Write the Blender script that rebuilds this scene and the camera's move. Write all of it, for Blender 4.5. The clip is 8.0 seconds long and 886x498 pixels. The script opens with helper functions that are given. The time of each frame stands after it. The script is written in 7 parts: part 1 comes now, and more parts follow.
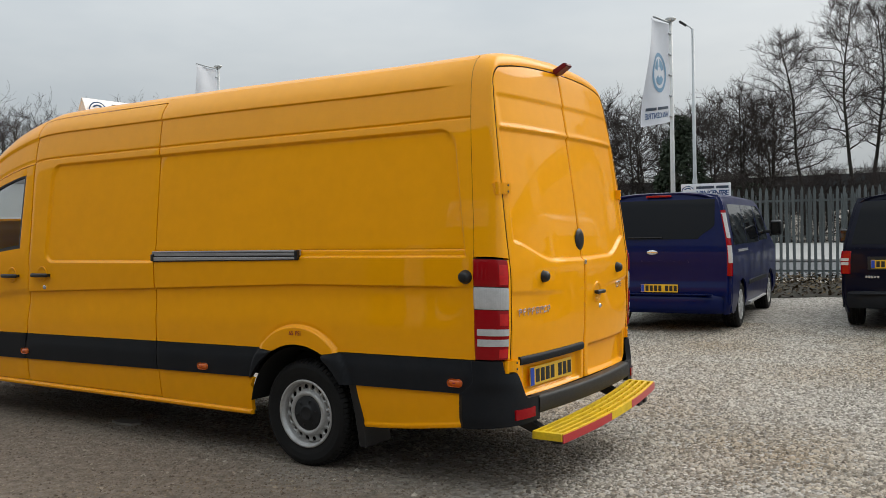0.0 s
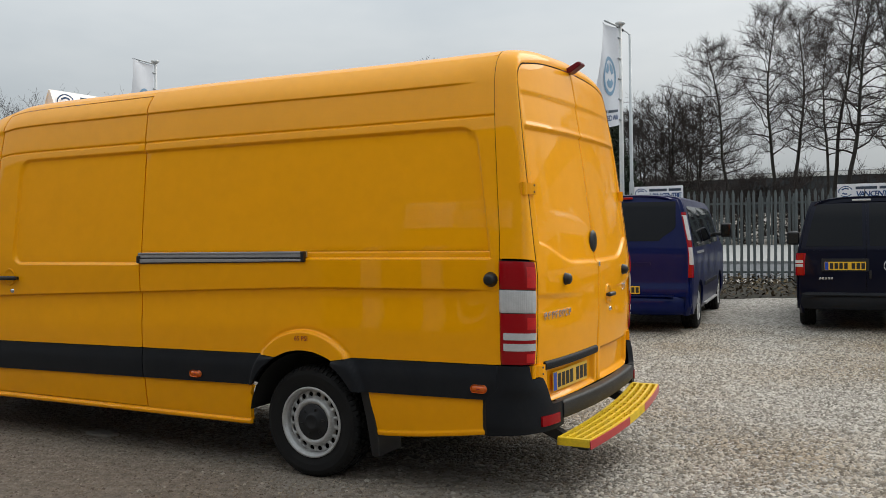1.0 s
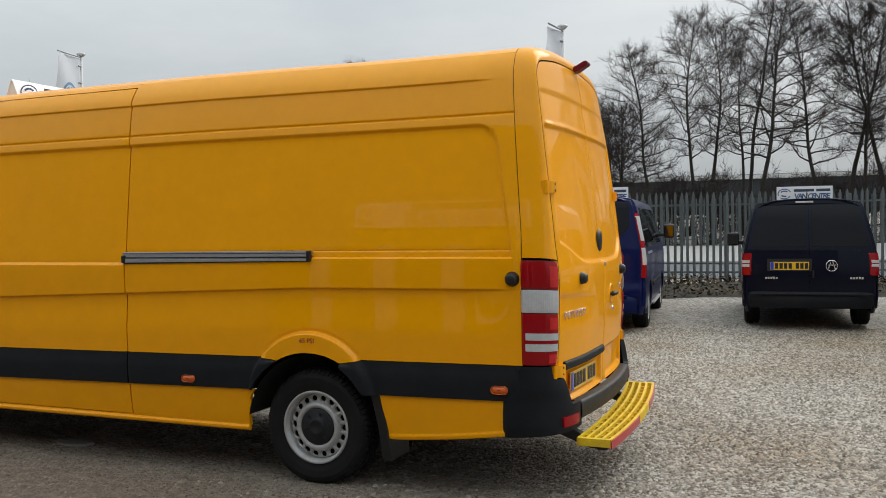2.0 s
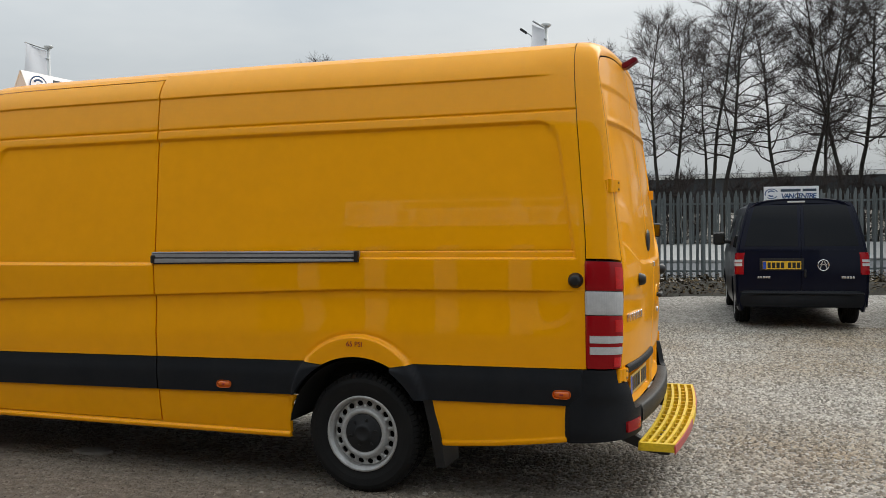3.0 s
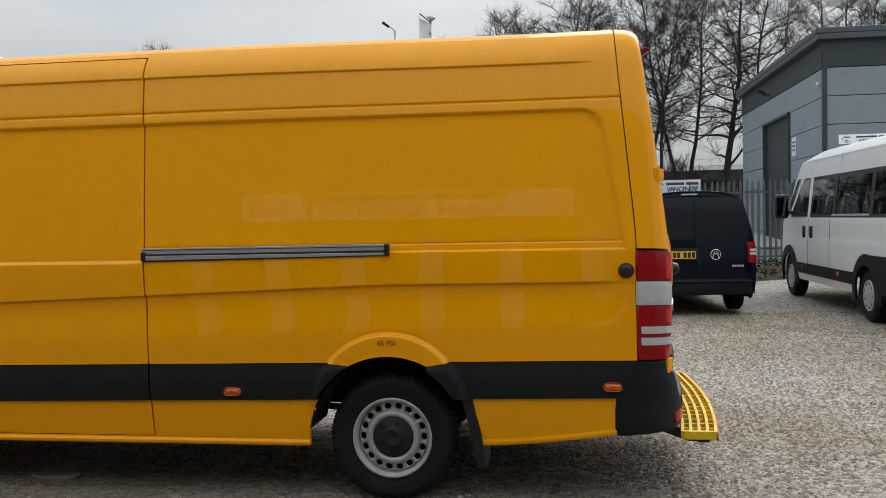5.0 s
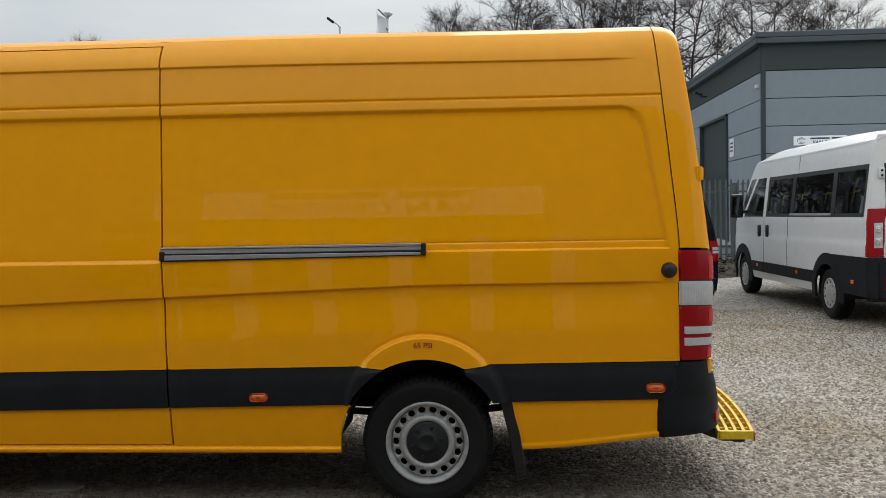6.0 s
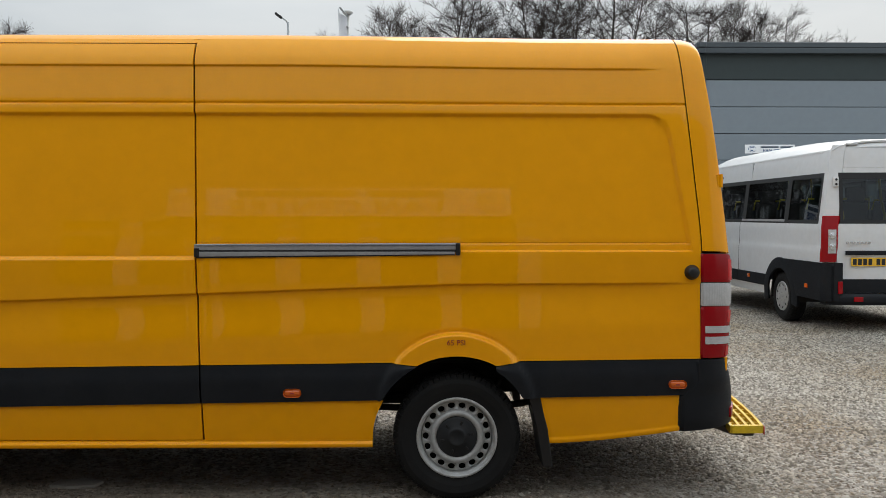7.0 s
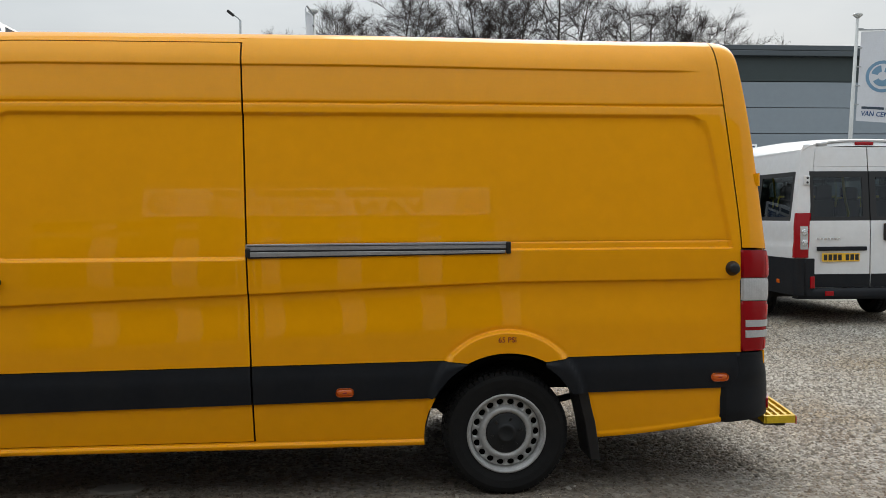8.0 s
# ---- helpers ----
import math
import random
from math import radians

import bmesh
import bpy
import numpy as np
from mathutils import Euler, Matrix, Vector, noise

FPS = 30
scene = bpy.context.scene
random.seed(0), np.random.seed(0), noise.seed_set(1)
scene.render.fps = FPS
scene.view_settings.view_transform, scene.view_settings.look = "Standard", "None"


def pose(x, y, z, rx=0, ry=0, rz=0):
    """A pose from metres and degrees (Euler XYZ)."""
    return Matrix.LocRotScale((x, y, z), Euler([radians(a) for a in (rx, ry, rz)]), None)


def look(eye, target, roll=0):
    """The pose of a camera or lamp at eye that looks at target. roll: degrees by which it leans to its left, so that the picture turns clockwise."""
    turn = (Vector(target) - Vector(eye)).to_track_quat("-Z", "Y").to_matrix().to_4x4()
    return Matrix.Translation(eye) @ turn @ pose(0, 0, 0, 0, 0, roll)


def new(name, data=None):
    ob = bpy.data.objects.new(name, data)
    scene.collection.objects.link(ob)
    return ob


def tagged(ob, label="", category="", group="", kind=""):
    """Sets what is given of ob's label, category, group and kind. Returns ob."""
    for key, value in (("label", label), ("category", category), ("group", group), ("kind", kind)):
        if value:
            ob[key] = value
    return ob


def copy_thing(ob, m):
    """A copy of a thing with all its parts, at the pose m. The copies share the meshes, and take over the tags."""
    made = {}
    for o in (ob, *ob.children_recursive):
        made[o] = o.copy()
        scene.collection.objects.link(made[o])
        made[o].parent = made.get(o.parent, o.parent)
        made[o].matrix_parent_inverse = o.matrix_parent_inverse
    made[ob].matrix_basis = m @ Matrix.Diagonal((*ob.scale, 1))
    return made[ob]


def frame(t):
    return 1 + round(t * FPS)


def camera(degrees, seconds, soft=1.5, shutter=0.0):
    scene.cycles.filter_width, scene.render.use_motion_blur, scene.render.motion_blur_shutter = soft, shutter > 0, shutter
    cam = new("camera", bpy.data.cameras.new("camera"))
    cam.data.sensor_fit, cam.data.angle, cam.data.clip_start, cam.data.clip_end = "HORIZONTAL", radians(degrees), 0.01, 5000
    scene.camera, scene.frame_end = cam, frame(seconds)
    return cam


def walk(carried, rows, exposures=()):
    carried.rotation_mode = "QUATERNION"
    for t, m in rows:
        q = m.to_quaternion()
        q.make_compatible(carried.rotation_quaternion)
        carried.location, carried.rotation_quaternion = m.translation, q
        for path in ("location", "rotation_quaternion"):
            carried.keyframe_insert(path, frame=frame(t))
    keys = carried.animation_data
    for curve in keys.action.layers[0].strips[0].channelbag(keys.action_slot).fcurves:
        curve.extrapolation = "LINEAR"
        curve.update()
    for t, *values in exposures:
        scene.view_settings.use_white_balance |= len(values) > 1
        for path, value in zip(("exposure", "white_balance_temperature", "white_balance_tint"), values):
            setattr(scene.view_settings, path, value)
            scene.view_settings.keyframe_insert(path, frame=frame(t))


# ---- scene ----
cam = camera(53.6, 8.0, soft=0.75)
PATH = [
    (0, (3.862, -4.243, 1.528), (2.78, -2.562, 1.483), -1.2),
    (0.5, (3.589, -4.359, 1.549), (2.586, -2.63, 1.5), -1.0),
    (1, (3.295, -4.383, 1.536), (2.363, -2.614, 1.491), -1.0),
    (1.5, (3.035, -4.451, 1.537), (2.181, -2.643, 1.492), -0.9),
    (1.7, (2.915, -4.499, 1.532), (2.105, -2.671, 1.487), -0.9),
    (3, (2.155, -4.59, 1.547), (1.491, -2.704, 1.496), -0.7),
    (3.5, (1.848, -4.717, 1.555), (1.262, -2.806, 1.503), -1.0),
    (4, (1.577, -4.705, 1.536), (1.09, -2.766, 1.479), -1.0),
    (4.5, (1.296, -4.648, 1.548), (0.872, -2.694, 1.482), -0.9),
    (4.7, (1.182, -4.654, 1.538), (0.814, -2.689, 1.473), -1.0),
    (6, (0.419, -4.571, 1.551), (0.286, -2.576, 1.477), -1.0),
    (6.5, (0.131, -4.669, 1.552), (0.089, -2.671, 1.483), -0.4),
    (7, (-0.135, -4.716, 1.564), (-0.107, -2.717, 1.487), -0.0),
    (7.5, (-0.449, -4.677, 1.562), (-0.358, -2.681, 1.487), -0.0),
    (8, (-0.748, -4.738, 1.565), (-0.579, -2.747, 1.486), -0.3),
]
walk(cam, [(t, look(eye, target, roll)) for t, eye, target, roll in PATH])

# ---- light ----
world = bpy.data.worlds.new("overcast_sky")
scene.world = world
world.use_nodes = True
wn, wl = world.node_tree.nodes, world.node_tree.links
wn.clear()
sky = wn.new("ShaderNodeTexSky")
sky.sky_type = "NISHITA"
sky.sun_disc = False
SUN_AZ, SUN_EL = 28.0, 42.0          # degrees from +y towards +x, and up
sky.sun_elevation = radians(SUN_EL)
sky.sun_rotation = radians(SUN_AZ)
sky.air_density, sky.dust_density, sky.ozone_density = 1.0, 4.0, 1.0
cloud_co = wn.new("ShaderNodeTexCoord")
cloud_map = wn.new("ShaderNodeMapping")
cloud_map.inputs["Scale"].default_value = (1.0, 1.0, 3.2)
cloud = wn.new("ShaderNodeTexNoise")
cloud.inputs["Scale"].default_value = 1.7
cloud.inputs["Detail"].default_value = 5.0
cloud.inputs["Roughness"].default_value = 0.55
cloud_ramp = wn.new("ShaderNodeValToRGB")
cloud_ramp.color_ramp.elements[0].position, cloud_ramp.color_ramp.elements[0].color = 0.32, (5.2, 5.8, 6.25, 1)
cloud_ramp.color_ramp.elements[1].position, cloud_ramp.color_ramp.elements[1].color = 0.72, (7.5, 7.85, 7.95, 1)
mix_sky = wn.new("ShaderNodeMix")
mix_sky.data_type = "RGBA"
mix_sky.inputs[0].default_value = 0.90
bg = wn.new("ShaderNodeBackground")
bg.inputs["Strength"].default_value = 0.10
w_out = wn.new("ShaderNodeOutputWorld")
wl.new(cloud_co.outputs["Generated"], cloud_map.inputs["Vector"])
wl.new(cloud_map.outputs[0], cloud.inputs["Vector"])
wl.new(cloud.outputs["Fac"], cloud_ramp.inputs[0])
wl.new(sky.outputs[0], mix_sky.inputs[6])
wl.new(cloud_ramp.outputs[0], mix_sky.inputs[7])
# an overcast sky grows brighter towards the zenith
sky_xyz = wn.new("ShaderNodeSeparateXYZ")
sky_up = wn.new("ShaderNodeMapRange")
sky_up.inputs["From Min"].default_value, sky_up.inputs["From Max"].default_value = 0.0, 1.0
sky_up.inputs["To Min"].default_value, sky_up.inputs["To Max"].default_value = 0.715, 2.65
sky_scale = wn.new("ShaderNodeVectorMath")
sky_scale.operation = "SCALE"
wl.new(cloud_co.outputs["Generated"], sky_xyz.inputs[0])
wl.new(sky_xyz.outputs["Z"], sky_up.inputs["Value"])
wl.new(mix_sky.outputs[2], sky_scale.inputs[0])
wl.new(sky_up.outputs[0], sky_scale.inputs["Scale"])
wl.new(sky_scale.outputs[0], bg.inputs["Color"])
wl.new(bg.outputs[0], w_out.inputs["Surface"])

sun = new("sun", bpy.data.lights.new("sun", "SUN"))
sun.data.energy = 2.0
sun.data.angle = radians(46)
sun.data.color = (1.0, 0.95, 0.87)
_az, _el = radians(SUN_AZ), radians(SUN_EL)
sun_dir = Vector((math.sin(_az) * math.cos(_el), math.cos(_az) * math.cos(_el), math.sin(_el)))
sun.matrix_world = look(sun_dir * 60, (0, 0, 0))
scene.view_settings.exposure = -0.19


# ---- materials ----
def material(name, colour, rough=0.5, metal=0.0, coat=0.0, coat_rough=0.05, vary=0.0, scale=8.0, bump=0.0, bump_scale=60.0,
             tint=None, spec=0.5, alpha_glass=False, emit=None, per_piece=0.0, dirt=None, dirt_amount=0.0, dirt_scale=3.0):
    """A node material: base colour with two scales of variation, fine relief, and optional dirt stains."""
    m = bpy.data.materials.new(name)
    m.use_nodes = True
    nt = m.node_tree
    n, l = nt.nodes, nt.links
    p = n["Principled BSDF"]
    p.inputs["Roughness"].default_value = rough
    p.inputs["Metallic"].default_value = metal
    p.inputs["Coat Weight"].default_value = coat
    p.inputs["Coat Roughness"].default_value = coat_rough
    p.inputs["Specular IOR Level"].default_value = spec
    p.inputs["Base Color"].default_value = (*colour, 1)
    m.diffuse_color = (*colour, 1)
    co = n.new("ShaderNodeTexCoord")
    out = None
    if vary or per_piece:
        a = n.new("ShaderNodeTexNoise")
        a.inputs["Scale"].default_value = scale
        a.inputs["Detail"].default_value = 6
        a.inputs["Roughness"].default_value = 0.65
        l.new(co.outputs["Object"], a.inputs["Vector"])
        b = n.new("ShaderNodeTexNoise")
        b.inputs["Scale"].default_value = scale * 9
        b.inputs["Detail"].default_value = 3
        l.new(co.outputs["Object"], b.inputs["Vector"])
        add = n.new("ShaderNodeMath")
        add.operation = "ADD"
        l.new(a.outputs["Fac"], add.inputs[0])
        l.new(b.outputs["Fac"], add.inputs[1])
        half = n.new("ShaderNodeMapRange")
        half.inputs["From Min"].default_value, half.inputs["From Max"].default_value = 0.6, 1.4
        half.inputs["To Min"].default_value, half.inputs["To Max"].default_value = 1 - vary, 1 + vary
        l.new(add.outputs[0], half.inputs["Value"])
        src = half.outputs[0]
        if per_piece:
            info = n.new("ShaderNodeObjectInfo")
            mr = n.new("ShaderNodeMapRange")
            mr.inputs["To Min"].default_value, mr.inputs["To Max"].default_value = 1 - per_piece, 1 + per_piece
            l.new(info.outputs["Random"], mr.inputs["Value"])
            mul = n.new("ShaderNodeMath")
            mul.operation = "MULTIPLY"
            l.new(src, mul.inputs[0])
            l.new(mr.outputs[0], mul.inputs[1])
            src = mul.outputs[0]
        vm = n.new("ShaderNodeVectorMath")
        vm.operation = "SCALE"
        vm.inputs[0].default_value = colour
        l.new(src, vm.inputs["Scale"])
        out = vm.outputs[0]
        if tint:
            mx = n.new("ShaderNodeMix")
            mx.data_type = "RGBA"
            rp = n.new("ShaderNodeMapRange")
            rp.inputs["From Min"].default_value, rp.inputs["From Max"].default_value = 0.42, 0.68
            l.new(a.outputs["Fac"], rp.inputs["Value"])
            l.new(rp.outputs[0], mx.inputs[0])
            l.new(out, mx.inputs[6])
            mx.inputs[7].default_value = (*tint, 1)
            out = mx.outputs[2]
        l.new(out, p.inputs["Base Color"])
    if dirt:
        d = n.new("ShaderNodeTexNoise")
        d.inputs["Scale"].default_value = dirt_scale
        d.inputs["Detail"].default_value = 8
        d.inputs["Roughness"].default_value = 0.7
        l.new(co.outputs["Object"], d.inputs["Vector"])
        r = n.new("ShaderNodeMapRange")
        r.inputs["From Min"].default_value, r.inputs["From Max"].default_value = 0.45, 0.75
        r.inputs["To Max"].default_value = dirt_amount
        l.new(d.outputs["Fac"], r.inputs["Value"])
        mx = n.new("ShaderNodeMix")
        mx.data_type = "RGBA"
        l.new(r.outputs[0], mx.inputs[0])
        if out is not None:
            l.new(out, mx.inputs[6])
        else:
            mx.inputs[6].default_value = (*colour, 1)
        mx.inputs[7].default_value = (*dirt, 1)
        l.new(mx.outputs[2], p.inputs["Base Color"])
        rr = n.new("ShaderNodeMapRange")
        rr.inputs["To Min"].default_value, rr.inputs["To Max"].default_value = rough, min(1, rough + 0.35)
        l.new(r.outputs[0], rr.inputs["Value"])
        l.new(rr.outputs[0], p.inputs["Roughness"])
    if bump:
        t = n.new("ShaderNodeTexNoise")
        t.inputs["Scale"].default_value = bump_scale
        t.inputs["Detail"].default_value = 4
        l.new(co.outputs["Object"], t.inputs["Vector"])
        bp = n.new("ShaderNodeBump")
        bp.inputs["Strength"].default_value = bump
        bp.inputs["Distance"].default_value = 0.01
        l.new(t.outputs["Fac"], bp.inputs["Height"])
        l.new(bp.outputs[0], p.inputs["Normal"])
    if emit:
        p.inputs["Emission Color"].default_value = (*colour, 1)
        p.inputs["Emission Strength"].default_value = emit
    return m


def glass_material(name, colour, rough=0.02):
    """Tinted automotive glass: gloss over a partly clear, tinted body."""
    m = bpy.data.materials.new(name)
    m.use_nodes = True
    n, l = m.node_tree.nodes, m.node_tree.links
    n.clear()
    o = n.new("ShaderNodeOutputMaterial")
    tr = n.new("ShaderNodeBsdfTransparent")
    tr.inputs["Color"].default_value = (*colour, 1)
    gl = n.new("ShaderNodeBsdfGlossy")
    gl.inputs["Roughness"].default_value = rough
    gl.inputs["Color"].default_value = (0.9, 0.95, 1.0, 1)
    lw = n.new("ShaderNodeLayerWeight")
    lw.inputs["Blend"].default_value = 0.5
    steep = n.new("ShaderNodeMath")
    steep.operation = "POWER"
    steep.inputs[1].default_value = 4.0
    l.new(lw.outputs["Facing"], steep.inputs[0])
    fr = n.new("ShaderNodeMath")
    fr.operation = "MULTIPLY_ADD"
    fr.inputs[1].default_value, fr.inputs[2].default_value = 0.85, 0.045
    l.new(steep.outputs[0], fr.inputs[0])
    mx = n.new("ShaderNodeMixShader")
    l.new(fr.outputs[0], mx.inputs[0])
    l.new(tr.outputs[0], mx.inputs[1])
    l.new(gl.outputs[0], mx.inputs[2])
    l.new(mx.outputs[0], o.inputs["Surface"])
    m.diffuse_color = (*colour, 1)
    return m


YELLOW = material("yellow_paint", (0.95, 0.388, 0.0006), 0.45, spec=0.04, coat=0.56, coat_rough=0.012, vary=0.035, scale=1.2, bump=0.005, bump_scale=9,
                  dirt=(0.55, 0.23, 0.01), dirt_amount=0.08, dirt_scale=2.2)
BLACK_TRIM = material("black_trim_plastic", (0.0080, 0.0097, 0.0130), 0.55, spec=0.22, vary=0.18, scale=5, bump=0.12, bump_scale=400, dirt=(0.04, 0.037, 0.034), dirt_amount=0.2, dirt_scale=4)
BUMPER_GREY = material("weathered_grey_bumper_plastic", (0.020, 0.020, 0.0195), 0.5, spec=0.3, vary=0.2, scale=6, bump=0.10, bump_scale=300, dirt=(0.05, 0.048, 0.044), dirt_amount=0.3, dirt_scale=4)
BLACK = material("black_plastic", (0.008, 0.008, 0.009), 0.45, vary=0.15, scale=10, bump=0.05, bump_scale=300)
UNDER = material("underbody_black", (0.009, 0.0085, 0.008), 0.85, vary=0.3, scale=6, bump=0.2, bump_scale=60)
RUBBER = material("tyre_rubber", (0.0058, 0.0058, 0.0061), 0.72, spec=0.3, vary=0.25, scale=12, bump=0.15, bump_scale=200, dirt=(0.05, 0.045, 0.038), dirt_amount=0.12, dirt_scale=7)
STEEL = material("silver_wheel_steel", (0.47, 0.47, 0.465), 0.45, metal=0.35, vary=0.12, scale=14, bump=0.03, bump_scale=150, dirt=(0.12, 0.10, 0.08), dirt_amount=0.45, dirt_scale=9)
ALU = material("aluminium", (0.40, 0.40, 0.41), 0.38, metal=0.45, vary=0.15, scale=6, bump=0.03, bump_scale=300)
MIRROR = material("dim_mirror_glass", (0.10, 0.105, 0.11), 0.05, metal=1.0, vary=0.04, scale=5)
CHROME = material("chrome_badge", (0.70, 0.71, 0.72), 0.2, metal=0.85, vary=0.06, scale=20)
HUBGREY = material("dark_grey_hubcap_plastic", (0.015, 0.016, 0.018), 0.5, spec=0.3, vary=0.2, scale=14, dirt=(0.05, 0.045, 0.04), dirt_amount=0.3, dirt_scale=10)
RED_LENS = material("red_lamp_lens", (0.31, 0.002, 0.006), 0.2, spec=0.15, coat=0.4, coat_rough=0.02, vary=0.10, scale=14, bump=0.10, bump_scale=120)
CLEAR_LENS = material("clear_lamp_lens", (0.52, 0.52, 0.525), 0.15, coat=0.6, vary=0.16, scale=26, bump=0.15, bump_scale=90)
RED_CELL = material("bright_red_reflector_cell", (0.60, 0.010, 0.012), 0.25, spec=0.3, coat=0.4, coat_rough=0.02, vary=0.22, scale=40, bump=0.2, bump_scale=220)
AMBER = material("amber_marker_lens", (0.72, 0.13, 0.008), 0.2, coat=1.0, vary=0.1, scale=20)
RED_TAPE = material("red_reflective_strip", (0.50, 0.02, 0.03), 0.35, coat=0.5, vary=0.12, scale=10)
STEP_YELLOW = material("yellow_step_grating", (0.78, 0.52, 0.01), 0.5, vary=0.15, scale=9, bump=0.12, bump_scale=140, dirt=(0.28, 0.2, 0.05), dirt_amount=0.35, dirt_scale=6)
PLATE_YELLOW = material("plate_yellow", (0.80, 0.47, 0.02), 0.35, coat=0.4, vary=0.04, scale=10)
PLATE_BLACK = material("plate_black", (0.012, 0.012, 0.012), 0.4, vary=0.05, scale=10)
PLATE_BLUE = material("plate_blue_band", (0.01, 0.06, 0.42), 0.35, vary=0.05, scale=10)
DECAL_RED = material("dark_red_lettering", (0.30, 0.012, 0.006), 0.5, vary=0.05, scale=10)
WHITE_PAINT = material("white_vehicle_paint", (0.72, 0.73, 0.74), 0.38, spec=0.3, coat=0.35, coat_rough=0.05, vary=0.05, scale=1.5, bump=0.008, bump_scale=10, dirt=(0.42, 0.40, 0.36), dirt_amount=0.18, dirt_scale=3)
BLUE_PAINT = material("deep_blue_metallic_paint", (0.0009, 0.0055, 0.056), 0.32, spec=0.08, coat=0.20, coat_rough=0.03, vary=0.10, scale=2.0, bump=0.006, bump_scale=10, dirt=(0.02, 0.02, 0.05), dirt_amount=0.2, dirt_scale=3)
NAVY_PAINT = material("blue_black_paint", (0.0010, 0.0021, 0.0115), 0.30, spec=0.10, coat=0.20, coat_rough=0.03, vary=0.10, scale=2.0, bump=0.006, bump_scale=10, dirt=(0.012, 0.012, 0.018), dirt_amount=0.2, dirt_scale=3)
TINT_GLASS = material("dark_tinted_glass", (0.0010, 0.0018, 0.0040), 0.03, spec=0.20, coat=0.0, coat_rough=0.01, vary=0.1, scale=3)
CLEAR_GLASS = glass_material("tinted_window_glass", (0.34, 0.39, 0.38))
CAB_PANE = glass_material("pale_cab_window_glass", (0.85, 0.88, 0.88))
SIGN_WHITE = material("white_sign_board", (0.84, 0.85, 0.86), 0.4, vary=0.05, scale=3, dirt=(0.5, 0.5, 0.48), dirt_amount=0.15)
SIGN_BLUE = material("sign_dark_blue_print", (0.02, 0.07, 0.20), 0.45, vary=0.06, scale=8)
SIGN_DARK = material("sign_dark_print", (0.04, 0.06, 0.09), 0.45, vary=0.06, scale=8)
SIGN_CYAN = material("sign_light_blue_print", (0.16, 0.30, 0.44), 0.45, vary=0.08, scale=8)
GALV = material("galvanised_steel", (0.115, 0.130, 0.132), 0.62, metal=0.25, vary=0.16, scale=5, bump=0.05, bump_scale=80, per_piece=0.18, dirt=(0.06, 0.064, 0.055), dirt_amount=0.5, dirt_scale=2.5)
POLE_GREY = material("galvanised_pole", (0.42, 0.44, 0.45), 0.5, metal=0.3, vary=0.12, scale=6, bump=0.03, bump_scale=90)
POLE_WHITE = material("white_pole", (0.62, 0.63, 0.62), 0.45, vary=0.10, scale=5, dirt=(0.35, 0.36, 0.34), dirt_amount=0.3)
FABRIC = material("white_flag_fabric", (0.66, 0.68, 0.72), 0.85, vary=0.06, scale=4, bump=0.06, bump_scale=300)
CLAD = material("grey_cladding_panel", (0.265, 0.310, 0.350), 0.5, vary=0.05, scale=0.7, bump=0.02, bump_scale=40, per_piece=0.05, dirt=(0.23, 0.26, 0.285), dirt_amount=0.3, dirt_scale=0.7)
CLAD_DARK = material("dark_slate_cladding", (0.034, 0.050, 0.052), 0.5, vary=0.08, scale=0.8, bump=0.02, bump_scale=40)
GUTTER = material("slate_roof_trim", (0.075, 0.092, 0.105), 0.5, vary=0.08, scale=1.0)
UPPER_WALL = material("dark_upper_facade", (0.115, 0.110, 0.102), 0.7, vary=0.15, scale=0.8, bump=0.05, bump_scale=20)
SHUTTER = material("dark_roller_shutter", (0.028, 0.034, 0.040), 0.45, vary=0.12, scale=3)
BARK = material("tree_bark", (0.034, 0.028, 0.023), 0.9, vary=0.35, scale=3.0, bump=0.35, bump_scale=30, tint=(0.040, 0.040, 0.028))
TWIG = material("bare_twigs", (0.036, 0.026, 0.022), 0.9, vary=0.3, scale=2.0)
EVERGREEN = material("dark_evergreen_leaf", (0.020, 0.032, 0.014), 0.7, vary=0.4, scale=2.0)
CONCRETE = material("pale_concrete", (0.33, 0.325, 0.31), 0.85, vary=0.14, scale=0.8, bump=0.1, bump_scale=30)
ASPHALT = material("worn_asphalt", (0.11, 0.115, 0.12), 0.9, vary=0.2, scale=1.5, bump=0.2, bump_scale=80)
SEAM = material("seam_gap_shade", (0.006, 0.005, 0.004), 1.0, spec=0.0, vary=0.2, scale=10)
PALE_STRIP = material("pale_roof_sheet", (0.62, 0.62, 0.60), 0.6, vary=0.1, scale=0.2)
def mixed_material(name, dark, mid, pale, rough=0.95):
    """Loose small pieces of one kind, each of its own shade."""
    m = bpy.data.materials.new(name)
    m.use_nodes = True
    n, l = m.node_tree.nodes, m.node_tree.links
    p = n["Principled BSDF"]
    p.inputs["Roughness"].default_value = rough
    p.inputs["Specular IOR Level"].default_value = 0.2
    g = n.new("ShaderNodeNewGeometry")
    r = n.new("ShaderNodeValToRGB")
    e = r.color_ramp.elements
    e[0].position, e[0].color = 0.0, (*dark, 1)
    e[1].position, e[1].color = 1.0, (*pale, 1)
    e.new(0.6).color = (*mid, 1)
    l.new(g.outputs["Random Per Island"], r.inputs[0])
    l.new(r.outputs[0], p.inputs["Base Color"])
    return m


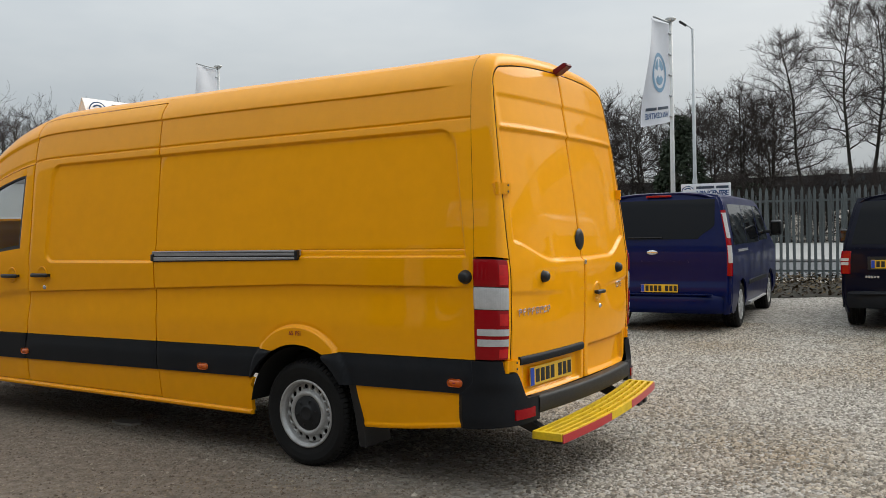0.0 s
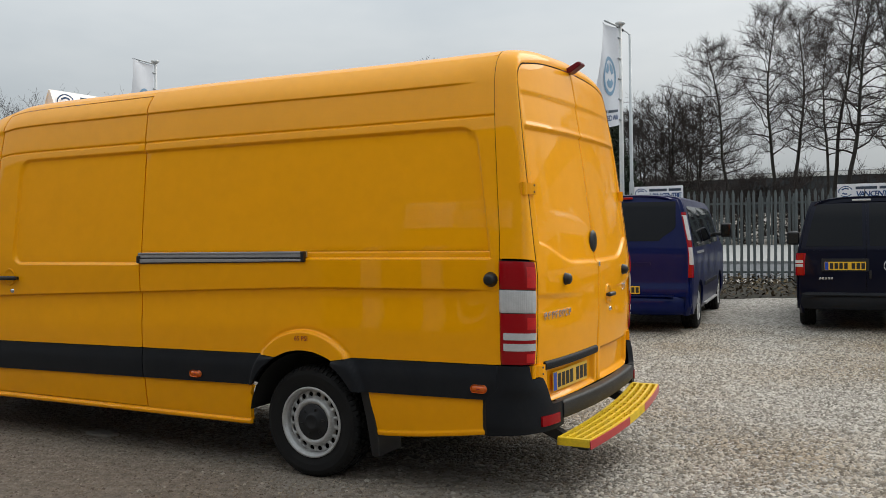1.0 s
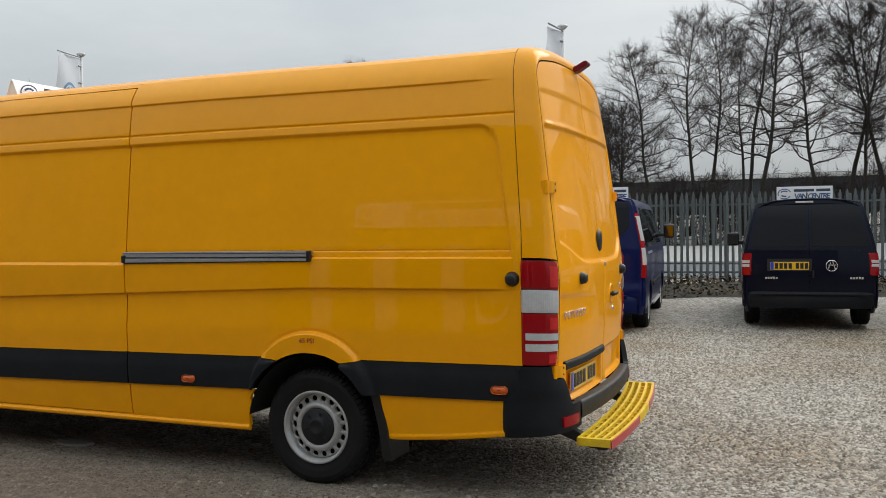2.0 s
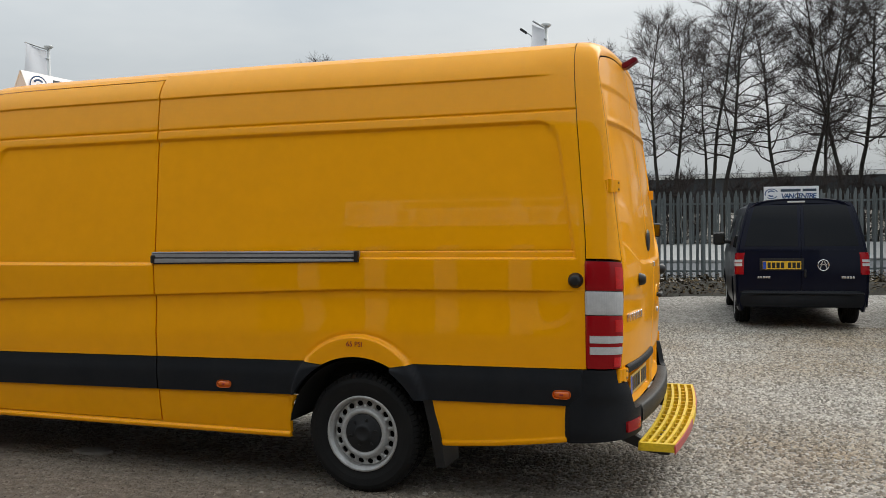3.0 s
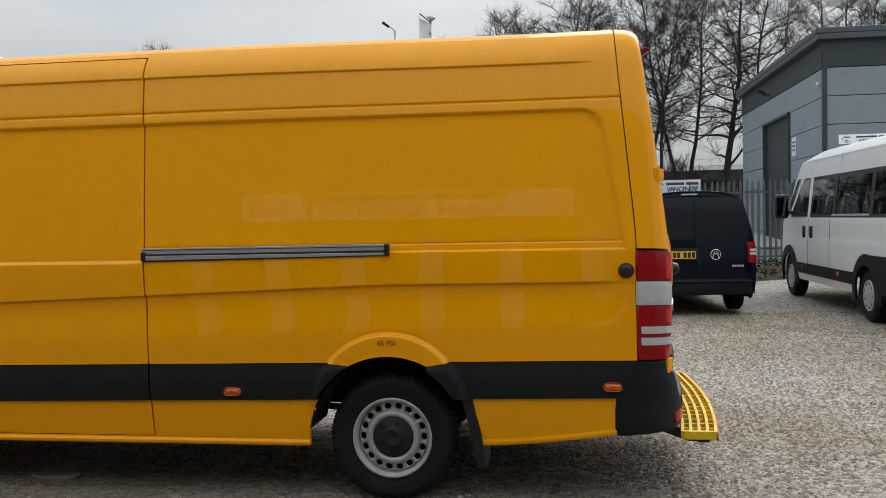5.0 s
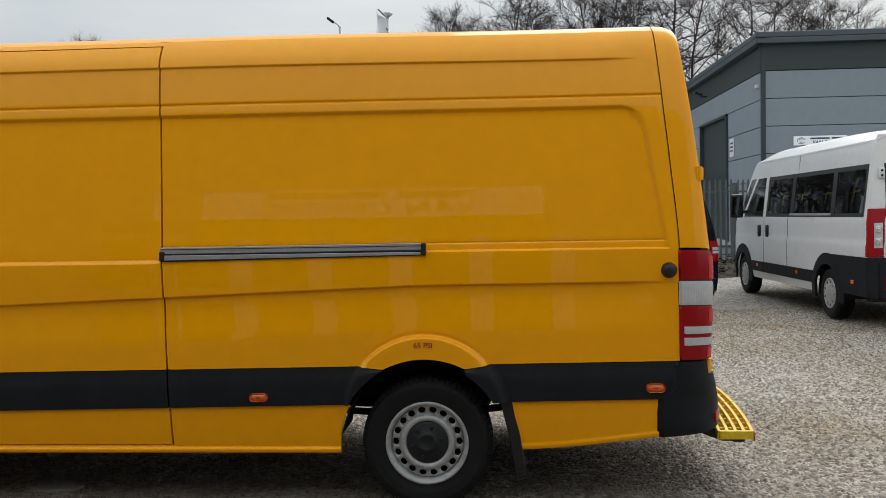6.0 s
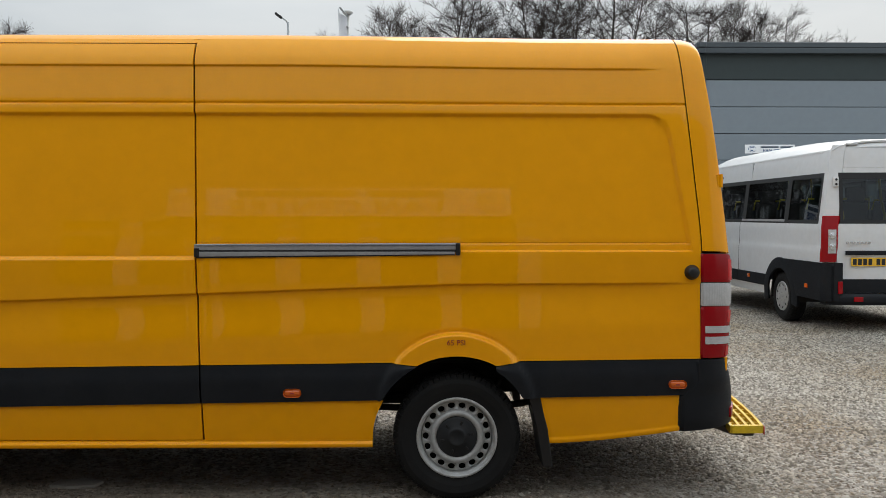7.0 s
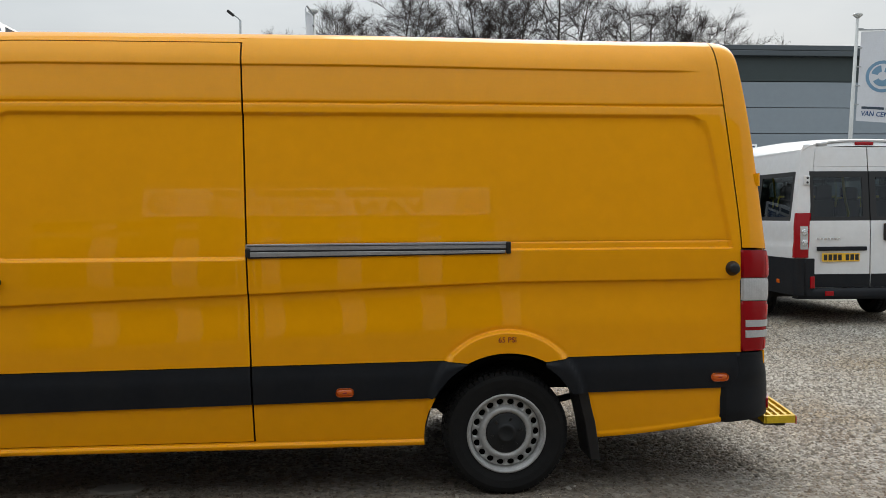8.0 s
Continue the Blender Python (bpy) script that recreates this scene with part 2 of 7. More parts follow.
DEAD_LEAF = mixed_material("dead_leaves", (0.018, 0.013, 0.008), (0.048, 0.034, 0.018), (0.150, 0.110, 0.060))
SEAT_YELLOW = material("yellow_grab_pole", (0.70, 0.55, 0.02), 0.4, vary=0.05, scale=6)
SEAT_CLOTH = material("dark_seat_cloth", (0.035, 0.037, 0.045), 0.9, vary=0.25, scale=10)
FACADE_GREY = material("grey_pillar_plaster", (0.42, 0.415, 0.40), 0.7, vary=0.08, scale=2)
BRICK_DARK = material("dark_facade", (0.13, 0.125, 0.12), 0.8, vary=0.2, scale=2)
LITTER = material("leaf_litter", (0.026, 0.019, 0.012), 0.95, vary=0.5, scale=6, tint=(0.020, 0.022, 0.010), bump=0.6, bump_scale=40)


# ---- mesh helpers ----
def smooth_curve(points):
    """A monotone-ish cubic through (x, y) points, as a function."""
    xs = np.array([p[0] for p in points], float)
    ys = np.array([p[1] for p in points], float)
    d = np.diff(ys) / np.diff(xs)
    m = np.zeros(len(xs))
    m[0], m[-1] = d[0], d[-1]
    for i in range(1, len(xs) - 1):
        m[i] = 0.0 if d[i - 1] * d[i] <= 0 else 2 * d[i - 1] * d[i] / (d[i - 1] + d[i])

    def f(x):
        x = min(max(x, xs[0]), xs[-1])
        i = min(max(int(np.searchsorted(xs, x)) - 1, 0), len(xs) - 2)
        h = xs[i + 1] - xs[i]
        t = (x - xs[i]) / h
        return float((2 * t ** 3 - 3 * t * t + 1) * ys[i] + (t ** 3 - 2 * t * t + t) * h * m[i] + (3 * t * t - 2 * t ** 3) * ys[i + 1] + (t ** 3 - t * t) * h * m[i + 1])
    return f


def sstep(a, b, x):
    t = min(max((x - a) / (b - a), 0.0), 1.0)
    return t * t * (3 - 2 * t)


def mesh_of(verts, faces, smooth=False):
    me = bpy.data.meshes.new("mesh")
    me.from_pydata([tuple(v) for v in verts], [], [tuple(f) for f in faces])
    if smooth:
        me.polygons.foreach_set("use_smooth", [True] * len(me.polygons))
    me.update()
    return me


def part(name, me, mat, parent=None, label="", smooth=None):
    """Link a mesh or a bmesh as one object, under a thing or under a part."""
    if isinstance(me, bmesh.types.BMesh):
        bm = me
        me = bpy.data.meshes.new(name)
        bm.to_mesh(me)
        bm.free()
        if smooth:
            me.polygons.foreach_set("use_smooth", [True] * len(me.polygons))
    me.name = name
    if not me.materials:
        me.materials.append(mat)
    ob = new(name, me)
    if parent is not None:
        ob.parent = parent
    if label:
        tagged(ob, label=label)
    return ob


def thing(name, label, category, m=None, group="", kind=""):
    """An empty at the base of a thing; its parts hang under it."""
    e = new(name, None)
    e.empty_display_size = 0.2
    if m is not None:
        e.matrix_basis = m
    return tagged(e, label=label, category=category, group=group, kind=kind)


def grid(fn, nu, nv, rim=None, smooth=True, flip=False, us=None, vs=None):
    """A sheet from fn(u, v) over the unit square; rim: a vector by which a border skirt is folded back."""
    us = us if us is not None else [i / nu for i in range(nu + 1)]
    vs = vs if vs is not None else [j / nv for j in range(nv + 1)]
    nu, nv = len(us) - 1, len(vs) - 1
    verts = [fn(u, v) for v in vs for u in us]
    w = nu + 1
    faces = []
    for j in range(nv):
        for i in range(nu):
            a = j * w + i
            q = (a, a + 1, a + 1 + w, a + w)
            faces.append(q[::-1] if flip else q)
    me_v = list(verts)
    if rim is not None:
        loop = [i for i in range(nu + 1)] + [j * w + nu for j in range(1, nv + 1)] + [nv * w + i for i in range(nu - 1, -1, -1)] + [j * w for j in range(nv - 1, 0, -1)]
        base = len(me_v)
        for k in loop:
            p = me_v[k]
            me_v.append((p[0] + rim[0], p[1] + rim[1], p[2] + rim[2]))
        # a second copy of the border keeps the fold sharp
        base2 = len(me_v)
        for k in loop:
            me_v.append(me_v[k])
        c = len(loop)
        for k in range(c):
            k2 = (k + 1) % c
            q = (base2 + k2, base2 + k, base + k, base + k2)
            faces.append(q[::-1] if flip else q)
    return mesh_of(me_v, faces, smooth)


def box_mesh(size, centre=(0, 0, 0), bevel=0.0, seg=2, turn=None, smooth=False):
    bm = bmesh.new()
    bmesh.ops.create_cube(bm, size=1)
    bmesh.ops.scale(bm, vec=size, verts=bm.verts)
    if bevel:
        bmesh.ops.bevel(bm, geom=list(bm.edges), offset=bevel, segments=seg, affect="EDGES", profile=0.5)
    if turn is not None:
        bmesh.ops.transform(bm, matrix=turn, verts=bm.verts)
    bmesh.ops.translate(bm, vec=centre, verts=bm.verts)
    me = bpy.data.meshes.new("box")
    bm.to_mesh(me)
    bm.free()
    if smooth:
        me.polygons.foreach_set("use_smooth", [True] * len(me.polygons))
    return me


def join_meshes(items, smooth=False):
    """One mesh out of several (mesh, matrix or None)."""
    verts, faces = [], []
    for me, m in items:
        b = len(verts)
        for v in me.vertices:
            verts.append(m @ v.co if m is not None else v.co.copy())
        for f in me.polygons:
            faces.append([b + i for i in f.vertices])
    return mesh_of(verts, faces, smooth)


def lathe(profile, n=48, axis="y", closed=False):
    """Turn (radius, along) pairs about an axis through the origin."""
    verts, faces = [], []
    k = len(profile)
    for i in range(n):
        a = 2 * math.pi * i / n
        c, s = math.cos(a), math.sin(a)
        for r, h in profile:
            if axis == "y":
                verts.append((r * c, h, r * s))
            elif axis == "x":
                verts.append((h, r * c, r * s))
            else:
                verts.append((r * c, r * s, h))
    for i in range(n):
        j = (i + 1) % n
        for q in range(k - 1):
            f = (i * k + q, j * k + q, j * k + q + 1, i * k + q + 1)
            faces.append(f if axis != "z" else f)
    me = mesh_of(verts, faces, True)
    bm = bmesh.new()
    bm.from_mesh(me)
    bmesh.ops.remove_doubles(bm, verts=bm.verts, dist=1e-5)
    bmesh.ops.recalc_face_normals(bm, faces=bm.faces)
    bm.to_mesh(me)
    bm.free()
    me.polygons.foreach_set("use_smooth", [True] * len(me.polygons))
    return me


def tube(points, radii, n=8, cap=True):
    """A tapered tube along points."""
    verts, faces = [], []
    pts = [Vector(p) for p in points]
    up = Vector((0.13, 0.31, 0.94))
    for i, p in enumerate(pts):
        d = (pts[min(i + 1, len(pts) - 1)] - pts[max(i - 1, 0)]).normalized()
        a = d.cross(up)
        if a.length < 1e-3:
            a = d.cross(Vector((1, 0, 0)))
        a.normalize()
        b = d.cross(a)
        r = radii[i] if isinstance(radii, (list, tuple)) else radii
        for k in range(n):
            t = 2 * math.pi * k / n
            verts.append(p + a * (r * math.cos(t)) + b * (r * math.sin(t)))
    for i in range(len(pts) - 1):
        for k in range(n):
            k2 = (k + 1) % n
            faces.append((i * n + k, i * n + k2, (i + 1) * n + k2, (i + 1) * n + k))
    if cap:
        faces.append(tuple(range(n))[::-1])
        faces.append(tuple((len(pts) - 1) * n + k for k in range(n)))
    return mesh_of(verts, faces, True)


def prism(outline, depth, plane="xz", at=0.0, bevel=0.0):
    """An outline of (a, b) pairs, thickened along the third axis."""
    bm = bmesh.new()
    vs = []
    for a, b in outline:
        co = {"xz": (a, at, b), "yz": (at, a, b), "xy": (a, b, at)}[plane]
        vs.append(bm.verts.new(co))
    f = bm.faces.new(vs)
    ext = bmesh.ops.extrude_face_region(bm, geom=[f])
    d = {"xz": (0, depth, 0), "yz": (depth, 0, 0), "xy": (0, 0, depth)}[plane]
    bmesh.ops.translate(bm, vec=d, verts=[g for g in ext["geom"] if isinstance(g, bmesh.types.BMVert)])
    bmesh.ops.recalc_face_normals(bm, faces=bm.faces)
    if bevel:
        bmesh.ops.bevel(bm, geom=list(bm.edges), offset=bevel, segments=2, affect="EDGES", profile=0.5)
    me = bpy.data.meshes.new("prism")
    bm.to_mesh(me)
    bm.free()
    return me


def text_part(name, words, size, mat, parent, m, label="", thick=0.002, align="CENTER", shear=0.0, width=None, bold=0.0):
    """Raised or printed letters in the built-in font."""
    c = bpy.data.curves.new(name, "FONT")
    c.body, c.size, c.extrude, c.align_x, c.align_y, c.shear = words, size, thick, align, "CENTER", shear
    c.resolution_u = 3
    c.offset = bold * size
    if width:
        c.space_character = width
    c.materials.append(mat)
    ob = new(name, c)
    ob.parent = parent
    ob.matrix_basis = m
    if label:
        tagged(ob, label=label)
    return ob


def letter_mesh(words, bold=0.0, shear=0.0):
    """Flat letters of the built-in font as a mesh in the xy plane."""
    c = bpy.data.curves.new("letters", "FONT")
    c.body, c.size, c.shear, c.offset, c.resolution_u = words, 1.0, shear, bold, 2
    ob = bpy.data.objects.new("letters", c)
    me = bpy.data.meshes.new_from_object(ob)
    bpy.data.objects.remove(ob)
    bpy.data.curves.remove(c)
    return me


# ---- the yellow panel van ----
# x runs to the van's tail, y from its near side (0) to its far side (2), z up; the rear axle stands at x = 0
VAN_W = 2.0
side_section = smooth_curve([(0.28, 0.035), (0.40, 0.018), (0.60, 0.004), (0.80, 0.0), (1.20, 0.0), (1.35, 0.003), (1.50, 0.02), (1.80, 0.058),
                             (2.10, 0.10), (2.36, 0.150), (2.44, 0.178), (2.50, 0.215), (2.53, 0.245)])
roof_section = smooth_curve([(0.245, 2.53), (0.30, 2.560), (0.40, 2.582), (0.6, 2.602), (1.0, 2.618)])
rear_seam = smooth_curve([(0.3, 1.335), (1.36, 1.330), (1.80, 1.298), (2.17, 1.266), (2.5, 1.243), (2.7, 1.238)])
rear_profile = smooth_curve([(0.40, 1.555), (0.70, 1.556), (1.0, 1.572), (1.24, 1.576), (1.45, 1.556), (1.76, 1.520), (2.10, 1.474), (2.35, 1.432), (2.50, 1.405), (2.58, 1.375)])
door_edge = smooth_curve([(0.40, 0.20), (0.62, 0.175), (0.74, 0.135), (0.80, 0.108), (1.40, 0.104), (1.9, 0.122), (2.30, 0.165), (2.42, 0.20)])
door_top = smooth_curve([(0.10, 2.36), (0.20, 2.445), (0.27, 2.475), (0.6, 2.512), (1.0, 2.526)])
roof_drop = smooth_curve([(-5.34, 0.42), (-5.22, 0.56), (-5.0, 0.66), (-4.62, 0.79), (-4.5, 0.86), (-4.1, 1.26), (-3.746, 1.525), (-3.385, 1.70), (-3.06, 1.785), (-2.80, 1.818), (-2.5, 1.818)])
ARCH_Z, ARCH_R = 0.342, 0.458


def band_top(x):
    return 0.771 + 0.0109 * x


def band_low(x):
    return 0.567 + 0.0145 * x


def arch(x, r=ARCH_R, cx=0.0):
    d = r * r - (x - cx) ** 2
    return ARCH_Z + math.sqrt(d) if d > 0 else -1.0


def sill_low(x):
    return 0.318 + 0.072 * max(0.0, (x - 0.5) / 0.73) ** 1.5


def paint_low(x):
    """The lower edge of the painted side above the trim band: it rises over the wheel."""
    a = abs(x - 0.003)
    if a < 0.213:
        return arch(x, 0.463, 0.003)
    if a < 0.355:
        k = (a - 0.213) / 0.142
        return 0.752 * (1 - k) + band_top(x) * k
    return band_top(x)


def lift(x, z):
    """The nose: heights above the trim shrink ahead of the load bay."""
    if z > 1.9:
        z += 0.018 * sstep(0.9, -1.1, x) * sstep(-3.3, -2.5, x) * sstep(1.9, 2.45, z)
    if x > -2.5:
        return z
    k = roof_drop(x) / 1.818
    return z if z < 0.8 else 0.8 + (z - 0.8) * k


def panel_depth(x, z, x0, x1, z0, z1, r, soft=0.020, depth=0.020):
    dx0, dx1, dz1, dz0 = x - x0, x1 - x, z1 - z, z - z0
    d = min(dx0, dx1, dz0, dz1)
    for a, b in ((dx0, dz1), (dx1, dz1), (dx0, dz0), (dx1, dz0)):
        if a < r and b < r:
            d = min(d, r - math.hypot(r - a, r - b))
    return depth * sstep(-0.003, soft, d)


def side_y(x, z):
    y = side_section(z)
    if x > -1.42:
        y += panel_depth(x, z, -9, 1.275 - (z - 1.41) * 0.158, -9, 2.118, 0.115) * sstep(1.366, 1.375, z)
        y += 0.004 * math.exp(-((z - 1.412) / 0.004) ** 2) * (x < 1.27)
    elif x > -3.0:
        y += panel_depth(x, z, -2.735, 9, 1.325, 2.118, 0.10, depth=0.020)
    y += 0.009 * math.exp(-((z - 2.170) / 0.0055) ** 2)
    y -= 0.012 * sstep(2.364, 2.374, z) * sstep(2.50, 2.40, z) * sstep(1.16, 0.95, x)
    zc = 1.193 + (0.036 * x if x < 0 else 0.004 * x)
    y += 0.018 * sstep(zc + 0.002, zc - 0.009, z) * sstep(zc - 0.26, zc - 0.05, z) * (1 - 0.85 * sstep(1.05, 1.30, x))
    r = math.hypot(x - 0.003, z - 0.495)
    y -= (0.028 * sstep(0.437, 0.420, r) - 0.004 * math.exp(-((r - 0.442) / 0.010) ** 2)) * (z > 0.5)
    zs = 0.300 if x < 0.46 else sill_low(x)
    y -= (0.016 if x < 0.46 else 0.007) * sstep(zs + 0.034, zs + 0.020, z) * sstep(zs - 0.012, zs + 0.008, z)
    if x < -3.6:
        y += 0.16 * ((-3.6 - x) / 1.74) ** 2.2
    return y


def dense(lo, hi, base, marks):
    """Steps from lo to hi, closer together round each (centre, reach, spacing)."""
    out = {round(lo + (hi - lo) * i / base, 5) for i in range(base + 1)}
    for c, reach, gap in marks:
        k = int(reach / gap)
        out |= {round(c + gap * i, 5) for i in range(-k, k + 1) if lo < c + gap * i < hi}
    pts = sorted(out)
    keep = [pts[0]]
    for q in pts[1:]:
        if q - keep[-1] > 0.0015:
            keep.append(q)
    keep[-1] = hi
    return [(q - lo) / (hi - lo) for q in keep]


SIDE_ROWS = dense(0.771, 2.53, 60, ((2.170, 0.016, 0.0028), (2.110, 0.020, 0.003), (2.370, 0.018, 0.003), (1.412, 0.009, 0.0025), (1.374, 0.018, 0.0025), (1.165, 0.055, 0.004), (0.90, 0.09, 0.006)))
DOOR_ROWS = dense(0.771, 2.497, 60, ((2.170, 0.016, 0.0028), (2.110, 0.020, 0.003), (2.370, 0.018, 0.003), (1.335, 0.022, 0.003), (1.115, 0.060, 0.004)))
BAY_COLS = dense(-1.40, 1.33, 70, ((0.0, 0.40, 0.012), (1.18, 0.12, 0.005)))
DOOR_COLS = dense(-2.955, -1.40, 50, ((-2.68, 0.08, 0.005),))


def bay_patch(left, right, low, top, nu, nv, off=0.0, far=False, rim=0.03, rolled=None, us=None, vs=None, hold=False):
    """A body panel on the van's side: bounds are functions of height (left, right) and of length (low, top)."""
    def fn(u, v):
        xm = left(1.2) + (right(1.2) - left(1.2)) * u
        z = low(xm) + (top(xm) - low(xm)) * v
        x = left(z) + (right(z) - left(z)) * u
        if hold:
            z = 0.771 + (top(x) - 0.771) * v
            if z < 1.02:
                z = low(x) + (z - 0.771) * (1.02 - low(x)) / (1.02 - 0.771)
        else:
            z = low(x) + (top(x) - low(x)) * v
        y = side_y(x, z) + off
        if rolled:
            y += rolled(v)
        e = 0.004 * (sstep(0.006, 0, min(u, 1 - u) * (right(z) - left(z))))
        y += e
        return (x, VAN_W - y if far else y, lift(x, z))
    return grid(fn, nu, nv, rim=(0, -rim if far else rim, 0), flip=far, us=us, vs=vs)


def const(c):
    return lambda _: c


def seam_a(z):
    return -1.40 - 0.030 * (z - 1.37) - (0.012 * (z - 2.1) if z > 2.1 else 0)


def seam_b(z):
    return -2.955 - 0.045 * sstep(1.3, 0.4, z) * 1.6 - 0.03 * sstep(1.4, 2.2, z)


GAP = 0.005
van = thing("panel_van", "long high-roofed yellow panel van with black side trim, parked on gravel", "van")

# near side and far side, panel by panel
for far in (False, True):
    quarter = part("quarter_panel", bay_patch(lambda z: seam_a(z) + GAP, lambda z: rear_seam(z) - 0.0005, paint_low, const(2.53), 190, 120, far=far, us=BAY_COLS, vs=SIDE_ROWS, hold=True), YELLOW, van)
    part("trim_band", bay_patch(lambda z: seam_a(z) + GAP, const(-0.213), lambda x: max(band_low(x) + 0.003, arch(x)), lambda x: paint_low(x) - 0.004, 70, 8, off=-0.014, far=far,
                                rolled=lambda v: 0.012 * sstep(0.55, 1.0, v)), BLACK_TRIM, van, "dull black plastic band")
    part("trim_band", bay_patch(const(0.218), const(1.315), lambda x: max(band_low(x) + 0.003, arch(x, ARCH_R, -0.032)), lambda x: paint_low(x) - 0.004, 60, 8, off=-0.014, far=far,
                                rolled=lambda v: 0.012 * sstep(0.55, 1.0, v)), BLACK_TRIM, van, "dull black plastic band")
    part("sill_panel", bay_patch(lambda z: seam_a(z) + GAP, lambda z: -math.sqrt(max(0.452 ** 2 - (z - ARCH_Z) ** 2, 0.01)), const(0.342), lambda x: band_low(x), 50, 12, far=far), YELLOW, van)
    part("sill_rail", bay_patch(const(-3.86), const(-0.452), const(0.300), const(0.3405), 60, 14, far=far), YELLOW, van)
    part("lower_quarter_panel", bay_patch(lambda z: 0.463 + (0.568 - z) * 0.19, const(1.236), lambda x: sill_low(x), lambda x: band_low(x), 40, 40, far=far), YELLOW, van)
    door_1 = part("sliding_door" if not far else "side_panel", bay_patch(lambda z: seam_b(z) + GAP, lambda z: seam_a(z) - GAP, band_top, const(2.497), 110, 120, far=far, us=DOOR_COLS, vs=DOOR_ROWS, hold=True), YELLOW, van)
    part("trim_band", bay_patch(lambda z: seam_b(z) + GAP, lambda z: seam_a(z) - GAP, lambda x: band_low(x) + 0.003, lambda x: band_top(x) - 0.004, 30, 8, off=-0.014, far=far,
                                rolled=lambda v: 0.012 * sstep(0.55, 1.0, v)), BLACK_TRIM, door_1, "dull black plastic band")
    part("door_skirt", bay_patch(lambda z: seam_b(z) + GAP, lambda z: seam_a(z) - GAP, const(0.345), lambda x: band_low(x), 30, 12, far=far), YELLOW, door_1)
    # cab side: below the window line, the pillar round the window, and the wing
    cab = part("front_door", bay_patch(const(-4.02), lambda z: seam_b(z) - GAP, band_top, const(1.455), 40, 30, far=far), YELLOW, van)
    part("door_skirt", bay_patch(const(-3.86), lambda z: seam_b(z) - GAP, const(0.345), lambda x: band_low(x), 24, 12, far=far), YELLOW, cab)
    part("trim_band", bay_patch(const(-3.92), lambda z: seam_b(z) - GAP, lambda x: band_low(x) + 0.003, lambda x: band_top(x) - 0.004, 24, 8, off=-0.014, far=far), BLACK_TRIM, cab, "dull black plastic band")
    part("window_pillar", bay_patch(const(-3.10), lambda z: seam_b(z) - GAP, const(1.455), const(2.15), 10, 30, far=far), YELLOW, cab)
    part("window_header", bay_patch(const(-3.95), const(-3.10), const(2.085), const(2.15), 24, 6, far=far), YELLOW, cab)
    part("window_seal", bay_patch(const(-3.97), const(-3.085), const(1.455), const(1.485), 24, 3, off=0.004, far=far), BLACK, cab, "black rubber seal")
    part("window_seal", bay_patch(const(-3.125), const(-3.09), const(1.47), const(2.10), 4, 12, off=0.004, far=far), BLACK, cab, "black rubber seal")
    part("window_seal", bay_patch(const(-3.97), const(-3.085), const(2.07), const(2.10), 24, 3, off=0.004, far=far), BLACK, cab, "black rubber seal")
    part("window_glass", bay_patch(const(-3.98), const(-3.09), const(1.47), const(2.10), 20, 12, off=0.012, far=far, rim=0.004), CAB_PANE, cab, "clear glossy glass")
    part("roof_side", bay_patch(const(-4.1), lambda z: seam_b(z) - GAP, const(2.158), const(2.53), 40, 24, far=far), YELLOW, van)
    part("roof_side", bay_patch(lambda z: seam_b(z) - GAP, lambda z: seam_a(z) + GAP, const(2.503), const(2.53), 40, 4, far=far), YELLOW, van)
    part("front_wing", bay_patch(const(-5.2), const(-4.025), lambda x: max(0.5, arch(x, 0.44, -4.325) if abs(x + 4.325) < 0.43 else 0.5), const(1.6), 50, 20, far=far), YELLOW, van)

# roof skin
def roof_fn(u, v):
    x = -5.33 + (1.2385 + 5.33) * u
    a = 2 * v - 1
    y = 1 + (1 - 0.245) * math.copysign(abs(a) ** 0.8, a)
    z = roof_section(min(y, 2 - y))
    inset = 0.16 * ((-3.6 - x) / 1.74) ** 2.2 if x < -3.6 else 0
    y = 1 + (y - 1) * (1 - inset)
    return (x, y, lift(x, z))


part("roof", grid(lambda u, v: roof_fn(0.262 + 0.738 * u, v), 130, 40, rim=(0, 0, -0.02)), YELLOW, van)
part("bonnet", grid(lambda u, v: roof_fn(0.138 * u, v), 16, 24, rim=(0, 0, -0.02)), YELLOW, van)
for v0, v1 in ((0.0, 0.05), (0.95, 1.0)):
    part("screen_pillar", grid(lambda u, v: roof_fn(0.136 + 0.128 * u, v0 + (v1 - v0) * v), 16, 3, rim=(0, 0, -0.03)), YELLOW, van)
part("cab_bulkhead", box_mesh((0.03, 1.7, 1.5), (-3.02, 1.0, 1.5), 0.01), UNDER, van)
part("cab_floor", box_mesh((1.4, 1.7, 0.05), (-3.7, 1.0, 0.75), 0.01), UNDER, van)
part("dashboard", box_mesh((0.45, 1.6, 0.40), (-4.35, 1.0, 1.18), 0.08), BLACK, van, "black dashboard")
for y in (0.50, 1.45):
    part("cab_seat", join_meshes([(box_mesh((0.46, 0.46, 0.16), (-3.55, y, 1.05), 0.05), None), (box_mesh((0.14, 0.46, 0.62), (-3.32, y, 1.38), 0.05), None), (box_mesh((0.10, 0.26, 0.18), (-3.28, y, 1.78), 0.04), None)]), SEAT_CLOTH, van, "dark cab seat")
part("windscreen", grid(lambda u, v: (lambda q: (q[0], 1 + (q[1] - 1) * 0.86, q[2] + 0.006))(roof_fn(0.140 + 0.115 * u, 0.04 + 0.92 * v)), 20, 12), CAB_PANE, van, "clear windscreen")
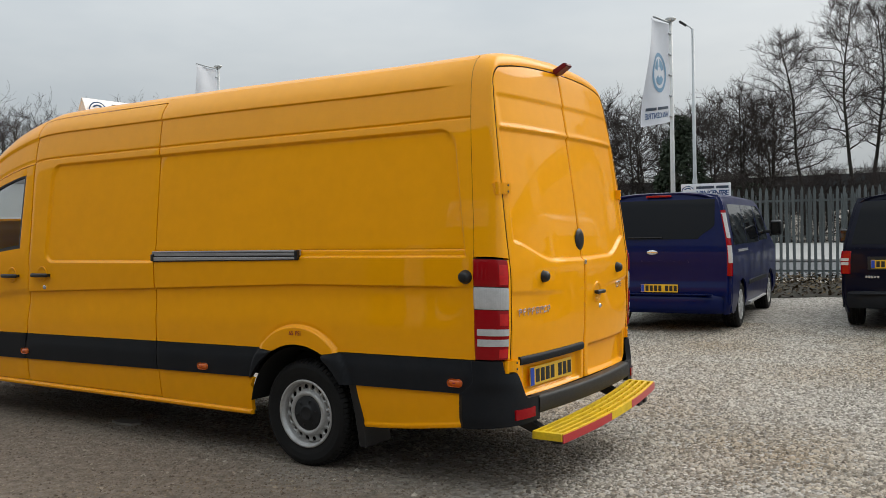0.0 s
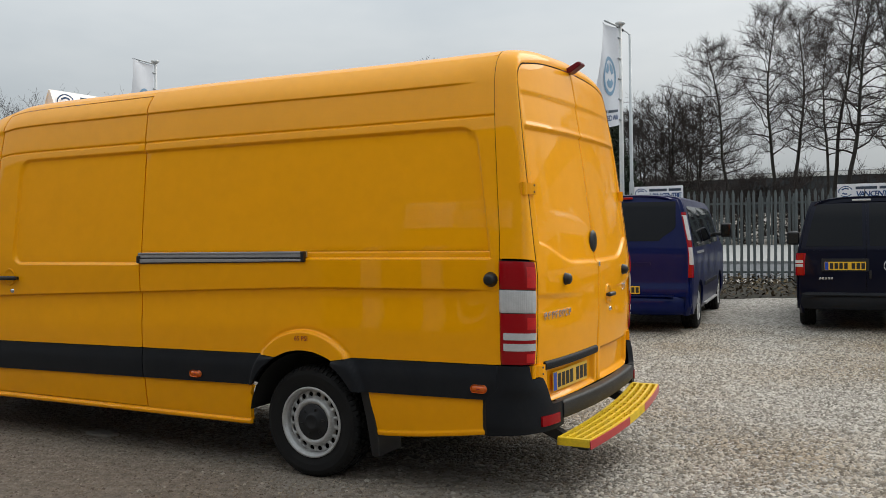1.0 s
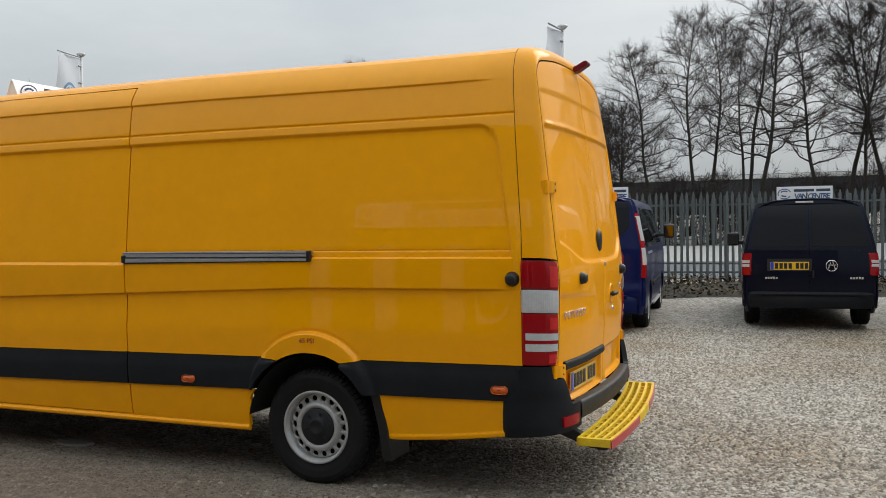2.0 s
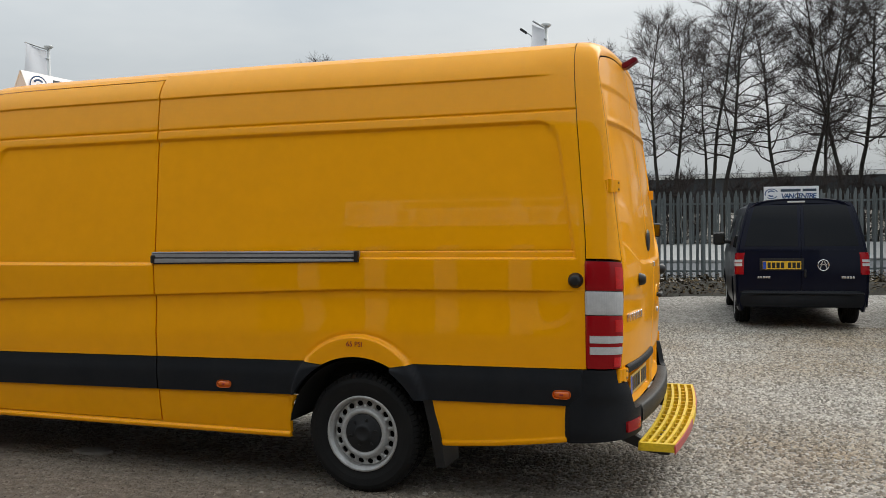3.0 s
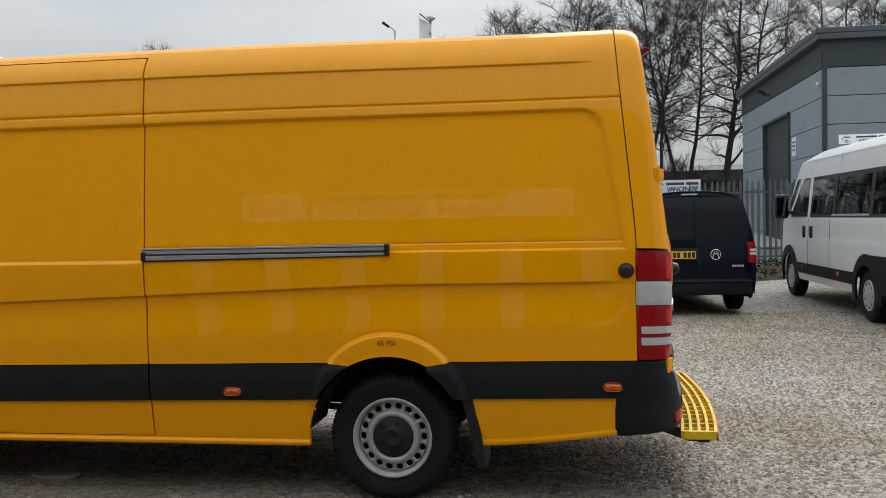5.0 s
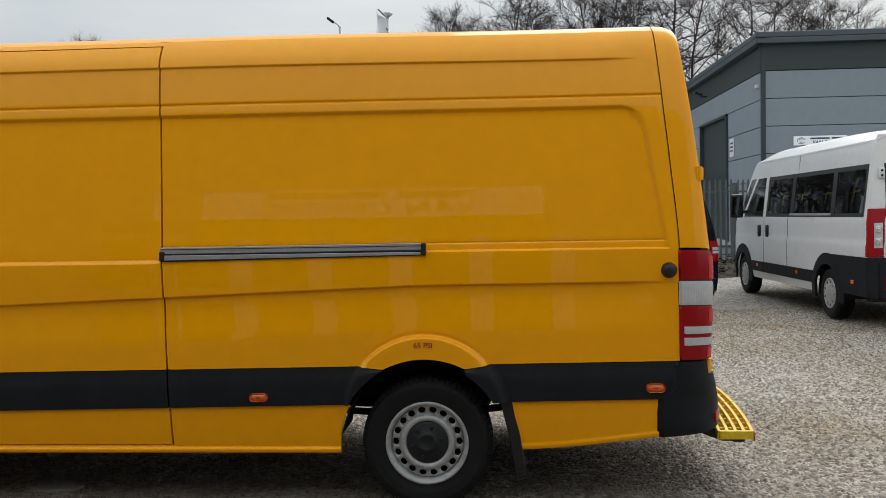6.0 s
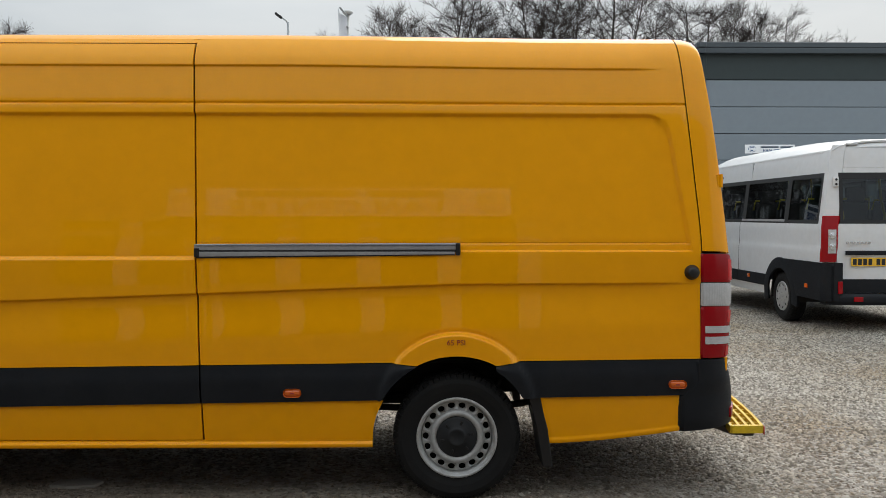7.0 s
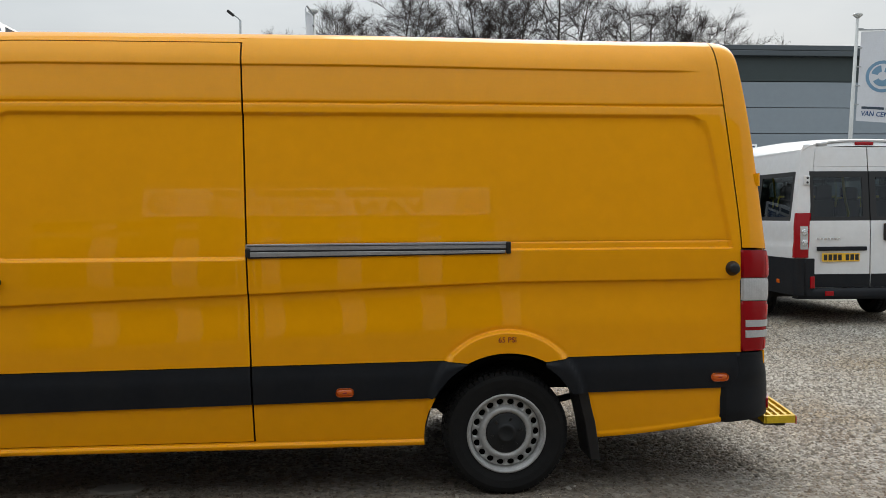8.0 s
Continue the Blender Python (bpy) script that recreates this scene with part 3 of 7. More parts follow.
part("nose", grid(lambda u, v: (-5.30 - 0.05 * math.sin(math.pi * u), 0.2 + 1.6 * u, 0.35 + 0.87 * v), 8, 6, rim=(0.1, 0, 0)), BLACK_TRIM, van)


# tail: the ring between the side seam and the door opening
def ring_pair(s):
    """Points of the seam ring and of the door opening for s from 0 (low) to 1 (middle of the roof)."""
    if s < 0.6:
        z = 0.785 + (2.38 - 0.785) * s / 0.6
        a = (rear_seam(z) + GAP * 0.6, side_section(z), z)
        zb = 0.785 + (2.335 - 0.785) * s / 0.6
        yb = door_edge(zb)
    elif s < 0.8:
        k = (s - 0.6) / 0.2
        if k < 0.62:
            z = 2.38 + 0.15 * (k / 0.62)
            a = (rear_seam(z) + GAP * 0.6, side_section(z), z)
        else:
            y = 0.245 + 0.10 * (k - 0.62) / 0.38
            z = roof_section(y)
            a = (rear_seam(z) + GAP * 0.6, y, z)
        t = k * math.pi / 2
        yb = 0.30 - (0.30 - door_edge(2.335)) * math.cos(t)
        zb = 2.335 + (door_top(0.30) - 2.335) * math.sin(t)
    else:
        k = (s - 0.8) / 0.2
        y = 0.345 + 0.655 * k
        z = roof_section(y)
        a = (rear_seam(z) + GAP * 0.6, y, z)
        yb = 0.30 + 0.70 * k
        zb = door_top(yb)
    b = (rear_x(yb, zb), yb, zb)
    return a, b


def rear_x(y, z):
    return rear_profile(z) - 0.088 * abs(y - 1) ** 3


def ring_point(s, v, far=False, out=0.0):
    a, b = ring_pair(s)
    c = (b[0] + 0.004, a[1], a[2])
    p = [a[i] * (1 - v) ** 2 + 2 * c[i] * v * (1 - v) + b[i] * v * v for i in range(3)]
    if out:
        ax, ay = b[0] - a[0], b[1] - a[1]
        t = math.radians(90) * v
        p[0] += out * math.sin(t)
        p[1] -= out * math.cos(t)
    return (p[0], VAN_W - p[1] if far else p[1], p[2])


def z_to_s(z):
    return (z - 0.785) / (2.38 - 0.785) * 0.6


LAMP_TOP = z_to_s(1.362)
for far in (False, True):
    # near-black strips paint the shade of the seam gaps round the tail
    part("seam_shade_strip", grid(lambda u, v: (lambda q: (q[0] - 0.0025 + 0.005 * v, q[1] + (0.0015 if q[2] < 2.4 else 0.0), q[2] - (0.0 if q[2] < 2.4 else 0.0015)) if not far else (q[0] - 0.0025 + 0.005 * v, 2 - q[1] - 0.0015, q[2] - (0.0 if q[2] < 2.4 else 0.0015)))(ring_pair(u)[0]), 90, 1, flip=not far), SEAM, van, "near-black strip for the shade in a body seam")
    part("seam_shade_strip", grid(lambda u, v: (lambda q: (q[0] + 0.0005, (q[1] - 0.003 + 0.009 * v) if not far else 2 - (q[1] - 0.003 + 0.009 * v), q[2] - (0.007 * v if q[2] > 2.36 else 0.0)))(ring_pair(u)[1]), 90, 1, flip=not far), SEAM, van, "near-black strip for the shade in a body seam")
for far in (False, True):
    part("rear_pillar", grid(lambda u, v: ring_point(LAMP_TOP + 0.003 + (1 - LAMP_TOP - 0.003) * u, 0.003 + 0.997 * v, far), 90, 12, flip=not far), YELLOW, van)
    part("rear_pillar", grid(lambda u, v: ring_point(LAMP_TOP * u, 0.86 + 0.14 * v, far), 14, 4, rim=(-0.02, 0.0, 0), flip=not far), YELLOW, van)
    lamp = part("tail_lamp", grid(lambda u, v: ring_point(0.002 + (LAMP_TOP - 0.003) * u, 0.004 + 0.866 * v, far, 0.002), 10, 12, rim=(-0.03, 0.02 if not far else -0.02, 0), flip=not far), BLACK, van, "tall tail lamp with red and clear lenses")
    for z0, z1, v0, mat, nm in ((1.203, 1.356, 0.012, RED_LENS, "red_lens"), (1.074, 1.198, 0.012, CLEAR_LENS, "clear_lens"), (0.790, 1.070, 0.012, RED_LENS, "red_lens")):
        part(nm, grid(lambda u, v: ring_point(z_to_s(z0) + (z_to_s(z1) - z_to_s(z0)) * u, v0 + (0.845 - v0) * v, far, 0.009 - 0.004 * (2 * u - 1) ** 4 + (0.0004 * math.sin(v * 18 * 2 * math.pi) if nm == "clear_lens" else 0.0)), 84 if nm == "clear_lens" else 12, 156 if nm == "clear_lens" else 16, rim=(-0.012, 0.01 if not far else -0.01, 0), flip=not far), mat, lamp)
    for z0, z1 in ((0.926, 0.964), (0.866, 0.906)):
        part("clear_strip", grid(lambda u, v: ring_point(z_to_s(z0) + (z_to_s(z1) - z_to_s(z0)) * u, 0.055 + 0.775 * v, far, 0.013), 3, 12, rim=(-0.008, 0.008 if not far else -0.008, 0), flip=not far), CLEAR_LENS, lamp, "clear reflector strip")
    for z0, z1 in ((1.215, 1.330), (0.985, 1.050), (0.800, 0.850)):
        part("reflector_cell", grid(lambda u, v: ring_point(z_to_s(z0) + (z_to_s(z1) - z_to_s(z0)) * u, 0.54 + 0.27 * v, far, 0.0105), 3, 8, rim=(-0.006, 0.006 if not far else -0.006, 0), flip=not far), RED_CELL, lamp, "bright red reflector cell")


def door_low(y):
    return 0.556 + 0.05 * sstep(0.26, 0.17, y)


def tail_door(y, z):
    """Relief of the rear doors; y is counted on the near half."""
    x = rear_x(y, z)
    crease = 1.312 + 0.118 * sstep(0.62, 0.14, y) ** 1.3 + 0.02 * (1 - y)
    d = min(z - crease, 2.108 - z, y - 0.165)
    x -= 0.018 * sstep(0.0, 0.014, d)
    x -= 0.008 * sstep(2.312, 2.292, z) * sstep(2.10, 2.14, z) * sstep(0.16, 0.22, y)
    x -= 0.010 * sstep(1.175, 1.15, z + 0.05 * y) * sstep(0.95, 1.1, z) * sstep(0.8, 0.3, y)
    if 0.20 < y < 0.96:
        x -= 0.030 * sstep(0.560, 0.585, z) * sstep(0.765, 0.745, z) * sstep(0.22, 0.25, y) * sstep(0.95, 0.92, y)
    return x


for far in (False, True):
    def door_fn(u, v, far=far):
        ymax = 0.990 if not far else 0.997
        z = 0.56 + (2.50 - 0.56) * v
        for _ in range(4):
            yl = door_edge(min(z, 2.335)) + 0.007 if z < 2.335 else None
            yl = yl if yl is not None else 0.30 - (0.30 - door_edge(2.335)) * math.sqrt(max(0.0, 1 - ((z - 2.335) / (door_top(0.30) - 2.335)) ** 2)) if z < door_top(0.3) else 0.30
            y = yl + (ymax - yl) * u
            z = door_low(y) + (min(door_top(y), 2.53) - 0.008 - door_low(y)) * v
        x = tail_door(y, z)
        e = 0.006 * sstep(0.008, 0, min(u, 1 - u) * 0.85)
        return (x - e, VAN_W - y if far else y, z)
    rd = part("rear_door", grid(door_fn, 100, 190, rim=(-0.035, 0, 0), flip=far), YELLOW, van)
    for hz in (1.752, 0.745):
        yy = 0.112
        xx = rear_x(yy, hz) + 0.006
        hp = [(xx - 0.040, yy - 0.040), (xx - 0.022, yy - 0.024), (xx - 0.002, yy + 0.002), (xx + 0.010, yy + 0.030), (xx + 0.015, yy + 0.052)]
        me = join_meshes([(grid(lambda u, v: (np.interp(u * 4, range(5), [q[0] for q in hp]) + 0.012, np.interp(u * 4, range(5), [q[1] for q in hp]) - 0.006 * (1 - u), hz - 0.032 + 0.064 * v), 8, 2, rim=(-0.03, 0.012, 0), smooth=False), None),
                          (lathe([(0.0, -0.036), (0.015, -0.036), (0.015, 0.036), (0.0, 0.036)], 12, "z"), pose(xx - 0.014, yy - 0.030, hz))])
        if far:
            for v in me.vertices:
                v.co.y = VAN_W - v.co.y
            me.flip_normals()
        hg = part("hinge", me, YELLOW, rd)
        for bz in (-0.018, 0.018):
            part("bolt", lathe([(0.0, 0.004), (0.006, 0.004), (0.007, 0.0)], 8, "x"), BLACK, hg).location = (xx + 0.021, VAN_W - (yy + 0.030) if far else yy + 0.030, hz + bz)
    rb = part("stop_block", lathe([(0.0, 0.038), (0.018, 0.036), (0.029, 0.027), (0.033, 0.012), (0.036, 0.0)], 20, "x"), BLACK, rd, "round black rubber stop")
    rb.location = (tail_door(0.425 if not far else 0.452, 1.238), 1.575 if far else 0.425, 1.238)

# fittings of the rear doors
def on_tail(y, z, out=0.0):
    return (tail_door(min(y, 2 - y), z) + out, y, z)


part("latch_cup", lathe([(0.0, 0.012), (0.5, 0.012), (0.85, 0.010), (1.0, 0.0)], 28, "x"), BLACK, van, "oval black latch cup").matrix_basis = pose(*on_tail(0.985, 1.444, 0.004)) @ Matrix.Diagonal((1, 0.062, 0.072, 1))
part("door_handle", join_meshes([(box_mesh((0.030, 0.125, 0.026), (0.022, 0, 0), 0.010), None), (box_mesh((0.03, 0.02, 0.02), (0.005, 0.05, 0), 0.004), None), (box_mesh((0.03, 0.02, 0.02), (0.005, -0.05, 0), 0.004), None)], True), BLACK, van, "black pull handle").location = on_tail(1.185, 1.096, 0.004)
part("handle_cup", lathe([(0.0, -0.004), (0.046, -0.002), (0.054, 0.006), (0.062, 0.006), (0.068, -0.003)], 28, "x"), YELLOW, van, "round yellow cup").location = on_tail(1.185, 1.096, 0.002)
part("key_lock", lathe([(0.0, 0.008), (0.012, 0.008), (0.016, 0.0)], 16, "x"), CHROME, van, "small chrome lock").location = on_tail(1.232, 0.998, 0.002)
part("door_catch", box_mesh((0.016, 0.018, 0.030), (0, 0, 0), 0.004), CHROME, van, "small steel catch").location = on_tail(0.995, 1.300, 0.004)


def badge(parent, y0, y1, z, h, count, seed):
    """A row of slanted chrome strokes where a model name stands."""
    rnd = random.Random(seed)
    items = []
    step = (y1 - y0) / count
    for i in range(count):
        y = y0 + step * (i + 0.5)
        x, _, _ = on_tail(y, z, 0.004)
        sl = pose(x + 0.003, y, z, 12, 0, 0)
        w = step * 0.80
        items.append((box_mesh((0.005, w, h * 0.16), (0, 0, h * 0.42), 0.001), sl))
        if rnd.random() < 0.8:
            items.append((box_mesh((0.005, w * 0.9, h * 0.15), (0, 0, rnd.choice((0, -h * 0.4))), 0.001), sl))
        items.append((box_mesh((0.005, w * 0.17, h), (0, -w * 0.40, 0), 0.001), sl))
        if rnd.random() < 0.5:
            items.append((box_mesh((0.005, w * 0.25, h * 0.55), (0, w * 0.38, 0.1 * h), 0.001), sl))
    return part("name_badge", join_meshes(items), CHROME, parent, "chrome strip badge")


badge(van, 0.165, 0.500, 1.044, 0.038, 8, 3)
badge(van, 1.56, 1.70, 1.118, 0.040, 4, 5)
part("plate_lamp_strip", grid(lambda u, v: (rear_x(0.18 + 0.775 * u, 0.765) + 0.020 - 0.010 * (2 * v - 1) ** 4, 0.18 + 0.775 * u, 0.741 + 0.048 * v), 20, 6, rim=(-0.03, 0, 0)), BLACK_TRIM, van, "black strip over the number plate")


def number_plate(parent, m, w=0.52, h=0.111, groups=(4, 3), blue=True, white=False):
    """A number plate: board, blue end and plain bars for the characters. Lies in its xz plane, faces -y."""
    pl = part("number_plate", box_mesh((w, 0.006, h), (0, 0, 0), 0.002), SIGN_WHITE if white else PLATE_YELLOW, parent, "yellow number plate with black bars")
    pl.matrix_basis = m
    x = -w * 0.5
    if blue:
        b = part("blue_band", box_mesh((w * 0.085, 0.002, h * 0.92), (x + w * 0.05, -0.004, 0)), PLATE_BLUE, pl, "blue band")
        x += w * 0.09
    n = sum(groups) + 0.55
    step = (w * 0.5 - x - w * 0.03) / n
    x += w * 0.02
    for g, k in enumerate(groups):
        for i in range(k):
            part("plate_bar", box_mesh((step * 0.72, 0.002, h * 0.70), (x + step * 0.5, -0.004, 0)), PLATE_BLACK, pl)
            x += step
        x += step * 0.55
    return pl


number_plate(van, Matrix.Translation((1.532, 0.562, 0.655)) @ pose(0, 0, 0, 0, 0, 87) )

# high stop lamp on the roof's edge
part("high_stop_lamp", join_meshes([(prism([(-0.03, 0.004), (0.045, 0.004), (0.118, 0.050), (0.112, 0.068), (0.092, 0.070), (0.02, 0.034)], 0.085, "xz", -0.0425, 0.006), None), (box_mesh((0.05, 0.26, 0.016), (0.0, 0, 0.006), 0.006), None)]),
     material("dark_red_stop_lamp", (0.13, 0.004, 0.012), 0.35, spec=0.2, coat=0.2, vary=0.15, scale=20), van, "dark red high-level stop lamp").location = (1.375, 0.99, 2.512)

# bumper
def bumper_point(s, v, far=False):
    """s from the side (0) round the corner to the tail (1); v from low to high."""
    zt = 0.781 - 0.075 * sstep(0.46, 0.50, s) - 0.148 * sstep(0.68, 0.80, s)
    zl = 0.388 + 0.035 * s
    z = zl + (zt - zl) * v
    x0 = 1.243 + 0.075 * sstep(0.585, 0.66, z)
    a = (x0, -0.012 + 0.012 * sstep(0.45, 0.39, z))
    bx = 1.552 + 0.030 * sstep(0.75, 0.55, z)
    b = (bx, 0.30)
    c = (bx - 0.012, a[1] - 0.004)
    x = a[0] * (1 - s) ** 2 + 2 * c[0] * s * (1 - s) + b[0] * s * s
    y = a[1] * (1 - s) ** 2 + 2 * c[1] * s * (1 - s) + b[1] * s * s
    return (x, VAN_W - y if far else y, z)


for far in (False, True):
    part("bumper_corner", grid(lambda u, v: bumper_point(u, v, far), 60, 16, rim=(-0.03, 0.02 if not far else -0.02, 0), flip=far), BLACK_TRIM, van)
    part("rear_reflector", grid(lambda u, v: (lambda q: (q[0] + 0.008, q[1] + (-0.009 if not far else 0.009) * (1 - u), 0.442 + 0.056 * v + 0.006 * u))(bumper_point(0.62 + 0.28 * u, 0.3, far)), 8, 4, rim=(-0.02, 0.006 if not far else -0.006, 0), flip=far), RED_LENS, van, "red bumper reflector")


def bar_fn(u, v):
    y = 0.292 + 1.416 * u
    k = 2 * math.pi * v
    cx = 1.548 + 0.050 * (1 - (abs(y - 1) / 0.71) ** 2)
    e = lambda c: math.copysign(abs(c) ** 0.45, c)
    return (cx + 0.040 * e(math.cos(k)), y, 0.504 + 0.053 * e(math.sin(k)))


part("bumper_bar", grid(bar_fn, 50, 24, flip=True), BUMPER_GREY, van, "weathered dark grey bumper bar")

# tail step: a bowed yellow grating with red edges, on two brackets
step_thing = part("rear_step", box_mesh((0.05, 1.0, 0.02), (1.66, 0.97, 0.345), 0.004), BLACK, van, "yellow plastic grating step with red reflective edge")


def step_edge(y, k):
    """x of the step's inner (k=0) and outer (k=1) edges."""
    a = abs(y - 0.97) / 0.75
    inner = 1.628 - 0.048 * a ** 2
    return inner + (0.183 - 0.008 * a * a) * k


def step_z(y):
    return 0.397 + 0.042 * (y - 0.97)


for k in range(5):
    q = k / 4
    for half, (ya, yb) in enumerate(((0.22, 0.845), (0.855, 1.085), (1.095, 1.72))):
        part("long_rib", mesh_of(*(lambda n: ([p for i in range(n + 1) for p in (lambda y: [(step_edge(y, q) - 0.010, y, step_z(y) - 0.045), (step_edge(y, q) - 0.008, y, step_z(y)), (step_edge(y, q) + 0.008, y, step_z(y)), (step_edge(y, q) + 0.010, y, step_z(y) - 0.045)])(ya + (yb - ya) * i / n)],
                                  [f for i in range(n) for f in [(i * 4 + j, i * 4 + j + 1, i * 4 + j + 5, i * 4 + j + 4) for j in range(3)]] + [(0, 1, 2, 3), (n * 4 + 3, n * 4 + 2, n * 4 + 1, n * 4)]))(14)),
             STEP_YELLOW, step_thing)
for i in range(17):
    y = 0.228 + (1.712 - 0.228) * i / 16
    x0, x1 = step_edge(y, 0), step_edge(y, 1)
    part("cross_rib", box_mesh((x1 - x0, 0.012 if i not in (0, 16) else 0.03, 0.034 if i not in (0, 16) else 0.045), ((x0 + x1) / 2, y, step_z(y) - (0.026 if i not in (0, 16) else 0.0225)), 0.003), STEP_YELLOW, step_thing)
for ya, yb in ((0.215, 0.80), (1.14, 1.725)):
    part("red_edge", grid(lambda u, v: (step_edge(ya + (yb - ya) * u, 1) + 0.014, ya + (yb - ya) * u, step_z(ya + (yb - ya) * u) - 0.052 + 0.046 * v), 16, 2, rim=(-0.006, 0, 0), flip=False), RED_TAPE, step_thing, "red reflective strip")
for ya, yb in ((0.80, 1.14),):
    part("yellow_edge", grid(lambda u, v: (step_edge(ya + (yb - ya) * u, 1) + 0.012, ya + (yb - ya) * u, step_z(ya + (yb - ya) * u) - 0.052 + 0.05 * v), 8, 2, rim=(-0.006, 0, 0)), STEP_YELLOW, step_thing)
for y in (0.30, 1.64):
    part("step_foot", box_mesh((0.07, 0.05, 0.06), (1.70, y, 0.318), 0.012), BLACK, step_thing, "black rubber foot")
for y in (0.36, 1.58):
    part("bracket", prism([(1.20, 0.45), (1.45, 0.42), (1.62, 0.335), (1.72, 0.325), (1.72, 0.28), (1.62, 0.285), (1.42, 0.36), (1.20, 0.39)], 0.06, "xz", y - 0.03), BLACK, step_thing, "black steel bracket")

# side fittings
rail_y = side_y(-0.6, 1.388)
skin_y = side_y(-0.6, 1.345)
rail = part("slide_rail", box_mesh((1.425, 0.030, 0.036), (-0.690, rail_y - 0.012, 1.394), 0.003, turn=pose(0, 0, 0, 0, -0.2, 0)), ALU, van, "aluminium sliding door rail")
part("rail_groove", box_mesh((1.405, 0.014, 0.010), (-0.690, skin_y - 0.002, 1.3725), 0.001), BLACK, rail, "dark slot")
part("lower_flange", prism([(-1.39, 1.342), (-0.005, 1.354), (-0.005, 1.368), (-1.39, 1.368)], 0.014, "xz", skin_y - 0.012, 0.002), ALU, rail, "lower aluminium flange")
part("rail_groove", prism([(-1.39, 1.3335), (-0.005, 1.349), (-0.005, 1.3535), (-1.39, 1.3415)], 0.010, "xz", skin_y - 0.008), BLACK, rail, "dark slot")
part("rail_groove", box_mesh((1.405, 0.004, 0.003), (-0.690, rail_y - 0.027, 1.400), 0.0), BLACK, rail, "dark slot")
for x, hh in ((0.012, 0.066), (-1.389, 0.050)):
    part("end_cap", box_mesh((0.026, 0.030, hh), (x, skin_y - 0.006, 1.382 if x > 0 else 1.364), 0.006), BLACK, rail, "black end cap")
part("stop_block", lathe([(0.0, -0.040), (0.022, -0.040), (0.030, -0.034), (0.033, -0.018), (0.040, -0.006), (0.042, 0.004)], 24, "y"), BLACK, van, "round black rubber stop").location = (1.278, side_y(1.278, 1.255), 1.255)
for x, z in ((-0.882, 0.606), (1.202, 0.648), (-3.02, 0.590), (-4.6, 0.585)):
    mk = part("side_marker", box_mesh((0.098, 0.022, 0.046), (0, 0, 0), 0.0215, seg=4, smooth=True), AMBER, van, "amber side marker lamp")
    mk.matrix_basis = pose(x, side_section(z) - 0.016, z)
    part("marker_mark", box_mesh((0.020, 0.004, 0.007), (0, -0.011, 0), 0.001), DECAL_RED, mk)
text_part("pressure_mark", "65 PSI", 0.041, DECAL_RED, van, pose(0.002, side_y(0.0, 0.878) - 0.003, 0.878, 88, 0, 0), "dark red lettering", 0.0004, bold=0.008)


def pull_handle(x, z, parent):
    y = side_section(z)
    h = part("door_handle", box_mesh((0.225, 0.026, 0.032), (0, -0.030, 0), 0.012, smooth=True), BLACK, parent, "black pull handle")
    h.location = (x, y, z)
    part("handle_cup", lathe([(0.0, 0.006), (0.052, 0.004), (0.062, -0.004), (0.066, 0.002)], 24, "y"), YELLOW, h, "round yellow cup").location = (0, -0.004, 0.008)
    part("handle_post", box_mesh((0.03, 0.03, 0.024), (0.09, -0.012, 0), 0.004), BLACK, h)
    part("handle_post", box_mesh((0.03, 0.03, 0.024), (-0.09, -0.012, 0), 0.004), BLACK, h)


pull_handle(-2.762, 1.222, van)
pull_handle(-3.190, 1.212, van)
part("key_lock", lathe([(0.0, -0.010), (0.014, -0.010), (0.018, 0.0)], 16, "y"), CHROME, van, "small chrome lock").location = (-2.732, side_y(-2.73, 1.125), 1.125)


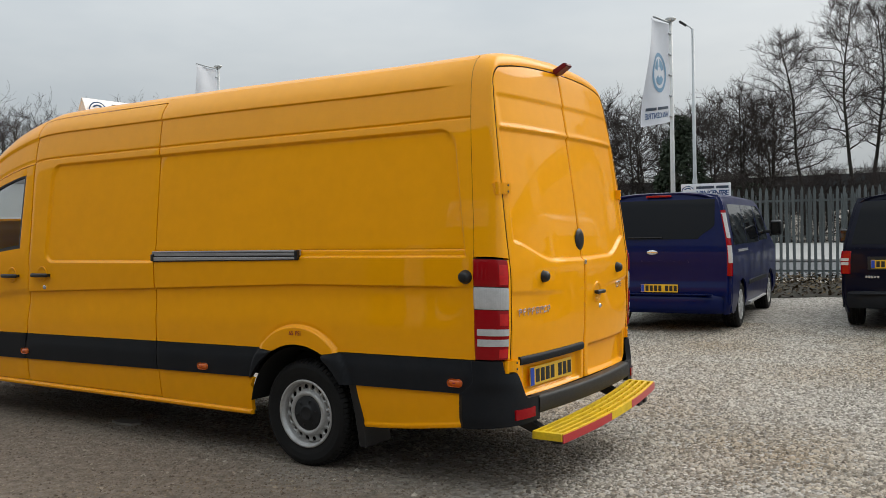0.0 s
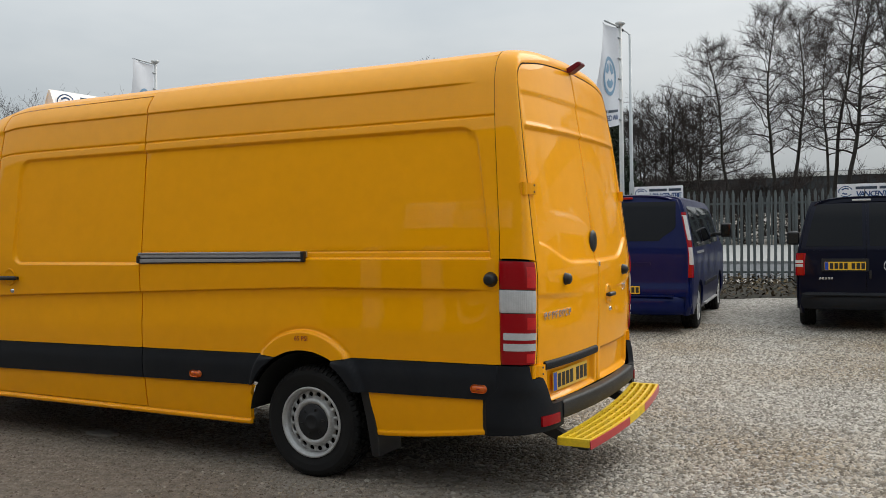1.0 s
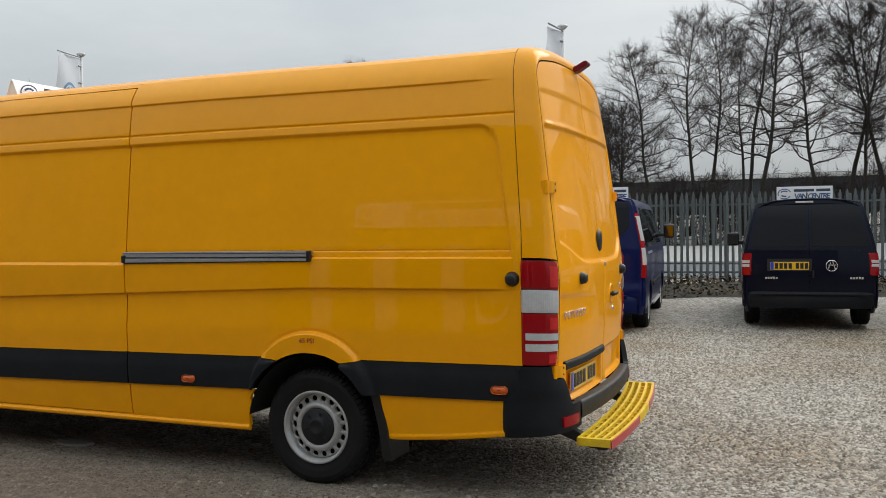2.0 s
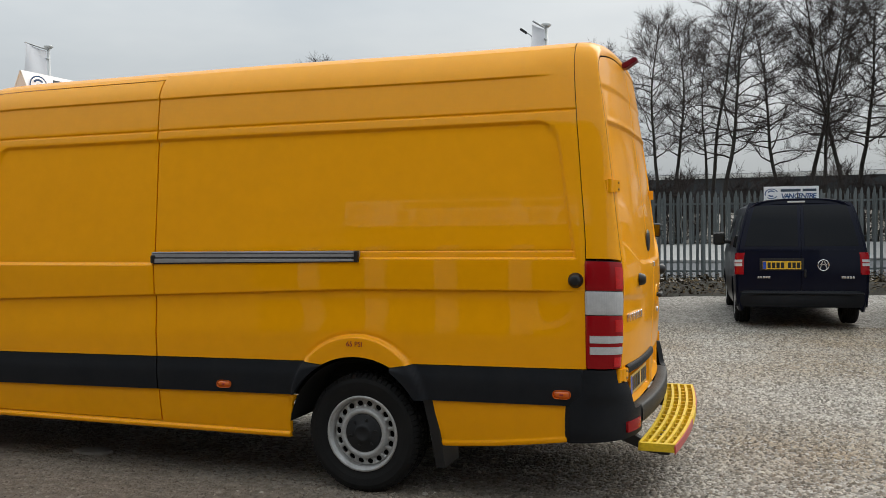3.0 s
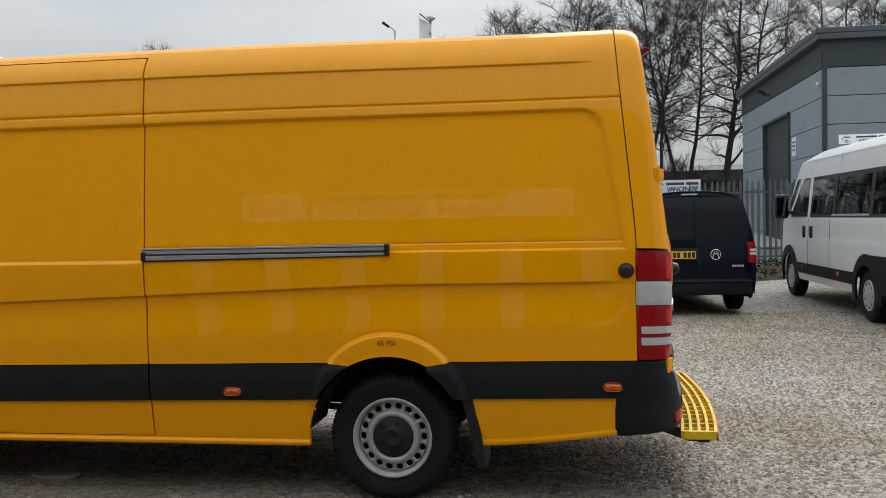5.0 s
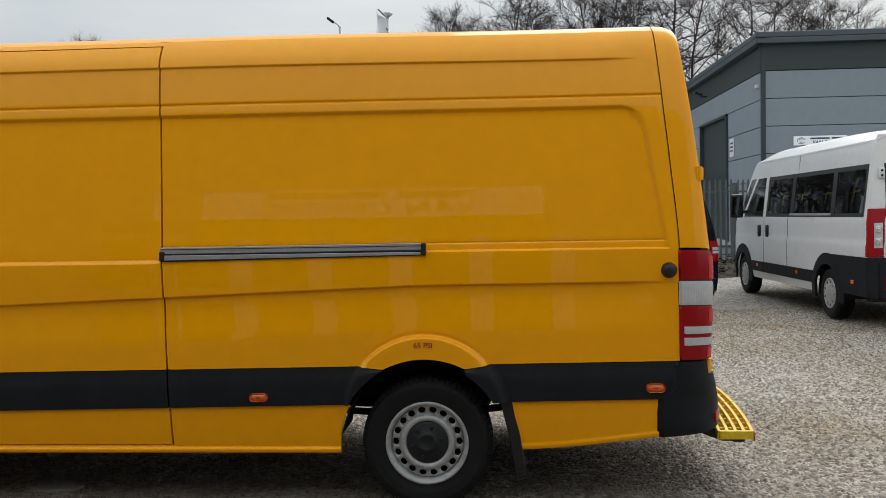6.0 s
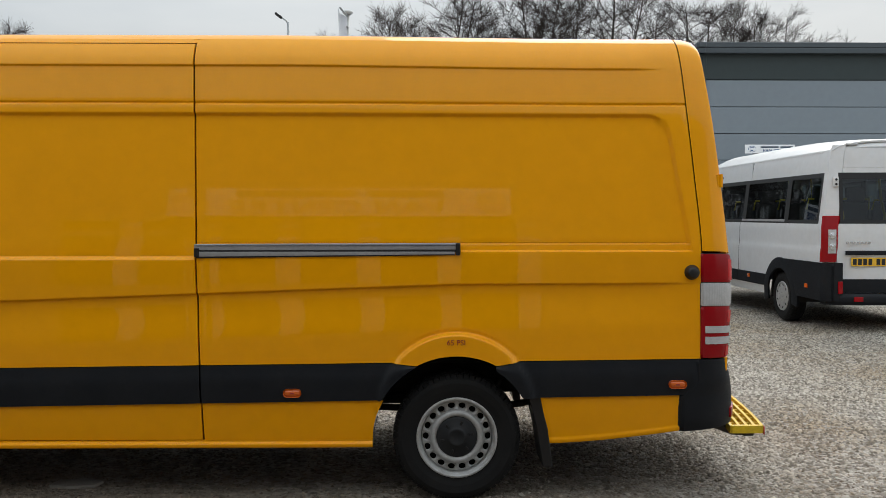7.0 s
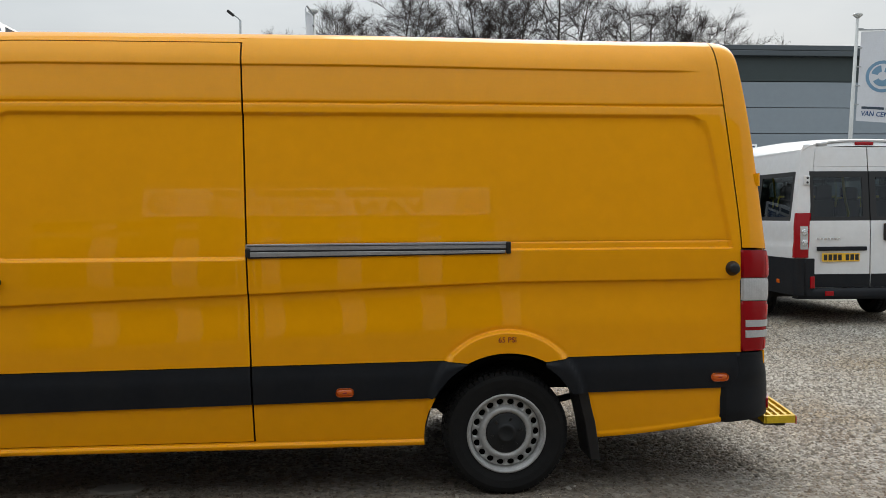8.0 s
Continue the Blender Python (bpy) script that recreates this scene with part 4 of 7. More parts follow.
# wheels
def make_wheel(tyre_r=0.345, width=0.225, rim_r=0.222, style="steel", holes=18, name_parent=None, tread=64):
    """A wheel whose outer face looks to -y and whose hub lies in the origin. Returns parts as (name, mesh, material, label)."""
    w = width
    out = []
    k = rim_r / 0.222
    prof = [(rim_r - 0.004, 0.012), (rim_r + 0.006, 0.001), (rim_r + 0.020, -0.001), (rim_r + 0.045, -0.008), (tyre_r - 0.050, -0.012), (tyre_r - 0.028, -0.004), (tyre_r - 0.014, 0.008), (tyre_r - 0.008, 0.026),
            (tyre_r - 0.006, w * 0.5), (tyre_r - 0.008, w - 0.026), (tyre_r - 0.014, w - 0.006), (tyre_r - 0.040, w + 0.006), (rim_r, w)]
    # shoulder and tread rows carry moulded blocks: lifted between staggered cross grooves
    rows = prof[:6] + [(tyre_r - 0.020, 0.004), (tyre_r - 0.013, 0.010), (tyre_r - 0.004, 0.022), (tyre_r - 0.002, 0.044)]
    rows += [(tyre_r - 0.014, 0.047), (tyre_r - 0.014, 0.055), (tyre_r, 0.058), (tyre_r, 0.094), (tyre_r - 0.014, 0.097), (tyre_r - 0.014, 0.105), (tyre_r, 0.108), (tyre_r, w - 0.084)]
    rows += [(tyre_r - 0.014, w - 0.080), (tyre_r - 0.014, w - 0.052), (tyre_r - 0.002, w - 0.048), (tyre_r - 0.004, w - 0.022), (tyre_r - 0.013, w - 0.010), (tyre_r - 0.024, w - 0.003)] + prof[-2:]
    steps = tread * 6

    def tyre_point(u, v):
        r, y = rows[min(int(round(v * (len(rows) - 1))), len(rows) - 1)]
        i = int(round(u * steps))
        stag = 3 if 0.05 < y < 0.10 else 0
        if r > tyre_r - 0.021 and (i + stag) % 6 == 0:
            r = min(r, tyre_r - 0.013) - (0.006 if y < 0.012 or y > w - 0.012 else 0.0)
        t = 2 * math.pi * ((i + (0.9 if (i + stag) % 6 == 1 else 0.0) * -0.5) / steps)
        return (r * math.cos(t), y, r * math.sin(t))
    out.append(("tyre", grid(tyre_point, steps, len(rows) - 1, smooth=False), RUBBER, "black tyre with worn blocky tread"))
    if style == "steel":
        # dished steel disc with a ring of oval vents
        ro, ri = rim_r * 0.875, rim_r * 0.690
        lip = lathe([(rim_r + 0.004, 0.004), (rim_r + 0.002, -0.004), (rim_r - 0.009, -0.004), (rim_r - 0.013, 0.002), (rim_r - 0.016, 0.012), (rim_r - 0.020, 0.014), (rim_r - 0.021, 0.030), (ro + 0.006, 0.034), (ro + 0.004, 0.075), (ro, 0.075), (ro, 0.046)], 72, "y")
        bell = lathe([(ri, 0.036), (ri - 0.006 * k, 0.022), (ri - 0.016 * k, 0.012), (ri - 0.032 * k, 0.016), (ri - 0.042 * k, 0.034), (0.0, 0.040)], 72, "y")
        verts, faces = [], []
        seg = 16
        for i in range(holes):
            a0 = 2 * math.pi * (i - 0.5) / holes
            a1 = 2 * math.pi * (i + 0.5) / holes
            ac, rc = 2 * math.pi * i / holes, (ro + ri) / 2
            hx, hr = rc * (a1 - a0) * 0.350, (ro - ri) * 0.430
            b = len(verts)
            for j in range(seg):
                t = 2 * math.pi * j / seg
                ca, cr = math.cos(t), math.sin(t)
                sq = 1 / max(abs(ca), abs(cr))
                ang, rad = ac + (a1 - a0) * 0.5 * ca * sq, rc + (ro - ri) * 0.5 * cr * sq
                yy = 0.046 + (0.036 - 0.046) * (ro - rad) / (ro - ri)
                verts.append((rad * math.cos(ang), yy, rad * math.sin(ang)))
            for depth, dy in ((1.0, 0.0), (0.92, 0.016)):
                for j in range(seg):
                    t = 2 * math.pi * j / seg
                    ang, rad = ac + hx * depth * math.cos(t) / rc, rc + hr * depth * math.sin(t)
                    verts.append((rad * math.cos(ang), 0.041 + dy, rad * math.sin(ang)))
            for lv in range(2):
                for j in range(seg):
                    j2 = (j + 1) % seg
                    faces.append((b + lv * seg + j, b + lv * seg + j2, b + (lv + 1) * seg + j2, b + (lv + 1) * seg + j))
        vents = mesh_of(verts, faces, True)
        out.append(("rim", join_meshes([(lip, None), (bell, None), (vents, None)], True), STEEL, "silver steel wheel with oval vents"))
        out.append(("wheel_back", lathe([(0.0, 0.085), (rim_r, 0.085), (rim_r, w)], 32, "y"), UNDER, ""))
        cr = 0.116 * k
        cap = [(lathe([(cr, 0.040), (cr - 0.003, 0.020), (cr * 0.90, 0.014), (cr * 0.50, 0.017), (cr * 0.44, 0.006), (cr * 0.34, 0.003), (cr * 0.28, 0.007), (0.0, 0.007)], 40, "y"), None)]
        # black boxes paint the shade in the hub cap's lug recesses
        slots = []
        for i in range(6):
            a = math.radians(60 * i + 12)
            slots.append((box_mesh((0.022 * k, 0.006, 0.014 * k), (0, 0, 0), 0.003), pose(cr * 0.72 * math.cos(a), 0.0135, cr * 0.72 * math.sin(a), 0, -math.degrees(a), 0)))
        out.append(("hub_cap", join_meshes(cap, True), HUBGREY, "dark grey plastic hub cap"))
        out += [("lug_slot", join_meshes([q]), BLACK, "") for q in slots]
    elif style == "cover":
        # full plastic cover: a domed disc with round-ended slots near its edge
        dish = lathe([(rim_r + 0.004, 0.004), (rim_r + 0.002, -0.006), (rim_r - 0.012, -0.008), (rim_r - 0.020, 0.006), (rim_r * 0.80, 0.002), (rim_r * 0.55, -0.014), (rim_r * 0.30, -0.020), (0.0, -0.022)], 56, "y")
        out.append(("wheel_cover", dish, STEEL, "silver plastic wheel cover"))
        gaps = [(box_mesh((0.052, 0.006, 0.020), (0, 0, 0), 0.002), pose(0, 0, 0, 0, 360.0 * i / holes, 0) @ pose(rim_r * 0.74, -0.0035, 0, 0, 0, -14)) for i in range(holes)]
        out += [("cover_slot", join_meshes([q]), BLACK, "") for q in gaps]
        nuts = [(lathe([(0.0, -0.030), (0.009, -0.029), (0.012, -0.016)], 10, "y"), pose(0.058 * math.cos(1.2566 * i), 0, 0.058 * math.sin(1.2566 * i))) for i in range(5)]
        out += [("nut_cap", join_meshes([q], True), STEEL, "") for q in nuts]
    else:
        lip = lathe([(rim_r + 0.004, 0.004), (rim_r + 0.002, -0.004), (rim_r - 0.012, -0.004), (rim_r - 0.020, 0.012), (rim_r - 0.024, 0.05)], 48, "y")
        sp = [(lip, None), (lathe([(0.0, -0.012), (0.035, -0.012), (0.05, -0.002), (0.055, 0.02)], 24, "y"), None)]
        for i in range(holes):
            a = 360.0 * i / holes
            sp.append((box_mesh((rim_r * 0.84, 0.022, 0.052 if holes < 8 else 0.036), (rim_r * 0.53, 0.008, 0), 0.008), pose(0, 0, 0, 0, a, 0)))
        out.append(("rim", join_meshes(sp, False), STEEL, "silver spoked wheel"))
        out.append(("wheel_back", lathe([(0.0, 0.045), (rim_r, 0.045), (rim_r, w)], 32, "y"), UNDER, ""))
    return out


def hang_wheel(parent, parts, m):
    """The tyre is the wheel's root part; its rim and cap hang under it."""
    hub = None
    for nm, me, mat, lab in parts:
        if hub is None:
            hub = part("wheel", me, mat, parent, lab)
            hub.matrix_basis = m
        else:
            part(nm, me, mat, hub, lab)
    return hub


van_wheel = make_wheel(0.352, 0.225, 0.219)
for x in (0.008, -4.325):
    hang_wheel(van, van_wheel, pose(x, 0.045, 0.345))
    hang_wheel(van, van_wheel, pose(x, VAN_W - 0.045, 0.345, 0, 0, 180))

# near-black backing strips keep light out of the upright door seams
for seam in (seam_a, seam_b):
    for far in (False, True):
        part("seam_shade_strip", bay_patch(lambda z: seam(z) - 0.012, lambda z: seam(z) + 0.012, const(0.330), const(2.49), 2, 60, off=0.024, far=far, rim=0.004), SEAM, van, "near-black strip for the shade in a body seam")

# mudflaps, inner arches and what hangs below the floor
for y in (0.012, 1.728):
    part("mudflap", prism([(0.400, 0.572), (0.456, 0.588), (0.502, 0.40), (0.532, 0.190), (0.476, 0.190), (0.442, 0.40)], 0.26, "xz", y, 0.006), BLACK, van, "black moulded mudflap")
def liner_fn(u, v, y0, y1, cx):
    a = math.radians(-8 + 196 * u)
    r = 0.445
    return (cx + r * math.cos(a), y0 + (y1 - y0) * v, max(0.56 if math.cos(a) > 0 else 0.40, ARCH_Z + r * math.sin(a)))
for cx in (0.0, -4.325):
    for y0, y1 in ((0.012, 0.34), (1.66, 1.988)):
        part("wheel_arch_liner", grid(lambda u, v: liner_fn(u, v, y0, y1, cx), 28, 4), UNDER, van)
under = [(box_mesh((3.7, 1.86, 0.10), (-2.36, 1.0, 0.66), 0.01), None), (box_mesh((1.0, 1.86, 0.16), (0.98, 1.0, 0.66), 0.01), None), (box_mesh((1.0, 1.28, 0.12), (0.0, 1.0, 0.68), 0.01), None),
         (box_mesh((6.2, 0.07, 0.12), (-1.7, 0.56, 0.56), 0.01), None), (box_mesh((6.2, 0.07, 0.12), (-1.7, 1.44, 0.56), 0.01), None)]
part("underbody", join_meshes(under), UNDER, van, "dark floor pan and chassis rails")
part("rear_axle", join_meshes([(tube([(0, 0.25, 0.345), (0, 1.75, 0.345)], 0.045, 12), None), (lathe([(0.0, -0.12), (0.08, -0.11), (0.13, -0.04), (0.13, 0.04), (0.08, 0.11), (0.0, 0.12)], 20, "x"), pose(0, 1.0, 0.345))]), UNDER, van)
part("drive_shaft", tube([(-0.1, 1.0, 0.36), (-3.2, 1.0, 0.48)], 0.04, 10), UNDER, van)
for y in (0.42, 1.58):
    part("leaf_spring", tube([(-0.72, y, 0.46), (-0.4, y, 0.435), (0.0, y, 0.415), (0.4, y, 0.455), (0.72, y, 0.53)], 0.022, 6), UNDER, van)
    part("spring_shackle", box_mesh((0.03, 0.06, 0.12), (0.72, y, 0.56), 0.005), UNDER, van)
    part("damper", tube([(0.12, y + 0.1, 0.30), (0.30, y + 0.1, 0.62)], 0.025, 8), UNDER, van)
part("exhaust_pipe", tube([(-3.0, 1.25, 0.38), (-1.2, 1.25, 0.36), (-0.5, 1.3, 0.40), (0.1, 1.4, 0.52), (0.8, 1.45, 0.42)], 0.035, 10), UNDER, van)
part("fuel_tank", box_mesh((0.9, 0.5, 0.26), (-2.3, 0.62, 0.49), 0.05), UNDER, van)
part("tow_rail", box_mesh((0.08, 1.3, 0.10), (1.36, 1.0, 0.50), 0.01), UNDER, van)
# unseen dark box added in the load bay, so no light passes through the seams
part("load_bay_light_block", box_mesh((4.1, 1.50, 1.50), (-0.95, 1.0, 1.47), 0.02), UNDER, van)


# the van's own roof sign: a folded white board across the front of the roof
tent = thing("roof_sign", "folded white roof sign with blue lettering on the yellow van", "sign", pose(-3.02, 1.0, 2.558, 0, 0, 90), "roof signs")
part("board", box_mesh((0.86, 0.010, 0.215), (0, -0.075, 0.098), 0.003, turn=pose(0, 0, 0, -24, 0, 0)), SIGN_WHITE, tent)
part("board", box_mesh((0.86, 0.010, 0.215), (0, 0.014, 0.098), 0.003, turn=pose(0, 0, 0, 24, 0, 0)), SIGN_WHITE, tent)
for x in (-0.425, 0.425):
    part("end_cheek", mesh_of([(x, -0.115, 0.0), (x, 0.055, 0.0), (x, -0.030, 0.192), (x + 0.006, -0.115, 0.0), (x + 0.006, 0.055, 0.0), (x + 0.006, -0.030, 0.192)], [(0, 1, 2), (5, 4, 3), (0, 3, 4, 1), (1, 4, 5, 2), (2, 5, 3, 0)]), SIGN_WHITE, tent)


# ---- ground ----
def ground_material():
    """Pale crushed-stone gravel with brown trodden dirt by the camera's side of the van."""
    m = bpy.data.materials.new("gravel_and_dirt")
    m.use_nodes = True
    n, l = m.node_tree.nodes, m.node_tree.links
    p = n["Principled BSDF"]
    p.inputs["Roughness"].default_value = 0.9
    co = n.new("ShaderNodeTexCoord")
    vo = n.new("ShaderNodeTexVoronoi")
    vo.inputs["Scale"].default_value = 34
    vo.inputs["Randomness"].default_value = 1.0
    l.new(co.outputs["Object"], vo.inputs["Vector"])
    vo2 = n.new("ShaderNodeTexVoronoi")
    vo2.inputs["Scale"].default_value = 85
    l.new(co.outputs["Object"], vo2.inputs["Vector"])
    ramp = n.new("ShaderNodeValToRGB")
    e = ramp.color_ramp.elements
    e[0].position, e[0].color = 0.0, (0.130, 0.115, 0.095, 1)
    e[1].position, e[1].color = 1.0, (0.50, 0.468, 0.42, 1)
    k = ramp.color_ramp.elements.new(0.45)
    k.color = (0.285, 0.262, 0.228, 1)
    sep = n.new("ShaderNodeSeparateColor")
    l.new(vo.outputs["Color"], sep.inputs[0])
    l.new(sep.outputs[0], ramp.inputs[0])
    big = n.new("ShaderNodeTexNoise")
    big.inputs["Scale"].default_value = 0.55
    big.inputs["Detail"].default_value = 7
    big.inputs["Roughness"].default_value = 0.62
    l.new(co.outputs["Object"], big.inputs["Vector"])
    fine = n.new("ShaderNodeTexNoise")
    fine.inputs["Scale"].default_value = 14
    fine.inputs["Detail"].default_value = 8
    l.new(co.outputs["Object"], fine.inputs["Vector"])
    # dirt track: runs along the near side of the van and partly under it
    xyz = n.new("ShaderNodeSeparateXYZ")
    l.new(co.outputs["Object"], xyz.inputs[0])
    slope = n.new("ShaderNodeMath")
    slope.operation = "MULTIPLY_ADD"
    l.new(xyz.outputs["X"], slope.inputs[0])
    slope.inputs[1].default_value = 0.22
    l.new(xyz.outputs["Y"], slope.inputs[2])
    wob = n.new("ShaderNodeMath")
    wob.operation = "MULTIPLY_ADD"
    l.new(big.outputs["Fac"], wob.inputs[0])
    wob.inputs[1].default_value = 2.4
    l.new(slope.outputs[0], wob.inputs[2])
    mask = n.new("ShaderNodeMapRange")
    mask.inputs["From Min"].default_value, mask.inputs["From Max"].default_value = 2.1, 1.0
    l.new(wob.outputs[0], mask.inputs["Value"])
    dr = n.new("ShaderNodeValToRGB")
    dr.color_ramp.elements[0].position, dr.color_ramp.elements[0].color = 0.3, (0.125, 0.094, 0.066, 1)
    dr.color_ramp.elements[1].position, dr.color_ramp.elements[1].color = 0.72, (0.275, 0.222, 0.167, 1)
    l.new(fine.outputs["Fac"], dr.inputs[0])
    shade = n.new("ShaderNodeMapRange")
    shade.inputs["From Min"].default_value, shade.inputs["From Max"].default_value = 0.3, 0.7
    shade.inputs["To Min"].default_value, shade.inputs["To Max"].default_value = 0.8, 1.15
    l.new(big.outputs["Fac"], shade.inputs["Value"])
    sc = n.new("ShaderNodeVectorMath")
    sc.operation = "SCALE"
    l.new(ramp.outputs[0], sc.inputs[0])
    l.new(shade.outputs[0], sc.inputs["Scale"])
    mx = n.new("ShaderNodeMix")
    mx.data_type = "RGBA"
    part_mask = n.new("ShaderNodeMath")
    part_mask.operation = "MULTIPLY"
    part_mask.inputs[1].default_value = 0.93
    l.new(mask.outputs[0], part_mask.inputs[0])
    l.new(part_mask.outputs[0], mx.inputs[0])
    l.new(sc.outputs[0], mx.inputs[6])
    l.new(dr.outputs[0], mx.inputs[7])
    l.new(mx.outputs[2], p.inputs["Base Color"])
    h = n.new("ShaderNodeMath")
    h.operation = "MULTIPLY_ADD"
    l.new(vo2.outputs["Distance"], h.inputs[0])
    h.inputs[1].default_value = -0.5
    inv = n.new("ShaderNodeMath")
    inv.operation = "MULTIPLY"
    inv.inputs[1].default_value = -1.0
    l.new(vo.outputs["Distance"], inv.inputs[0])
    l.new(inv.outputs[0], h.inputs[2])
    bp = n.new("ShaderNodeBump")
    bp.inputs["Strength"].default_value = 0.9
    bp.inputs["Distance"].default_value = 0.022
    l.new(h.outputs[0], bp.inputs["Height"])
    l.new(bp.outputs[0], p.inputs["Normal"])
    return m


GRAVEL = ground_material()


def ground_z(x, y):
    """Nearly level yard with shallow hollows, rising into a bank far beyond the fence."""
    z = 0.03 * noise.noise((x * 0.35, y * 0.35, 0.0)) * sstep(2.2, 4.5, math.hypot(x * 0.5, y - 1)) + 0.008 * noise.noise((x * 1.3, y * 1.3, 3.0)) * (1 - sstep(8, 14, y))
    z += 0.055 * sstep(3.6, 5.6, x) * sstep(2.5, 6.0, y)
    z += 0.10 * sstep(9, 17.5, y) + 0.50 * sstep(19, 36, y) + 1.6 * sstep(37, 55, y)
    return z


xs = sorted(set([-900, -500, -250, -120, -70, -45, -30, -22, -16] + [-12 + 0.3 * i for i in range(81)] + [13, 16, 22, 30, 45, 70, 120, 250, 500, 900]))
ys = sorted(set([-900, -400, -150, -70, -35, -20, -14, -10] + [-7 + 0.3 * i for i in range(84)] + [19, 21, 23, 25, 28, 31, 34, 36, 38, 41, 45, 50, 55, 65, 90, 150, 300, 600, 1200]))
gv = [(x, y, ground_z(x, y)) for y in ys for x in xs]
gw = len(xs)
gf = [(j * gw + i, j * gw + i + 1, (j + 1) * gw + i + 1, (j + 1) * gw + i) for j in range(len(ys) - 1) for i in range(gw - 1)]
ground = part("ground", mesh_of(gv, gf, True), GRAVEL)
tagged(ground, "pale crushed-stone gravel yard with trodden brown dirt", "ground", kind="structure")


# ---- the parked vehicles ----
# local frame: the tail looks to -y, the nose to +y, x = 0 is the middle, z = 0 the ground
def shell(width, length, roof, tail, tumble, corner, wheel_y, wheel_r, sill, nose=0.5):
    """Surface functions of a van's body."""
    hw0 = width / 2

    def hw(y, z):
        w = hw0 - tumble(z)
        d = y - tail(z)
        if d < corner:
            k = max(0.0, min(1.0, (corner - d) / corner))
            w -= corner * 0.9 * (1 - math.sqrt(max(0.0, 1 - k * k)))
        d = length - y
        if d < nose:
            k = max(0.0, min(1.0, (nose - d) / nose))
            w -= nose * 0.55 * (1 - math.sqrt(max(0.0, 1 - k * k * 0.98)))
        return w

    def low(y):
        z = sill
        for wy in wheel_y:
            d = (wheel_r + 0.055) ** 2 - (y - wy) ** 2
            if d > 0:
                z = max(z, wheel_r + math.sqrt(d))
        return z
    return hw, low


def flank(hw, side, y0, y1, z0, z1, nu=30, nv=12, out=0.0, rim=0.03):
    """A patch of a vehicle's side: y bounds are functions of z, z bounds functions of y."""
    def fn(u, v):
        ya, yb = y0(1.0), y1(1.0)
        y = ya + (yb - ya) * u
        z = z0(y) + (z1(y) - z0(y)) * v
        y = y0(z) + (y1(z) - y0(z)) * u
        z = z0(y) + (z1(y) - z0(y)) * v
        return (side * (hw(y, z) + out), y, z)
    return grid(fn, nu, nv, rim=(-side * rim, 0, 0), flip=side < 0)


def tailgate(tail, x0, x1, z0, z1, nu=16, nv=16, out=0.0, rim=0.03, bow=0.05):
    """A patch of a vehicle's tail: x bounds are functions of z."""
    def fn(u, v):
        z = z0 + (z1 - z0) * v
        x = x0(z) + (x1(z) - x0(z)) * u
        return (x, tail(z) + bow * x * x - out, z)
    return grid(fn, nu, nv, rim=(0, rim, 0))


def corner_lamp(hw, tail, side, z0, z1, on_tail_w, on_side_w, out=0.014, nu=14, nv=10, bow=0.05, shape=None, sharp=3.0):
    """A lens that wraps round a rear corner; shape(v) narrows its tail part."""
    def fn(u, v):
        z = z0 + (z1 - z0) * v
        wt = on_tail_w * (shape(v) if shape else 1.0)
        ys = tail(z) + 0.22
        he = hw(tail(z) + 0.30, z)
        a = (he - wt - 0.04, tail(z) + bow * (he - wt) ** 2 - out)
        c = (he + out * 0.6, tail(z) + bow * he * he - out)
        b = (he + out, tail(z) + bow * he * he + on_side_w)
        k = sharp
        den = (1 - u) ** 2 + 2 * k * u * (1 - u) + u * u
        x = (a[0] * (1 - u) ** 2 + 2 * k * c[0] * u * (1 - u) + b[0] * u * u) / den
        y = (a[1] * (1 - u) ** 2 + 2 * k * c[1] * u * (1 - u) + b[1] * u * u) / den
        return (side * x, y, z)
    return grid(fn, nu, nv, rim=(-side * 0.03, 0.02, 0), flip=side < 0)


def roof_skin(hw, tail, roof, length, z_side, nu=40, nv=20, y0=None):
    def fn(u, v):
        yy = (y0 if y0 is not None else tail(roof(0.2))) + (length - 0.02 - (y0 if y0 is not None else tail(roof(0.2)))) * u
        a = 2 * v - 1
        zs = min(z_side(yy), roof(yy) - 0.01)
        w = hw(yy, zs)
        e = 1 - abs(a) ** 3.2
        return (w * a, yy, zs + (roof(yy) - zs) * e ** 0.75)
    return grid(fn, nu, nv, rim=(0, 0, -0.02), flip=True)


def mirror_unit(parent, x, y, z, side, w=0.20, h=0.26, mat=BLACK):
    mm = part("door_mirror", box_mesh((w, 0.10, h), (0, 0, 0), 0.035, seg=3, smooth=True), mat, parent, "black door mirror")
    mm.matrix_basis = pose(x, y, z)
    part("mirror_glass", box_mesh((w * 0.80, 0.004, h * 0.78), (0, -0.051, 0), 0.001), MIRROR, mm, "mirror glass")
    part("mirror_arm", box_mesh((0.14, 0.05, 0.06), (-side * (w / 2 + 0.04), 0.01, -h * 0.25), 0.015), BLACK, mm)
    return mm


def roof_board(name, m, w, h, group):
    """A small white dealer's board on a vehicle's roof, facing -y."""
    b = thing(name, "small white roof sign with blue lettering on a vehicle roof", "sign", m, group)
    part("board", box_mesh((w, 0.012, h), (0, 0, h / 2 + 0.01), 0.003), SIGN_WHITE, b)
    part("foot", box_mesh((w * 0.7, 0.05, 0.012), (0, 0.02, 0.006), 0.003), BLACK, b)
    print_board(b, w, h, (0, -0.0075, h / 2 + 0.01))
    return b


